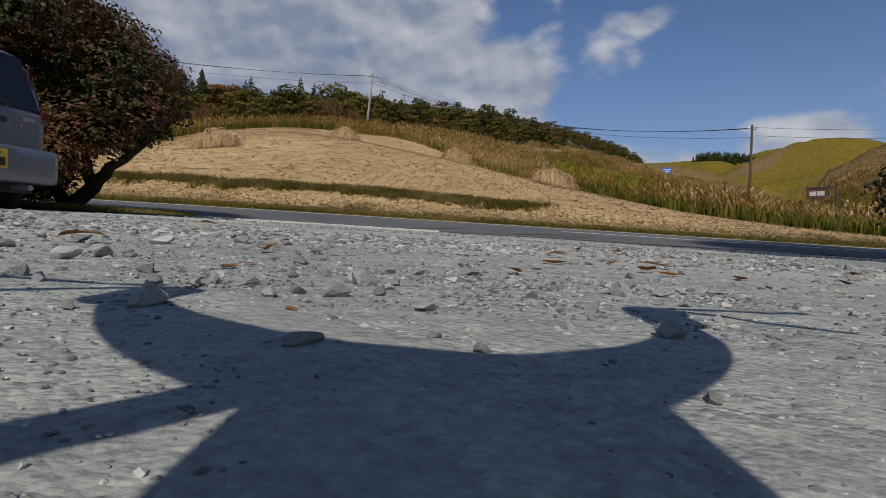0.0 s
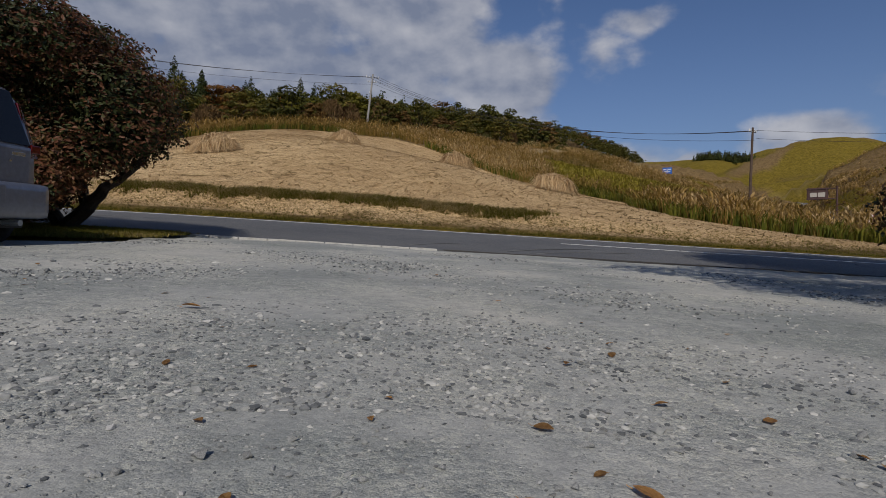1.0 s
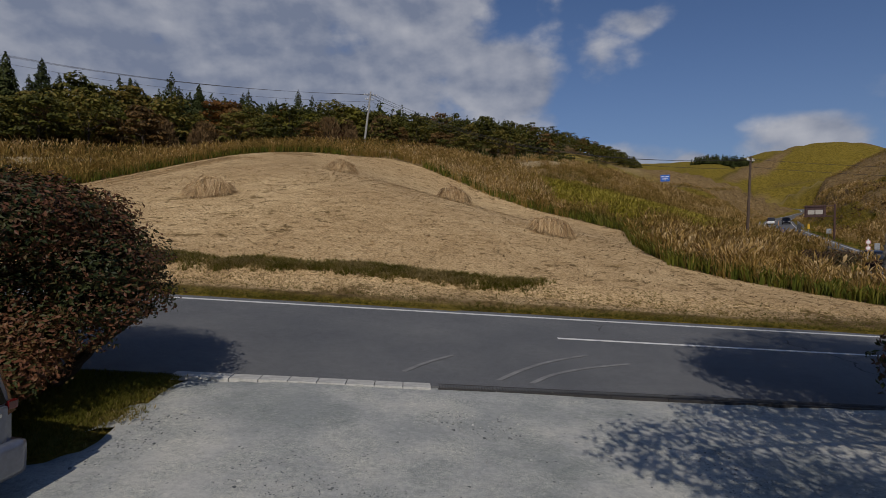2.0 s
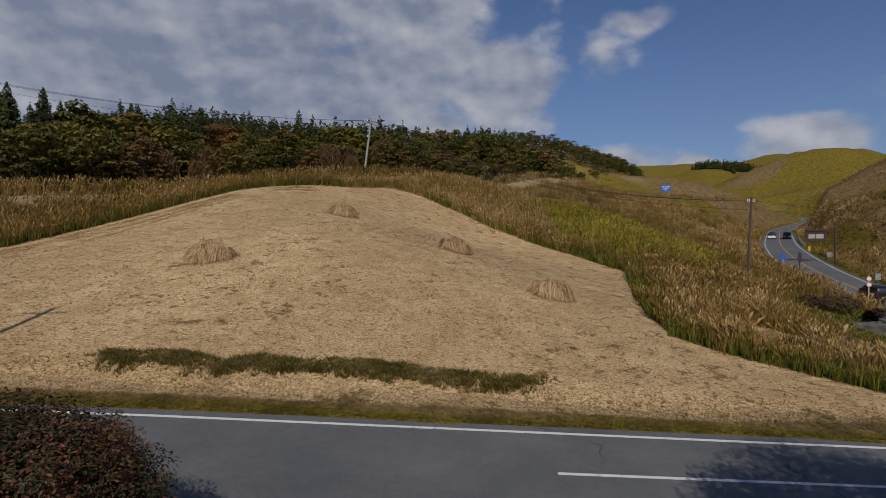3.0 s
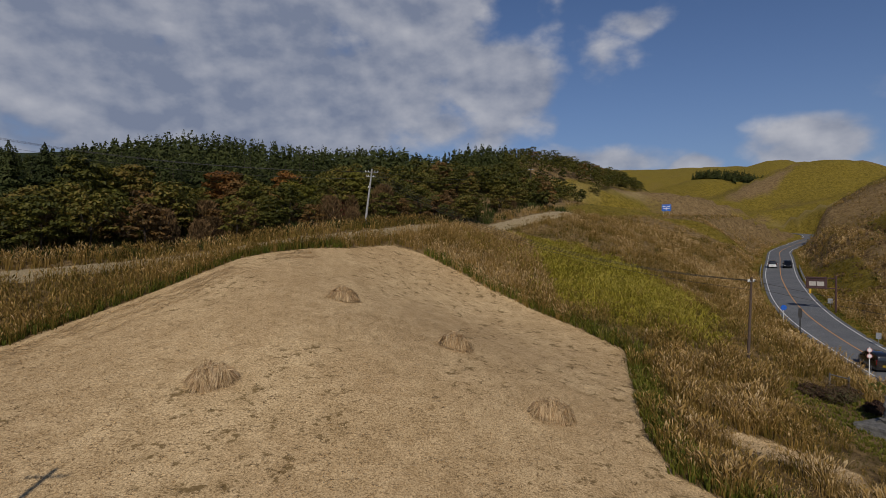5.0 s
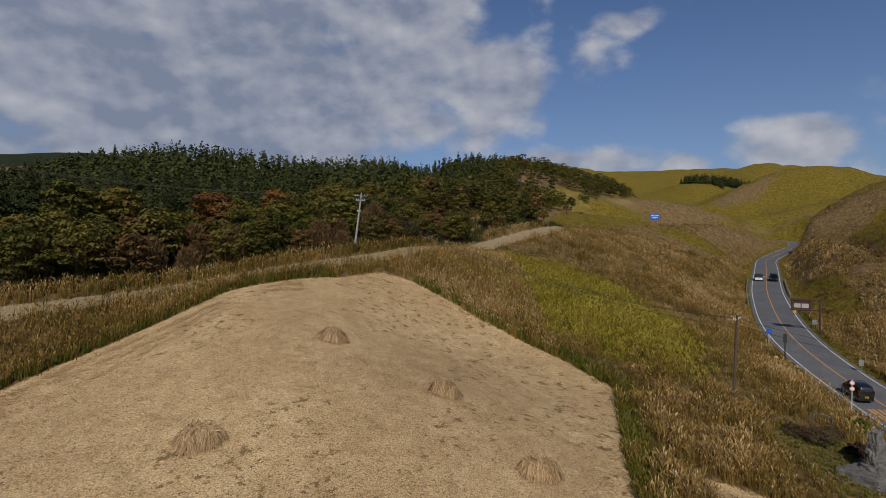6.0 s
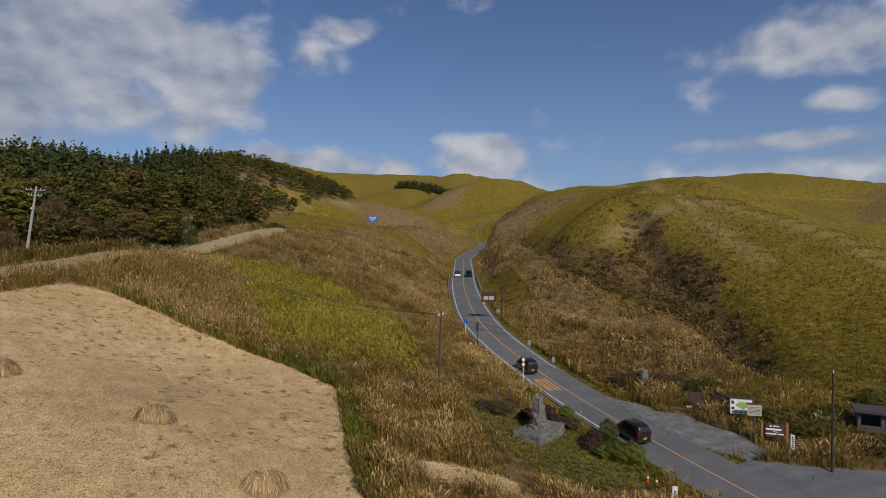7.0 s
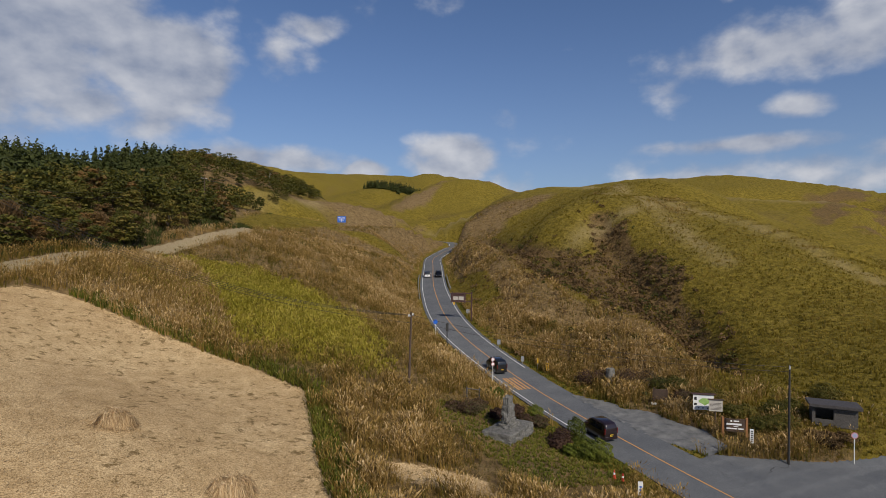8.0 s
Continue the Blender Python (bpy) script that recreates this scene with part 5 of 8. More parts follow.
# single trees that stand out along the wood: kind, name, place, height, foliage, words
MARKED_TREES = [
    ("conifer", "cedar_tree", -49.8, 63.9, 11.2, CONIFER, "tall dark cedar standing at the corner of the wood"),
    ("conifer", "cedar_tree", -48.3, 67.6, 11.0, CONIFER, "tall dark cedar standing at the corner of the wood"),
    ("conifer", "cedar_tree", -52.6, 66.4, 10.4, CONIFER, "tall dark cedar standing at the corner of the wood"),
    ("conifer", "cedar_tree", -54.5, 62.0, 11.6, CONIFER, "tall dark cedar standing at the corner of the wood"),
    ("conifer", "cedar_tree", -56.5, 70.0, 12.0, CONIFER, "tall dark cedar standing at the corner of the wood"),
    ("broad", "broadleaf_tree", -45.5, 70.5, 9.6, BROAD, "tall green broadleaf tree beside the cedars"),
    ("broad", "broadleaf_tree", -41.0, 73.5, 9.0, BROAD, "tall green broadleaf tree beside the cedars"),
    ("conifer", "cedar_tree", -43.5, 78.0, 10.5, CONIFER, "dark cedar rising out of the wood"),
    ("conifer", "cedar_tree", -36.5, 84.0, 10.5, CONIFER, "dark cedar rising out of the wood"),
    ("broad", "broadleaf_tree", -39.3, 66.6, 6.0, YELLOW_LEAF, "yellow-green broadleaf tree at the wood's edge"),
    ("broad", "orange_tree", -31.2, 80.6, 8.2, ORANGE, "orange autumn tree at the wood's edge"),
    ("broad", "orange_tree", -28.0, 79.0, 6.6, RUSSET, "russet autumn tree at the wood's edge"),
    ("broad", "orange_tree", -25.2, 91.8, 7.2, ORANGE, "orange autumn tree among green trees"),
    ("broad", "broadleaf_tree", -21.8, 81.0, 6.0, YELLOW_LEAF, "yellow-green broadleaf tree at the wood's edge"),
    ("broad", "broadleaf_tree", -18.6, 79.4, 5.6, YELLOW_LEAF, "yellow-green broadleaf tree at the wood's edge"),
    ("broad", "broadleaf_tree", -14.5, 87.0, 7.4, YELLOW_LEAF, "yellow-green broadleaf tree behind the utility pole"),
    ("broad", "broadleaf_tree", -11.0, 88.5, 6.8, BROAD, "green broadleaf tree behind the utility pole"),
    ("broad", "red_shrub_tree", -14.0, 75.6, 3.0, CRIMSON, "low crimson autumn shrub beside the utility pole"),
    ("broad", "red_shrub_tree", -15.9, 76.2, 2.4, CRIMSON, "low crimson autumn shrub beside the utility pole"),
]


def build_marked_trees():
    for i, (kind, name, x, y, tall, material, words) in enumerate(MARKED_TREES):
        tree = tree_kind(name, kind, 300 + i, tall, material, words, 3000, 0.028 * tall, "trees at the edge of the wood")
        tree.matrix_world = pose(x, y, height_at(x, y), 0, 0, 47 * i)


build_marked_trees()


def build_wood():
    kinds = [tree_kind("cedar_tree", "conifer", 11, 11.5, CONIFER, "dark green cedar in the wood on the hillside"),
             tree_kind("cedar_tree", "conifer", 12, 10.0, CONIFER, "dark green cedar in the wood on the hillside"),
             tree_kind("broadleaf_tree", "broad", 13, 6.6, BROAD, "green broadleaf tree turning yellow at the wood's edge"),
             tree_kind("broadleaf_tree", "broad", 14, 5.6, BROAD, "green broadleaf tree turning yellow at the wood's edge"),
             tree_kind("russet_tree", "broad", 15, 5.4, RUSSET, "russet autumn tree at the wood's edge"),
             tree_kind("bare_tree", "bare", 16, 4.4, TWIGGY, "brown leafless shrub tree at the wood's edge")]
    r = np.random.default_rng(21)
    tx, ty = r.uniform(-125, 118, 90000), 52 + 340 * r.uniform(0, 1, 90000) ** 1.35
    tx, ty = tx[(pick := forest_zone(tx, ty) >= r.uniform(0.3, 0.7, 90000))], ty[pick]
    spots, cells = [], {}
    for x, y in zip(tx, ty):
        if any((x - m[2]) ** 2 + (y - m[3]) ** 2 < (0.2 * m[4] + 0.6) ** 2 for m in MARKED_TREES):
            continue
        gap = 2.5 if y < 120 else 2.4 if y < 210 else 3.6
        cell = (int(x // gap), int(y // gap))
        if any((x - a) ** 2 + (y - b) ** 2 < gap * gap for i in (-1, 0, 1) for j in (-1, 0, 1) for a, b in cells.get((gap, cell[0] + i, cell[1] + j), ())):
            continue
        cells.setdefault((gap, *cell), []).append((x, y))
        spots.append((x, y))
        if len(spots) >= 2900:
            break
    spots.sort(key=lambda s: math.hypot(*s))
    P = np.array(spots)
    Z = height(P[:, 0], P[:, 1])
    above = P[:, 1] - np.interp(P[:, 0], TRACK[:, 0], TRACK[:, 1])
    share = smooth(above + 0.2 * (-P[:, 0] - 35) - 1.0 * np.maximum(P[:, 0] + 28, 0) + 16 * (cloudy(P[:, 0] * 0.04, P[:, 1] * 0.04, 2, 3) - 0.5), 22, 41)
    first = [True] * len(kinds)
    far = {key: ([], [], 0) for key in ("cedar", "broad", "russet")}
    for n, (x, y) in enumerate(spots):
        if r.uniform() < share[n]:
            k = 0 if r.uniform() < 0.6 else 1
        else:
            k = r.choice([2, 3, 4, 5], p=[0.28, 0.26, 0.10, 0.36] if above[n] < 26 else [0.46, 0.42, 0.07, 0.05])
        # the cedars stand tallest in the heart of the wood
        heart = smooth(np.array(x), -90, -60) * (1 - smooth(np.array(x), -20, 8)) * (0.45 + 0.55 * smooth(np.array(y), 95, 140))
        s = r.uniform(0.58, 0.74) + 0.36 * float(heart) if k < 2 else r.uniform(0.6, 1.15) * (0.7 + 0.3 * min(1.0, above[n] / 14))
        m = pose(x, y, Z[n], 0, 0, r.uniform(0, 360))
        if n < 270:
            if first[k]:
                kinds[k].matrix_world = m
                first[k] = False
            else:
                t = copy_thing(kinds[k], m)
                t.scale = (s * 1.08, s * 1.08, s * r.uniform(0.9, 1.1))
        else:
            key = "cedar" if k < 2 else "russet" if k == 4 else "broad"
            co, fa = conifer(100 + n, 11.0 * s, 105, size=0.92) if k < 2 else broadleaf(100 + n, 6.6 * s, 320, 0.31, 12)
            cos, fas, count = far[key]
            cos.append(co + (x, y, Z[n]))
            fas.append(fa + count)
            far[key] = (cos, fas, count + len(co))
    for key, material, name, label in (("cedar", CONIFER, "far_cedars", "dense dark cedar wood on the ridge"), ("broad", BROAD, "far_broadleaf_trees", "dense green and yellow wood on the hillside"), ("russet", RUSSET, "far_russet_trees", "russet trees among the green wood on the hillside")):
        if far[key][0]:
            tagged(mesh_object(name, np.concatenate(far[key][0]), np.concatenate(far[key][1]), material), label, "wood", kind="stuff")


build_wood()


def build_grove():
    """A small dark plantation on the far hill."""
    r = np.random.default_rng(33)
    cos, fas, n = [], [], 0
    for i in range(130):
        k = r.uniform(-1, 1)
        x, y = 200 + 15 * k + r.normal(0, 2), 392 - 16 * k + r.normal(0, 6)
        co, fa = conifer(700 + i, r.uniform(4.5, 6.5), 70, 0.7)
        cos.append(co * 1.25 + (x, y, height_at(x, y)))
        fas.append(fa + n)
        n += len(co)
    tagged(mesh_object("far_grove", np.concatenate(cos), np.concatenate(fas), CONIFER), "small dark cedar grove on the far hill", "wood", kind="stuff")


build_grove()


def build_hill_scrub():
    """Low brown and dull green bushes in the folds of the hills across the road."""
    r = np.random.default_rng(44)
    x, y = r.uniform(48, 150, 16000), r.uniform(36, 190, 16000)
    want = np.maximum(brush_zone(x, y), 0.12 * poly_depth(x, y, BROWN_VALLEY, 5.0))
    want *= (0.35 + 0.65 * smooth(cloudy(x * 0.09, y * 0.09, 3, 41), 0.3, 0.55)) * free_ground(x, y)
    ok = r.uniform(0, 1, len(x)) < want
    x, y = x[ok], y[ok]
    z = height(x, y)
    for material, name, share, label in ((BROAD, "green_scrub", 0, "low dull green bushes in the folds of the hillside"), (TWIGGY, "brown_scrub", 1, "low brown leafless bushes in the folds of the hillside")):
        cos, fas, n = [], [], 0
        for i in range(len(x)):
            if (i % 5 < 4) != bool(share):
                continue
            s = r.uniform(0.35, 0.95)
            c, d = lobes_cloud([(0, 0, s * 0.45, s, s * 0.7), (s * 0.7, s * 0.3, s * 0.3, s * 0.6, s * 0.5)], 34, 900 + i, 0.75)
            d[:, 2] += 0.4
            co, fa = leaf_cloud(c, d, 0.22 * (0.6 + s * 0.5), 900 + i, 0.6, 0.45)
            cos.append(co + (x[i], y[i], z[i]))
            fas.append(fa + n)
            n += len(co)
        tagged(mesh_object(name, np.concatenate(cos), np.concatenate(fas), material), label, "bush", kind="stuff")


build_hill_scrub()


def build_near_bush():
    tree = thing("evergreen_tree", pose(-5.75, 8.5, height_at(-5.75, 8.5)) @ Matrix.Diagonal((1.1, 1.1, 0.93, 1)), "broad evergreen tree with dark green and red-brown glossy leaves", "tree")
    bm = bmesh.new()
    for i, (a, b, r0, r1) in enumerate([((0, 0, -0.1), (0.45, -0.1, 0.42), 0.12, 0.10), ((0.45, -0.1, 0.42), (1.15, -0.2, 1.0), 0.095, 0.05), ((0.4, -0.1, 0.35), (-0.1, 0.2, 1.5), 0.08, 0.05), ((0, 0, 0), (-0.9, 0.1, 1.4), 0.10, 0.05), ((-0.9, 0.1, 1.4), (-1.6, 0, 2.3), 0.05, 0.03),
                                        ((-0.1, 0.2, 1.5), (0.3, 0.2, 2.7), 0.05, 0.02), ((1.15, -0.2, 1.0), (1.3, -0.1, 1.7), 0.05, 0.02), ((1.0, -0.2, 0.9), (0.6, -0.7, 1.4), 0.04, 0.015)]):
        limb(bm, a, b, r0, r1, 9, 0.06, 5, 30 + i)
    part("trunk", bm, BARK, tree)
    lobes = [(-0.25, 0, 2.45, 1.2, 0.85), (0.75, -0.1, 1.95, 0.85, 0.75), (-1.9, 0, 2.3, 1.5, 1.2), (0.3, -0.75, 1.35, 0.6, 0.5), (-0.5, -0.6, 1.0, 0.75, 0.6), (0.95, -0.2, 1.35, 0.55, 0.4), (-3.2, 0.2, 1.8, 1.3, 1.3), (0.1, 0.1, 1.8, 1.1, 0.9), (-1.5, -0.3, 1.0, 0.9, 0.8), (-0.1, -0.7, 0.72, 0.6, 0.35), (-0.9, -0.8, 0.75, 0.7, 0.5), (0.55, -1.25, 2.6, 0.8, 0.55), (-0.6, -1.3, 2.8, 0.9, 0.6), (-1.7, -1.2, 2.6, 1.0, 0.7), (-0.9, -0.4, 3.0, 1.1, 0.6), (-1.2, -1.0, 0.95, 0.8, 0.65), (-0.4, -1.1, 1.5, 0.7, 0.55), (-2.1, -0.9, 1.2, 0.9, 0.8), (0.25, -0.85, 0.95, 0.6, 0.42), (-0.5, -1.3, 0.7, 0.8, 0.5), (-1.3, -1.5, 0.6, 0.9, 0.55), (-0.3, -0.2, 0.9, 0.7, 0.5), (0.35, -0.4, 2.7, 0.9, 0.6), (-0.5, -0.5, 0.55, 0.8, 0.45), (0.1, -0.6, 0.72, 0.5, 0.33), (-1.2, -0.8, 0.5, 0.9, 0.5), (-0.9, 0.1, 0.45, 0.8, 0.4), (0.7, -0.2, 2.4, 0.7, 0.6), (0.42, -0.75, 2.72, 0.72, 0.5), (1.15, -0.7, 2.0, 0.78, 0.45), (1.25, -0.65, 1.5, 0.7, 0.4), (0.8, -0.85, 1.05, 0.62, 0.36), (0.15, -1.15, 0.55, 0.65, 0.38), (-0.4, -0.9, 3.0, 0.8, 0.45), (0.6, -1.4, 0.6, 0.5, 0.35), (0.1, -1.5, 0.42, 0.6, 0.35)]
    c, d = lobes_cloud(lobes, 150000, 5, 0.62)
    d[:, 2] += 0.35
    co, faces = leaf_cloud(c, d, 0.033, 5, 0.5)
    crown = mesh_object("crown", co, faces, NEAR_LEAF)
    crown.parent = tree


build_near_bush()


def build_shade_tree():
    tree = thing("shade_tree", pose(9.6, 4.6, height_at(9.6, 4.6)), "tall leafy tree beside the car park that shades the gravel", "tree")
    bm = bmesh.new()
    limb(bm, (0, 0, -0.1), (0.1, -0.2, 4.2), 0.24, 0.17, 10, 0.03, 6, 60)
    lobes = [(0, 0, 8.2, 2.6, 1.5), (-2.6, 0.4, 7.2, 1.6, 1.0), (2.2, 0.8, 7.4, 2.0, 1.2), (-1.0, -2.2, 7.2, 1.9, 1.0), (1.2, -2.4, 7.8, 1.8, 1.0), (-3.6, 0.9, 6.0, 0.9, 0.5), (-3.8, -1.4, 5.2, 1.3, 0.5), (-6.6, -2.4, 4.7, 1.3, 0.45), (-5.6, -3.2, 4.4, 1.4, 0.5), (-5.0, -1.2, 4.9, 1.3, 0.45), (-4.0, -2.8, 4.2, 1.5, 0.5), (-2.0, -2.6, 4.2, 1.6, 0.6), (-3.4, -0.6, 6.6, 1.5, 0.8), (-1.8, -0.9, 6.2, 1.6, 0.8), (0.2, -1.4, 4.8, 1.4, 0.6), (-3.0, 1.6, 5.4, 1.3, 0.6), (-0.6, 1.2, 5.6, 1.6, 0.8), (1.6, -0.4, 5.4, 1.6, 0.8), (-5.4, -5.6, 4.8, 1.3, 0.4), (-4.0, -6.6, 5.2, 1.5, 0.45), (-2.8, -4.8, 5.0, 1.5, 0.5), (-6.4, -4.4, 4.6, 1.0, 0.35), (-1.4, -6.2, 5.5, 1.6, 0.5)]
    for i, l in enumerate(lobes):
        limb(bm, (0.1, -0.2, 3.0 + 0.12 * i), (l[0], l[1], l[2]), 0.08, 0.02, 6, 0.06, 5, 70 + i)
    part("trunk", bm, BARK, tree)
    c, d = lobes_cloud(lobes, 80000, 9, 0.25)
    d[:, 2] += 0.3
    co, faces = leaf_cloud(c, d, 0.062, 9, 0.5)
    mesh_object("crown", co, faces, NEAR_LEAF).parent = tree
    bush = thing("evergreen_bush", pose(7.75, 8.6, height_at(7.75, 8.6)), "dark evergreen bush at the edge of the car park", "bush")
    bm = bmesh.new()
    lobes = [(0, 0, 1.05, 0.85, 0.6), (0.8, 0.3, 1.2, 0.9, 0.8), (0.2, -0.5, 0.6, 0.7, 0.5)]
    for i, l in enumerate(lobes):
        limb(bm, (0.2, 0, -0.1), l[:3], 0.05, 0.02, 6, 0.06, 4, 90 + i)
    part("stem", bm, BARK, bush)
    c, d = lobes_cloud(lobes, 5000, 19, 0.5)
    co, faces = leaf_cloud(c, d, 0.055, 19, 0.5)
    mesh_object("crown", co, faces, NEAR_LEAF).parent = bush


build_shade_tree()


# ---- shapes for built things ----
def bm_box(bm, x0, x1, y0, y1, z0, z1, bevel=0.0, m=None):
    """A box with rounded edges, added to bm."""
    t = bmesh.new()
    bmesh.ops.create_cube(t, size=1)
    for v in t.verts:
        v.co = Vector(((x0 + x1) / 2 + v.co.x * (x1 - x0), (y0 + y1) / 2 + v.co.y * (y1 - y0), (z0 + z1) / 2 + v.co.z * (z1 - z0)))
    if bevel:
        bmesh.ops.bevel(t, geom=t.edges[:], offset=bevel, segments=2, affect="EDGES", profile=0.7)
    if m is not None:
        bmesh.ops.transform(t, matrix=m, verts=t.verts)
    join_in(bm, t)


def join_in(bm, t):
    me = bpy.data.meshes.new("tmp")
    t.to_mesh(me)
    t.free()
    bm.from_mesh(me)
    bpy.data.meshes.remove(me)


def bm_rod(bm, a, b, r0, r1=None, seg=10, caps=True):
    """A round, tapered rod from a to b."""
    a, b, r1 = Vector(a), Vector(b), r0 if r1 is None else r1
    t = bmesh.new()
    bmesh.ops.create_cone(t, cap_ends=caps, segments=seg, radius1=r0, radius2=r1, depth=(b - a).length)
    bmesh.ops.transform(t, matrix=Matrix.Translation((a + b) / 2) @ (b - a).to_track_quat("Z", "Y").to_matrix().to_4x4(), verts=t.verts)
    join_in(bm, t)


def boxes(*rows, bevel=0.01):
    bm = bmesh.new()
    for r in rows:
        bm_box(bm, *r, bevel=bevel)
    return bm


def rods(*rows, seg=10):
    bm = bmesh.new()
    for r in rows:
        bm_rod(bm, *r, seg=seg)
    return bm


def disc(a, b, r, seg=24, bevel=0.0):
    bm = bmesh.new()
    bm_rod(bm, a, b, r, seg=seg)
    if bevel:
        bmesh.ops.bevel(bm, geom=[e for e in bm.edges if e.calc_face_angle(0) > 1], offset=bevel, segments=2, affect="EDGES")
    return bm


def smooth_part(ob):
    ob.data.polygons.foreach_set("use_smooth", [True] * len(ob.data.polygons))
    return ob


CAR_BLACK = plain("black_car_paint", (0.012, 0.012, 0.014), 0.3, 0.2, 1.0)
CAR_MAROON = plain("dark_maroon_car_paint", (0.018, 0.008, 0.008), 0.3, 0.2, 1.0)
CAR_WHITE = plain("white_car_paint", (0.7, 0.7, 0.69), 0.3, 0.0, 1.0)
CAR_SILVER = plain("silver_car_paint", (0.17, 0.18, 0.215), 0.36, 0.4, 0.8)
GLASS = plain("dark_car_glass", (0.01, 0.011, 0.013), 0.06, 0.0, 0.0)
RUBBER = mottled("black_rubber", (0.012, 0.012, 0.012), (0.03, 0.03, 0.03), 20, 0.85)
DARK_PLASTIC = plain("dark_plastic", (0.02, 0.02, 0.022), 0.6)
CHROME = plain("bright_metal", (0.6, 0.6, 0.6), 0.25, 1.0)
RED_LENS = plain("red_lamp_lens", (0.10, 0.006, 0.006), 0.15, 0.0, 0.6)
CLEAR_LENS = plain("clear_lamp_lens", (0.55, 0.55, 0.55), 0.12, 0.0, 0.6)
PLATE_YELLOW = plain("yellow_plate", (0.62, 0.42, 0.03), 0.5)
PLATE_WHITE = plain("white_plate", (0.7, 0.7, 0.68), 0.5)
INK = plain("black_ink", (0.015, 0.015, 0.015), 0.6)
WOOD_POLE = mottled("weathered_brown_pole", (0.05, 0.032, 0.022), (0.11, 0.075, 0.055), 5, 0.9, 0, 0.4, 0.01, 40)
CONC_POLE = mottled("pale_concrete_pole", (0.21, 0.205, 0.195), (0.35, 0.34, 0.325), 4, 0.9, 0, 0.2, 0.01, 50)
STEEL = mottled("grey_galvanised_steel", (0.22, 0.23, 0.24), (0.40, 0.41, 0.42), 8, 0.5, 0.6, 0.1)
DARK_STEEL = mottled("dark_painted_steel", (0.016, 0.015, 0.014), (0.04, 0.036, 0.034), 8, 0.6)
BROWN_STEEL = mottled("brown_painted_steel", (0.045, 0.02, 0.018), (0.085, 0.04, 0.034), 6, 0.6)
WHITE_PAINT = mottled("white_painted_metal", (0.55, 0.55, 0.54), (0.76, 0.76, 0.75), 5, 0.5, 0, 0.1)
BLUE_SIGN = plain("blue_sign_sheet", (0.012, 0.10, 0.46), 0.4)
BROWN_WOOD = mottled("dark_stained_wood", (0.035, 0.022, 0.015), (0.09, 0.055, 0.035), 12, 0.75, 0, 0.3, 0.01, 60)
ORANGE_WOOD = mottled("orange_brown_post", (0.20, 0.085, 0.03), (0.33, 0.15, 0.06), 10, 0.75, 0, 0.3, 0.01, 60)
GREY_WOOD = mottled("weathered_grey_wood", (0.045, 0.04, 0.036), (0.12, 0.11, 0.10), 9, 0.9, 0, 0.4, 0.015, 50)
ROOF_DARK = mottled("dark_sheet_roof", (0.03, 0.026, 0.026), (0.075, 0.066, 0.064), 6, 0.7, 0, 0.3, 0.02, 30)
STONE = mottled("grey_monument_stone", (0.055, 0.052, 0.047), (0.21, 0.20, 0.18), 2.2, 0.95, 0, 0.8, 0.08, 12)
YELLOW = plain("yellow_sign_sheet", (0.62, 0.36, 0.02), 0.5)
RED_CONE = plain("red_cone_plastic", (0.55, 0.04, 0.025), 0.5)
MAP_GREEN = mottled("printed_map_green", (0.16, 0.32, 0.07), (0.32, 0.46, 0.16), 3, 0.5, 0, 0)
PALE_PRINT = mottled("faded_print", (0.34, 0.31, 0.27), (0.48, 0.45, 0.40), 5, 0.6, 0, 0)
HAY = toned("haystack_straw", [(0.20, 0.125, 0.06), (0.42, 0.285, 0.145), (0.62, 0.455, 0.26), (0.76, 0.60, 0.38)], 0.7, 0.3)


# ---- vehicles ----
def loft(stations, seg=6):
    """A closed body from stations along y: (y, half width, floor, belt, roof, roof half width)."""
    bm = bmesh.new()
    rings = []
    for y, w, z0, zb, zr, wr in stations:
        pts = []
        low, high = 0.10, 0.12
        pts += [(w * 0.86, z0), (w * 0.97, z0 + low * 0.5), (w, z0 + (zb - z0) * 0.45), (w * 0.985, zb)]
        for k in range(1, seg):
            a = k / seg * math.pi / 2
            pts.append((wr + (w * 0.985 - wr) * (1 - k / seg) * 0.75 - 0.06 * (1 - math.cos(a)), zb + (zr - zb) * math.sin(a) ** 0.9))
        pts.append((wr * 0.7, zr))
        ring = [bm.verts.new((x, y, z)) for x, z in pts] + [bm.verts.new((-x, y, z)) for x, z in reversed(pts)]
        rings.append(ring)
    n = len(rings[0])
    for u, v in zip(rings[:-1], rings[1:]):
        for j in range(n):
            bm.faces.new((u[j], v[j], v[(j + 1) % n], u[(j + 1) % n]))
    bm.faces.new(rings[0][::-1])
    bm.faces.new(rings[-1])
    bmesh.ops.recalc_face_normals(bm, faces=bm.faces)
    return bm


def wheel(parent, x, y, r, w):
    tyre = smooth_part(part("wheel", disc((x - w / 2, y, r), (x + w / 2, y, r), r, 22, 0.03), RUBBER, parent))
    rim = part("rim", disc((x - w / 2 - 0.008, y, r), (x + w / 2 + 0.008, y, r), r * 0.62, 16, 0.01), STEEL, tyre, "silver wheel rim")
    return tyre


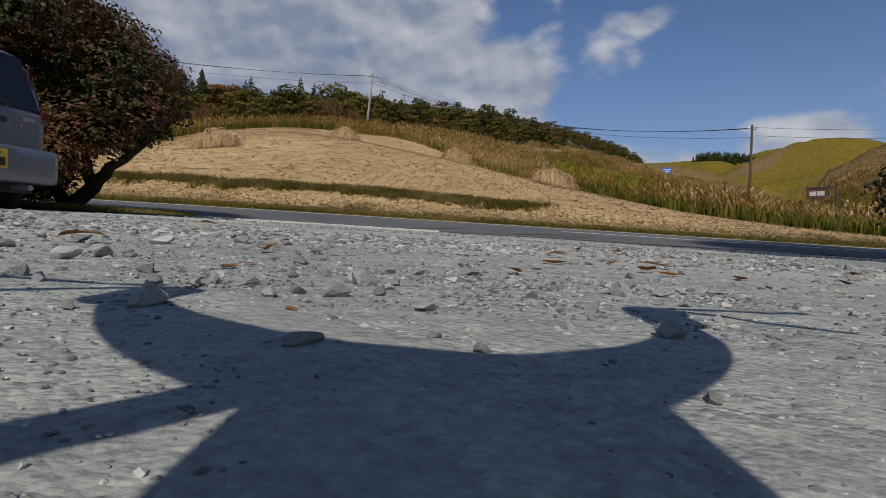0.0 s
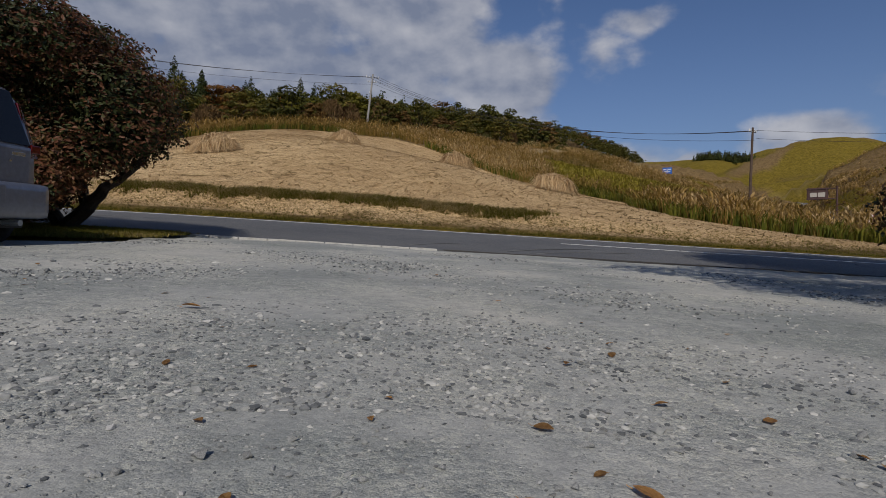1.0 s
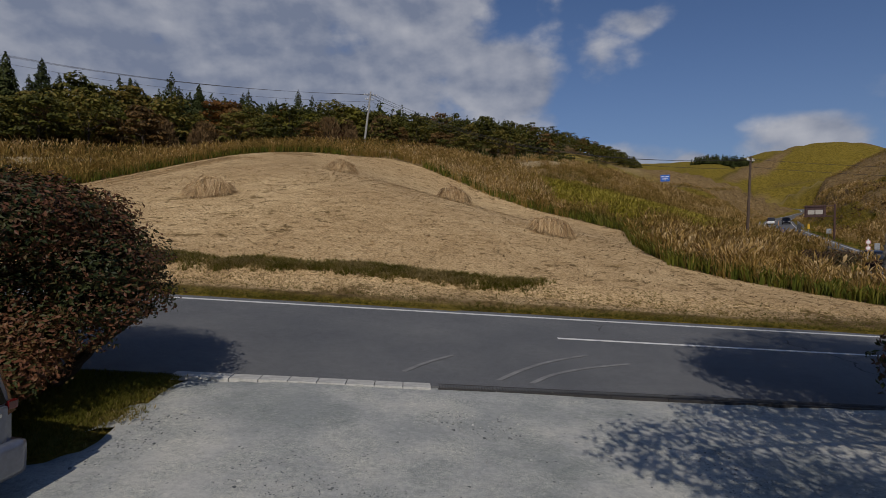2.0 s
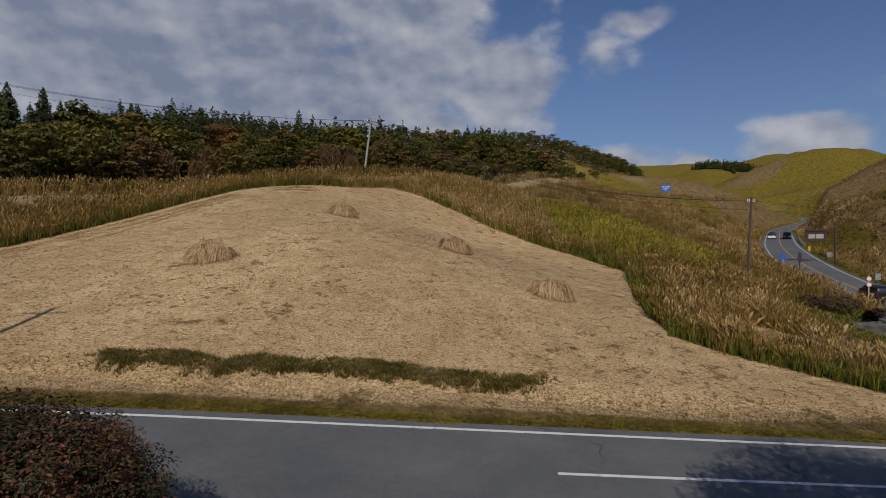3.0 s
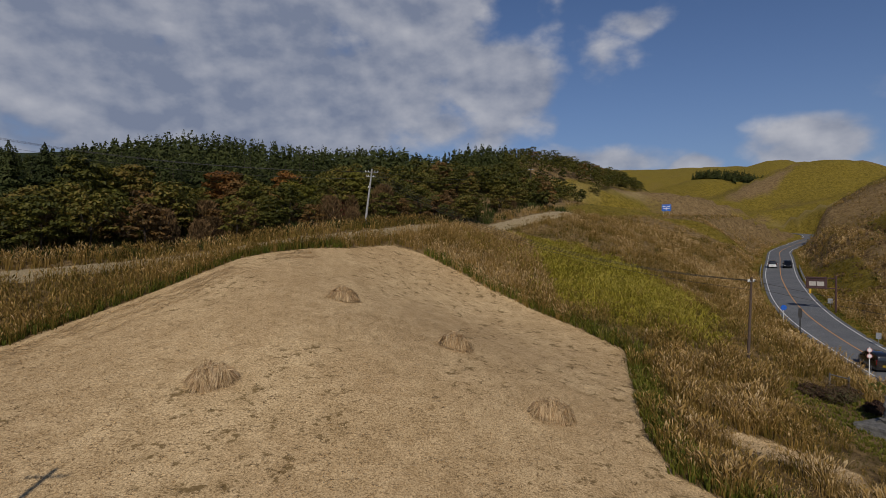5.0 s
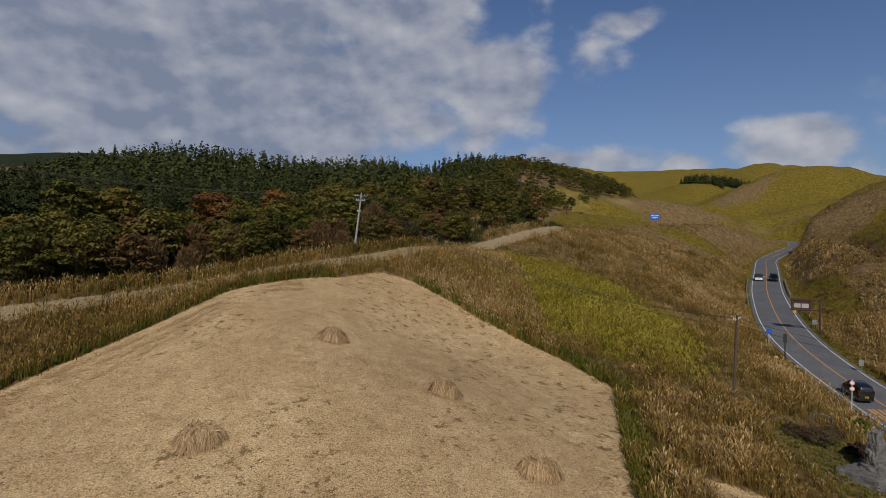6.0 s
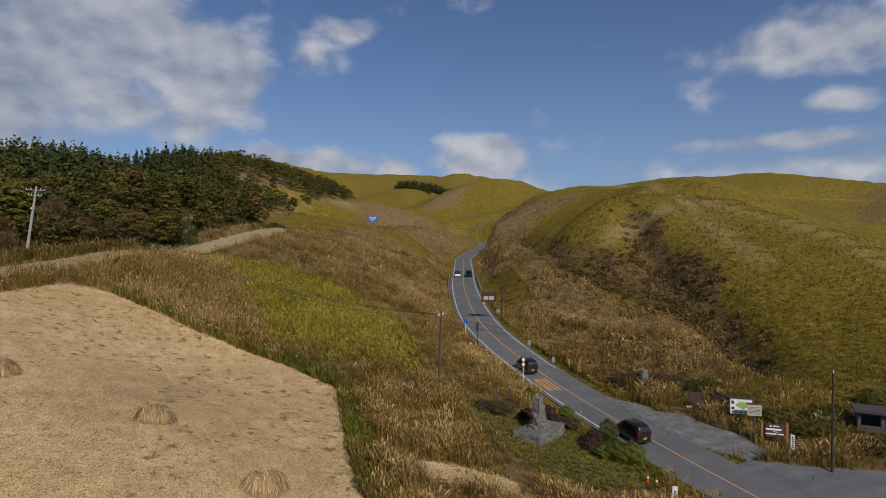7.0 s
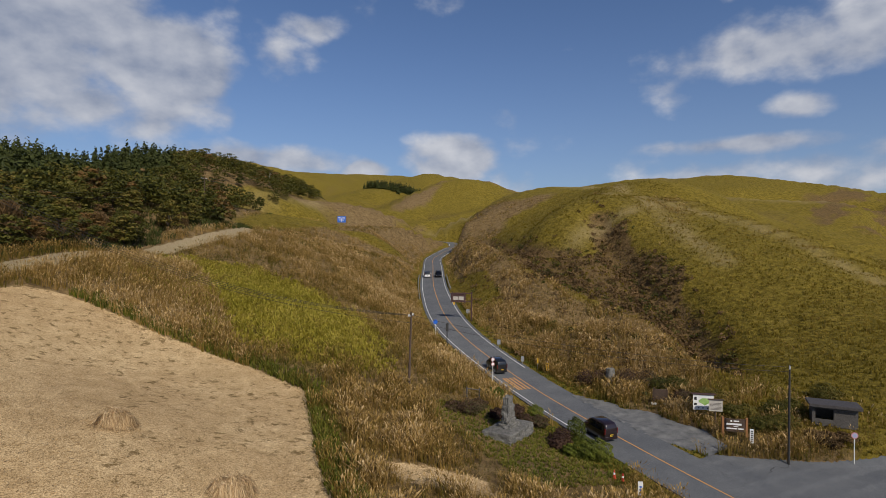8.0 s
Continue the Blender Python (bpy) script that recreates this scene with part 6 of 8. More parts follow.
def pane(pts, thick=0.012):
    """A slightly thick panel through four corner points."""
    bm = bmesh.new()
    v = [bm.verts.new(p) for p in pts]
    f = bm.faces.new(v)
    out = bmesh.ops.extrude_face_region(bm, geom=[f])
    n = f.normal.copy() if f.normal.length else (Vector(pts[1]) - Vector(pts[0])).cross(Vector(pts[2]) - Vector(pts[0])).normalized()
    for g in out["geom"]:
        if isinstance(g, bmesh.types.BMVert):
            g.co += n * thick
    bmesh.ops.recalc_face_normals(bm, faces=bm.faces)
    return bm


def make_car(name, m, paint, label, L=4.4, W=1.7, H=1.75, hood=0.9, van=True, plate=PLATE_WHITE, group="cars on the hill road"):
    """A car that looks along +y, standing on z = 0 at its middle."""
    car = thing(name, m, label, "car", group)
    h, w = L / 2, W / 2
    belt = H * 0.55
    if van:
        st = [(-h, w * 0.86, 0.32, belt, belt + 0.1, w * 0.8), (-h + 0.06, w * 0.95, 0.25, belt, H * 0.86, w * 0.80), (-h + 0.28, w, 0.22, belt, H * 0.98, w * 0.80), (-h + 1.2, w, 0.2, belt, H, w * 0.8),
              (h - hood - 0.9, w, 0.2, belt, H * 0.985, w * 0.78), (h - hood - 0.45, w, 0.2, belt, H * 0.86, w * 0.77), (h - hood, w, 0.2, belt, belt + 0.16, w * 0.8), (h - 0.15, w * 0.93, 0.22, belt * 0.82, belt * 0.86, w * 0.75), (h, w * 0.8, 0.3, belt * 0.6, belt * 0.66, w * 0.65)]
    else:
        st = [(-h, w * 0.85, 0.32, belt * 0.9, belt * 0.95, w * 0.75), (-h + 0.12, w * 0.95, 0.25, belt, belt + 0.08, w * 0.8), (-h + 0.75, w, 0.22, belt, belt + 0.14, w * 0.8), (-h + 1.3, w, 0.2, belt, H * 0.97, w * 0.76), (-h + 1.9, w, 0.2, belt, H, w * 0.76),
              (h - hood - 0.9, w, 0.2, belt, H * 0.95, w * 0.75), (h - hood - 0.2, w, 0.2, belt, belt + 0.2, w * 0.78), (h - 0.15, w * 0.93, 0.22, belt * 0.8, belt * 0.84, w * 0.75), (h, w * 0.8, 0.3, belt * 0.6, belt * 0.66, w * 0.65)]
    smooth_part(part("body", loft(st), paint, car))
    zt, zb = H * 0.90, belt + 0.06
    yb = -h + 0.02 if van else -h + 0.78
    part("rear_window", pane([(-w * 0.72, yb - 0.01, zb), (w * 0.72, yb - 0.01, zb), (w * 0.64, yb + (0.17 if van else 0.46), zt), (-w * 0.64, yb + (0.17 if van else 0.46), zt)]), GLASS, car, "dark rear window")
    for s in (-1, 1):
        y0, y1 = (-h + 0.35, h - hood - 0.75) if van else (-h + 1.2, h - hood - 0.8)
        mid = (y0 + y1) / 2
        for a, b in ((y0, mid - 0.05), (mid + 0.05, y1)):
            part("side_window", pane([(s * w * 0.985, a, zb), (s * w * 0.985, b + 0.12, zb), (s * w * 0.875, b, zt), (s * w * 0.875, a + 0.08, zt)][::s]), GLASS, car, "dark side window")
        part("tail_lamp", boxes((s * w * 0.9 - 0.06, s * w * 0.9 + 0.04, -h - 0.005, -h + 0.14, belt - 0.18, belt + (0.32 if van else 0.02)), bevel=0.02), RED_LENS, car, "red tail lamp")
        part("headlight", boxes((s * w * 0.62 - 0.16, s * w * 0.62 + 0.14, h - 0.22, h - 0.03, belt * 0.68, belt * 0.82), bevel=0.03), CLEAR_LENS, car, "clear headlight")
        part("mirror", boxes((s * (w + 0.1) - 0.1, s * (w + 0.1) + 0.1, h - hood - 0.45, h - hood - 0.33, belt + 0.03, belt + 0.2), bevel=0.03), paint, car)
        for y in (-h + 0.72, h - 0.75):
            wheel(car, s * (w - 0.11), y, 0.31, 0.2)
    part("windscreen", pane([(w * 0.74, h - hood - 0.06, belt + 0.2), (-w * 0.74, h - hood - 0.06, belt + 0.2), (-w * 0.66, h - hood - 0.62, zt + 0.02), (w * 0.66, h - hood - 0.62, zt + 0.02)]), GLASS, car, "dark windscreen")
    part("bumper", boxes((-w * 0.9, w * 0.9, -h - 0.06, -h + 0.12, 0.3, 0.56), bevel=0.04), paint, car)
    pl = part("number_plate", boxes((-0.165, 0.165, -h - 0.075, -h - 0.058, 0.60, 0.765), bevel=0.004), plate, car, "number plate with dark bars")
    part("plate_bar", boxes((-0.12, 0.12, -h - 0.081, -h - 0.076, 0.64, 0.70), bevel=0), INK, pl)
    return car


def on_main(s, off, lift=0.02):
    """A pose on the main road at row s of its line, off metres to the right."""
    p, q = MAIN_ROAD[s], MAIN_ROAD[min(s + 2, len(MAIN_ROAD) - 1)]
    d = np.array([q[0] - p[0], q[1] - p[1]])
    run = np.hypot(*d)
    turn = math.degrees(math.atan2(-d[0], d[1]))
    x, y = p[0] + d[1] / run * off, p[1] - d[0] / run * off
    return pose(x, y, p[2] + lift, math.degrees(math.atan2(q[2] - p[2], run)), 0, turn)


def main_row(y):
    return int(np.argmin(np.abs(MAIN_ROAD[:230, 1] - y)))


make_car("minivan", on_main(main_row(34.0), -1.55), CAR_MAROON, "dark maroon minivan driving up the hill road", 3.4, 1.48, 1.76, 0.55, plate=PLATE_YELLOW)
make_car("minivan", on_main(main_row(55.5), -1.5), CAR_BLACK, "black minivan on the hill road beside the white sign pole", 3.4, 1.48, 1.76, 0.55, plate=PLATE_YELLOW)
make_car("car", on_main(main_row(137), -1.5), CAR_MAROON, "dark car climbing the hill road", 4.2, 1.7, 1.6, 0.9)
make_car("car", on_main(main_row(167), -1.5), CAR_BLACK, "dark car climbing the hill road near the bend", 4.2, 1.7, 1.65, 0.9)
make_car("car", on_main(main_row(186), 1.5) @ pose(0, 0, 0, 0, 0, 180), CAR_BLACK, "black car coming down the hill road", 4.3, 1.7, 1.6, 0.9)
make_car("car", on_main(main_row(194), -1.5), CAR_WHITE, "white saloon car at the bend of the hill road", 4.4, 1.7, 1.45, 1.0, van=False)
make_car("car", on_main(main_row(212), 1.5) @ pose(0, 0, 0, 0, 0, 180), CAR_BLACK, "black car on the far bend", 4.3, 1.7, 1.6, 0.9)
make_car("car", on_main(len(MAIN_ROAD) - 14, -1.5), CAR_WHITE, "white car on the far stretch of the hill road", 4.4, 1.7, 1.6, 0.9)


def parked_wagon():
    """Small silver wagon, its tail towards the car park."""
    yaw = 82.0
    a = radians(yaw)
    # rear right corner at this point
    corner = Vector((-3.82, 5.40, 0))
    right, ahead = Vector((math.cos(a), math.sin(a), 0)), Vector((-math.sin(a), math.cos(a), 0))
    L, W, H = 3.4, 1.475, 1.56
    c = corner - right * (W / 2) + ahead * (L / 2)
    m = pose(c.x, c.y, float(lot_z(np.array(c.x), np.array(c.y))) - 0.05, 3.1, -1.1, yaw)
    car = thing("small_wagon", m, "parked silver small wagon with dark glass and a yellow plate", "car")
    h, w, belt = L / 2, W / 2, 0.90
    st = [(-h + 0.03, w * 0.90, 0.36, belt - 0.06, belt + 0.06, w * 0.84), (-h + 0.075, w * 0.965, 0.30, belt, H * 0.74, w * 0.82), (-h + 0.15, w * 0.985, 0.27, belt, H * 0.87, w * 0.81), (-h + 0.25, w, 0.25, belt, H * 0.945, w * 0.80), (-h + 0.42, w, 0.24, belt, H * 0.985, w * 0.79), (-h + 1.1, w, 0.22, belt, H, w * 0.79),
          (h - 1.55, w, 0.22, belt, H * 0.985, w * 0.78), (h - 1.1, w, 0.22, belt, H * 0.88, w * 0.77), (h - 0.62, w, 0.22, belt, belt + 0.1, w * 0.8), (h - 0.12, w * 0.93, 0.24, 0.72, 0.76, w * 0.75), (h, w * 0.8, 0.3, 0.5, 0.56, w * 0.65)]
    body = smooth_part(part("body", loft(st, 8), CAR_SILVER, car))
    glass = part("rear_window", pane([(-w * 0.80, -h + 0.010, 0.95), (w * 0.80, -h + 0.010, 0.95), (w * 0.68, -h + 0.150, 1.43), (-w * 0.68, -h + 0.150, 1.43)], 0.01), GLASS, car, "dark rear window")
    part("wiper", rods(((0.25, -h + 0.01, 0.93), (0.25, -h - 0.02, 0.96), 0.016), ((0.25, -h - 0.02, 0.96), (-0.12, -h - 0.005, 1.03), 0.010)), DARK_PLASTIC, glass, "black rear wiper")
    gate = part("tailgate", boxes((-w * 0.80, w * 0.80, -h - 0.012, -h + 0.08, 0.56, 0.93), bevel=0.03), CAR_SILVER, car)
    part("gate_handle", boxes((-0.22, 0.22, -h - 0.032, -h - 0.008, 0.79, 0.84), bevel=0.01), DARK_PLASTIC, gate, "black tailgate handle")
    part("emblem", boxes((-0.05, 0.05, -h - 0.026, -h - 0.010, 0.86, 0.92), bevel=0.01), CHROME, gate, "plain chrome emblem")
    part("model_bar", boxes((w * 0.52, w * 0.70, -h - 0.018, -h - 0.010, 0.84, 0.875), bevel=0.002), CHROME, gate, "chrome bar of unread lettering")
    part("lock", disc((w * 0.50, -h - 0.02, 0.79), (w * 0.50, -h - 0.008, 0.79), 0.014, 14), CHROME, gate)
    for s in (-1, 1):
        lamp = part("tail_lamp", pane([(s * w * 0.815, -h + 0.0, 0.84), (s * w * 0.985, -h + 0.055, 0.84), (s * w * 0.90, -h + 0.20, 1.34), (s * w * 0.76, -h + 0.125, 1.34)][::s], 0.028), RED_LENS, car, "tall red tail lamp")
        part("lamp_lens", boxes((s * w * 0.88 - 0.05, s * w * 0.88 + 0.05, -h + 0.0, -h + 0.05, 0.88, 0.96), bevel=0.01), RED_LENS, lamp)
        for a0, b0 in ((-h + 0.35, -0.15), (-0.05, h - 1.15)):
            part("side_window", pane([(s * w * 0.99, a0, 0.97), (s * w * 0.99, b0 + 0.08, 0.97), (s * w * 0.865, b0, 1.42), (s * w * 0.865, a0 + 0.08, 1.42)][::s], 0.008), GLASS, car, "dark side window")
        part("mirror", boxes((s * (w + 0.09) - 0.09, s * (w + 0.09) + 0.09, h - 1.05, h - 0.94, 0.95, 1.1), bevel=0.03), CAR_SILVER, car)
        part("headlight", boxes((s * w * 0.62 - 0.14, s * w * 0.62 + 0.12, h - 0.2, h - 0.02, 0.55, 0.72), bevel=0.03), CLEAR_LENS, car, "clear headlight")
        for y in (-h + 0.52, h - 0.6):
            wheel(car, s * (w - 0.09), y, 0.28, 0.155)
    part("windscreen", pane([(w * 0.76, h - 0.66, belt + 0.1), (-w * 0.76, h - 0.66, belt + 0.1), (-w * 0.68, h - 1.22, 1.46), (w * 0.68, h - 1.22, 1.46)]), GLASS, car, "dark windscreen")
    bump_ob = smooth_part(part("bumper", boxes((-w * 0.99, w * 0.99, -h - 0.09, -h + 0.25, 0.27, 0.60), bevel=0.07), CAR_SILVER, car))
    part("plate_recess", boxes((-0.26, 0.26, -h - 0.094, -h - 0.05, 0.36, 0.57), bevel=0.01), CAR_SILVER, bump_ob)
    pl = part("number_plate", boxes((-0.165, 0.165, -h - 0.108, -h - 0.095, 0.385, 0.55), bevel=0.004), PLATE_YELLOW, car, "yellow number plate with dark bars")
    part("plate_bar", boxes((-0.13, 0.135, -h - 0.113, -h - 0.108, 0.405, 0.475), bevel=0), INK, pl)
    part("plate_bar", boxes((-0.08, 0.09, -h - 0.113, -h - 0.108, 0.50, 0.53), bevel=0), INK, pl)
    part("exhaust", rods(((0.42, -h - 0.08, 0.235), (0.42, -h + 0.4, 0.235), 0.028)), STEEL, car, "steel exhaust pipe")
    part("underside", boxes((-w * 0.85, w * 0.85, -h + 0.1, h - 0.2, 0.18, 0.30), bevel=0.02), DARK_PLASTIC, car, "black underside")


parked_wagon()


# ---- the drone's own frame, standing where it took off ----
def parked_drone():
    d = thing("quadcopter", pose(0.0, 0.0, 0.02), "small dark quadcopter standing on the gravel at the take-off point", "drone")
    part("body", boxes((-0.058, 0.045, -0.23, -0.032, 0.105, 0.155), bevel=0.016), DARK_PLASTIC, d)
    for x, y in ((-0.03, -0.07), (0.025, -0.07), (-0.03, -0.2), (0.025, -0.2)):
        part("leg", rods(((x, y, 0.12), (x * 1.1, y, -0.025), 0.008, 0.006)), DARK_PLASTIC, d)
    arms = [(1, [(0.0, -0.047, 0.027), (0.078, 0.012, 0.017), (0.113, 0.112, 0.011)]), (-1, [(-0.004, -0.047, 0.028), (-0.098, 0.0, 0.02), (-0.168, 0.095, 0.011)]),
            (1, [(0.035, -0.12, 0.010), (0.07, -0.16, 0.009), (0.13, -0.22, 0.009)]), (-1, [(-0.04, -0.03, 0.011), (-0.09, -0.09, 0.010), (-0.15, -0.17, 0.009)])]
    for s, line in arms:
        # a smooth bow through the three places
        a, b, c = np.array(line)
        k = np.linspace(0, 1, 11)[:, None]
        bow = (1 - k) ** 2 * a + 2 * k * (1 - k) * (2 * b - (a + c) / 2) + k ** 2 * c
        bow = [((x, y, 0.14), r) for x, y, r in bow.tolist()]
        arm = part("arm", rods(*[(p, q, r, w) for (p, r), (q, w) in zip(bow[:-1], bow[1:])]), DARK_PLASTIC, d)
        part("motor", disc((c[0], c[1], 0.127), (c[0], c[1], 0.172), 0.017, 18, 0.003), DARK_PLASTIC, arm)
        for fold in (4, -34):
            bm = boxes((0.0, 0.115, -0.0035, 0.0035, 0.174, 0.177), bevel=0.001)
            bmesh.ops.transform(bm, matrix=pose(c[0], c[1], 0, 0, 0, fold if s > 0 else 180 - fold), verts=bm.verts)
            part("propeller", bm, DARK_PLASTIC, arm)


parked_drone()


# ---- drain along the car park ----
def build_drain():
    lid = boxes((-0.235, 0.235, -0.16, 0.16, -0.06, 0.02), bevel=0.012)
    bm_box(lid, -0.06, 0.06, -0.165, -0.15, 0.005, 0.023, 0.003)
    me = bpy.data.meshes.new("drain_lid")
    lid.to_mesh(me)
    lid.free()
    me.materials.append(CONCRETE)
    drain = thing("drain_cover", pose(-4.4, near_edge(-4.4) - 0.05, side_z(np.array(-4.4), 0.0)), "pale concrete drain lids along the edge of the car park", "drain")
    r = random.Random(4)
    for i in range(9):
        x = -4.15 + i * 0.48
        ob = new("lid", me)
        ob.parent = drain
        ob.matrix_local = drain.matrix_world.inverted() @ pose(x, near_edge(x) - 0.05, float(side_z(np.array(x), 0.0)) + 0.004 * r.random(), 0, 3.4, 2.9 + r.uniform(-0.6, 0.6))
    grate = thing("drain_grating", pose(0.05, near_edge(0.05), side_z(np.array(0.05), 0.0)), "dark rusty iron drain grating along the car park", "drain")
    bm = boxes((0, 0.99, -0.15, -0.12, -0.05, 0.012), (0, 0.99, 0.12, 0.15, -0.05, 0.012), bevel=0.004)
    for k in range(20):
        bm_box(bm, 0.02 + k * 0.049, 0.034 + k * 0.049, -0.12, 0.12, -0.04, 0.010)
    gm = bpy.data.meshes.new("grating")
    bm.to_mesh(gm)
    bm.free()
    gm.materials.append(DARK_STEEL)
    for i in range(9):
        x = 0.05 + i * 1.0
        ob = new("grating_panel", gm)
        ob.parent = grate
        ob.matrix_local = grate.matrix_world.inverted() @ pose(x, near_edge(x) - 0.02, float(side_z(np.array(x), 0.0)) + 0.006, 0, 3.3, 2.86)


build_drain()


# ---- haystacks ----
def haystack(name, x, y, r, tall, seed, label):
    """A loose heap of a few sheaves: long straws that droop from each sheaf's head to the ground."""
    q = np.random.default_rng(seed)
    ob = thing(name, pose(x, y, height_at(x, y)), label, "haystack", "haystacks on the mown field")
    sheaves = [(0, 0, tall * 0.95, r * 0.8), (0.35 * r, 0.1, tall * 0.85, r * 0.9), (-0.45 * r, 0, tall * 0.7, r * 0.9)] + [(r * q.uniform(0.4, 0.8) * math.cos(a + seed), r * q.uniform(0.3, 0.6) * math.sin(a + seed), tall * q.uniform(0.5, 0.8), r * q.uniform(0.45, 0.7)) for a in (0.0, 1.1, 2.3, 3.2, 4.3, 5.4)]
    cos, tones = [], []
    for sx, sy, top, reach in sheaves:
        n = 520
        turn = q.uniform(0, 2 * np.pi, n)
        out = np.stack([np.cos(turn), np.sin(turn), 0 * turn], -1)
        far = reach * q.uniform(0.2, 1.35, n)
        head = np.stack([sx + q.normal(0, 0.09 * r, n), sy + q.normal(0, 0.09 * r, n), top * q.uniform(0.6, 1.12, n)], -1)
        mid = head + out * (far * 0.5)[:, None]
        mid[:, 2] = head[:, 2] * q.uniform(0.35, 1.1, n)
        end = head + out * far[:, None]
        end[:, 2] = head[:, 2] * np.clip(1 - (far / (reach * 1.3)) ** 1.0, 0, 1) * q.uniform(0.3, 1.0, n)
        side = np.stack([-np.sin(turn), np.cos(turn), q.normal(0, 0.5, n)], -1) * q.uniform(0.008, 0.02, n)[:, None]
        cos.append(np.stack([head - side, head + side, mid + side, mid - side, end], 1))
        tones.append(np.clip(q.normal(0.52, 0.12) + q.normal(0, 0.27, n), 0, 1))
    co, tone = np.concatenate(cos), np.concatenate(tones)
    co[..., 2] += height(x + co[..., 0], y + co[..., 1]) - height_at(x, y) - 0.03
    a = np.arange(len(co))[:, None] * 5
    tri = np.concatenate([a + [0, 1, 2], a + [0, 2, 3], a + [3, 2, 4]])
    mesh_object("straw", co.reshape(-1, 3), tri, HAY, extra={"tone": np.repeat(tone, 5)}).parent = ob


haystack("haystack", -12.25, 29.6, 1.05, 0.95, 1, "loose heap of brown straw on the mown field")
haystack("haystack", -7.75, 43.8, 1.0, 1.0, 2, "loose heap of brown straw high on the mown field")
haystack("haystack", 0.95, 37.9, 0.95, 1.0, 3, "pointed heap of brown straw on the mown field")
haystack("haystack", 6.05, 30.3, 1.0, 0.95, 4, "pointed heap of pale straw near the field's edge")


# ---- poles and wires ----
def utility_pole(name, x, y, top, lean, material, label, arms, r=0.15):
    z = height_at(x, y)
    p = thing(name, pose(x, y, z), label, "utility pole")
    h = top - z
    t = (lean[0], lean[1], h)
    part("pole", rods(((0, 0, -0.5), t, r, r * 0.62), seg=14), material, p)
    for k, half, turn in arms:
        c = Vector(t) * k
        d = Vector((math.cos(turn), math.sin(turn), 0)) * half
        arm = part("crossarm", rods((c - d, c + d, 0.05), seg=6), STEEL, p, "grey steel crossarm")
        for s in (-1, -0.55, 0.55, 1):
            q = c + d * s
            part("insulator", rods((q, q + Vector((0, 0, 0.13)), 0.05, 0.03), (q + Vector((0, 0, 0.13)), q + Vector((0, 0, 0.22)), 0.045, 0.02), seg=8), WHITE_PAINT, arm)
    return Vector((x, y, z)) + Vector(t)


def wire(name, a, b, sag, r=0.016, label="thin black overhead wire"):
    c = bpy.data.curves.new(name, "CURVE")
    c.dimensions, c.bevel_depth, c.bevel_resolution = "3D", r, 1
    s = c.splines.new("POLY")
    s.points.add(24)
    for i, p in enumerate(s.points):
        k = i / 24
        q = Vector(a).lerp(Vector(b), k)
        p.co = (q.x, q.y, q.z - sag * 4 * k * (1 - k), 1)
    c.materials.append(DARK_STEEL)
    tagged(new(name, c), label, "wire", "overhead wires")


top_l = utility_pole("utility_pole", -10.2, 73.0, 22.5, (0.95, 0, 0), CONC_POLE, "pale concrete utility pole with two crossarms beside the track", [(0.94, 0.8, 0.35), (0.86, 0.55, 0.35), (0.66, 0.35, 1.2)], 0.16)
top_r = utility_pole("utility_pole", 25.3, 45.9, 10.0, (0.25, 0, 0), WOOD_POLE, "brown utility pole standing in the pampas grass", [(0.95, 0.45, 0.5)], 0.13)
top_n = utility_pole("roadside_pole", 47.9, 22.6, 6.7, (0.02, 0, 0), DARK_STEEL, "slim dark pole at the road junction", [(0.97, 0.3, 0.5)], 0.11)
top_w = utility_pole("utility_pole", -62.0, 66.0, 27.0, (0.2, 0, 0), CONC_POLE, "pale concrete utility pole in the wood", [(0.95, 0.8, 1.2)], 0.16)
top_a = utility_pole("utility_pole", 23.7, 150.0, 33.4, (0.1, 0, 0), WOOD_POLE, "brown utility pole at the edge of the wood", [(0.95, 0.9, 0.4)], 0.17)
top_b = utility_pole("utility_pole", 66.5, 250.0, 47.9, (0.1, 0, 0), CONC_POLE, "far pale utility pole on the ridge", [(0.93, 1.2, 0.4), (0.8, 0.9, 0.4)], 0.2)
utility_pole("utility_pole", -16.7, 9.0, 14.6, (0.02, 0, 0), CONC_POLE, "tall concrete utility pole beside the side road", [(0.96, 0.8, 0.1)], 0.17)
for dx, dz in ((-0.7, -0.35), (0.0, -0.35), (0.7, -0.35), (0.2, -1.3)):
    o = Vector((dx, 0.2 * dx, dz))
    wire("overhead_wire", top_l + o, top_r + Vector((dx * 0.6, 0, dz * 0.8)), 2.6 if dz > -1 else 2.2)
    wire("overhead_wire", top_w + o, top_l + o, 1.4)
for dx, dz in ((-0.3, -0.2), (0.3, -0.9)):
    wire("overhead_wire", top_r + Vector((dx, 0, dz)), top_n + Vector((dx * 0.5, 0, dz * 0.6)), 0.8, 0.014)
    wire("overhead_wire", top_l + Vector((dx, 0, dz)), top_a + Vector((dx, 0, dz)), 2.0)
    wire("overhead_wire", top_a + Vector((dx, 0, dz)), top_b + Vector((dx, 0, dz)), 2.0, 0.03)


# ---- signs and boards ----
def standing(name, x, y, turn, label, category="sign"):
    return thing(name, pose(x, y, height_at(x, y), 0, 0, turn), label, category)


def text_bars(parent, rows, material, y, name="text_bar"):
    """Rows of plain bars in place of lettering: (x0, x1, z0, z1)."""
    for x0, x1, z0, z1 in rows:
        part(name, boxes((x0, x1, y - 0.004, y, z0, z1), bevel=0), material, parent)


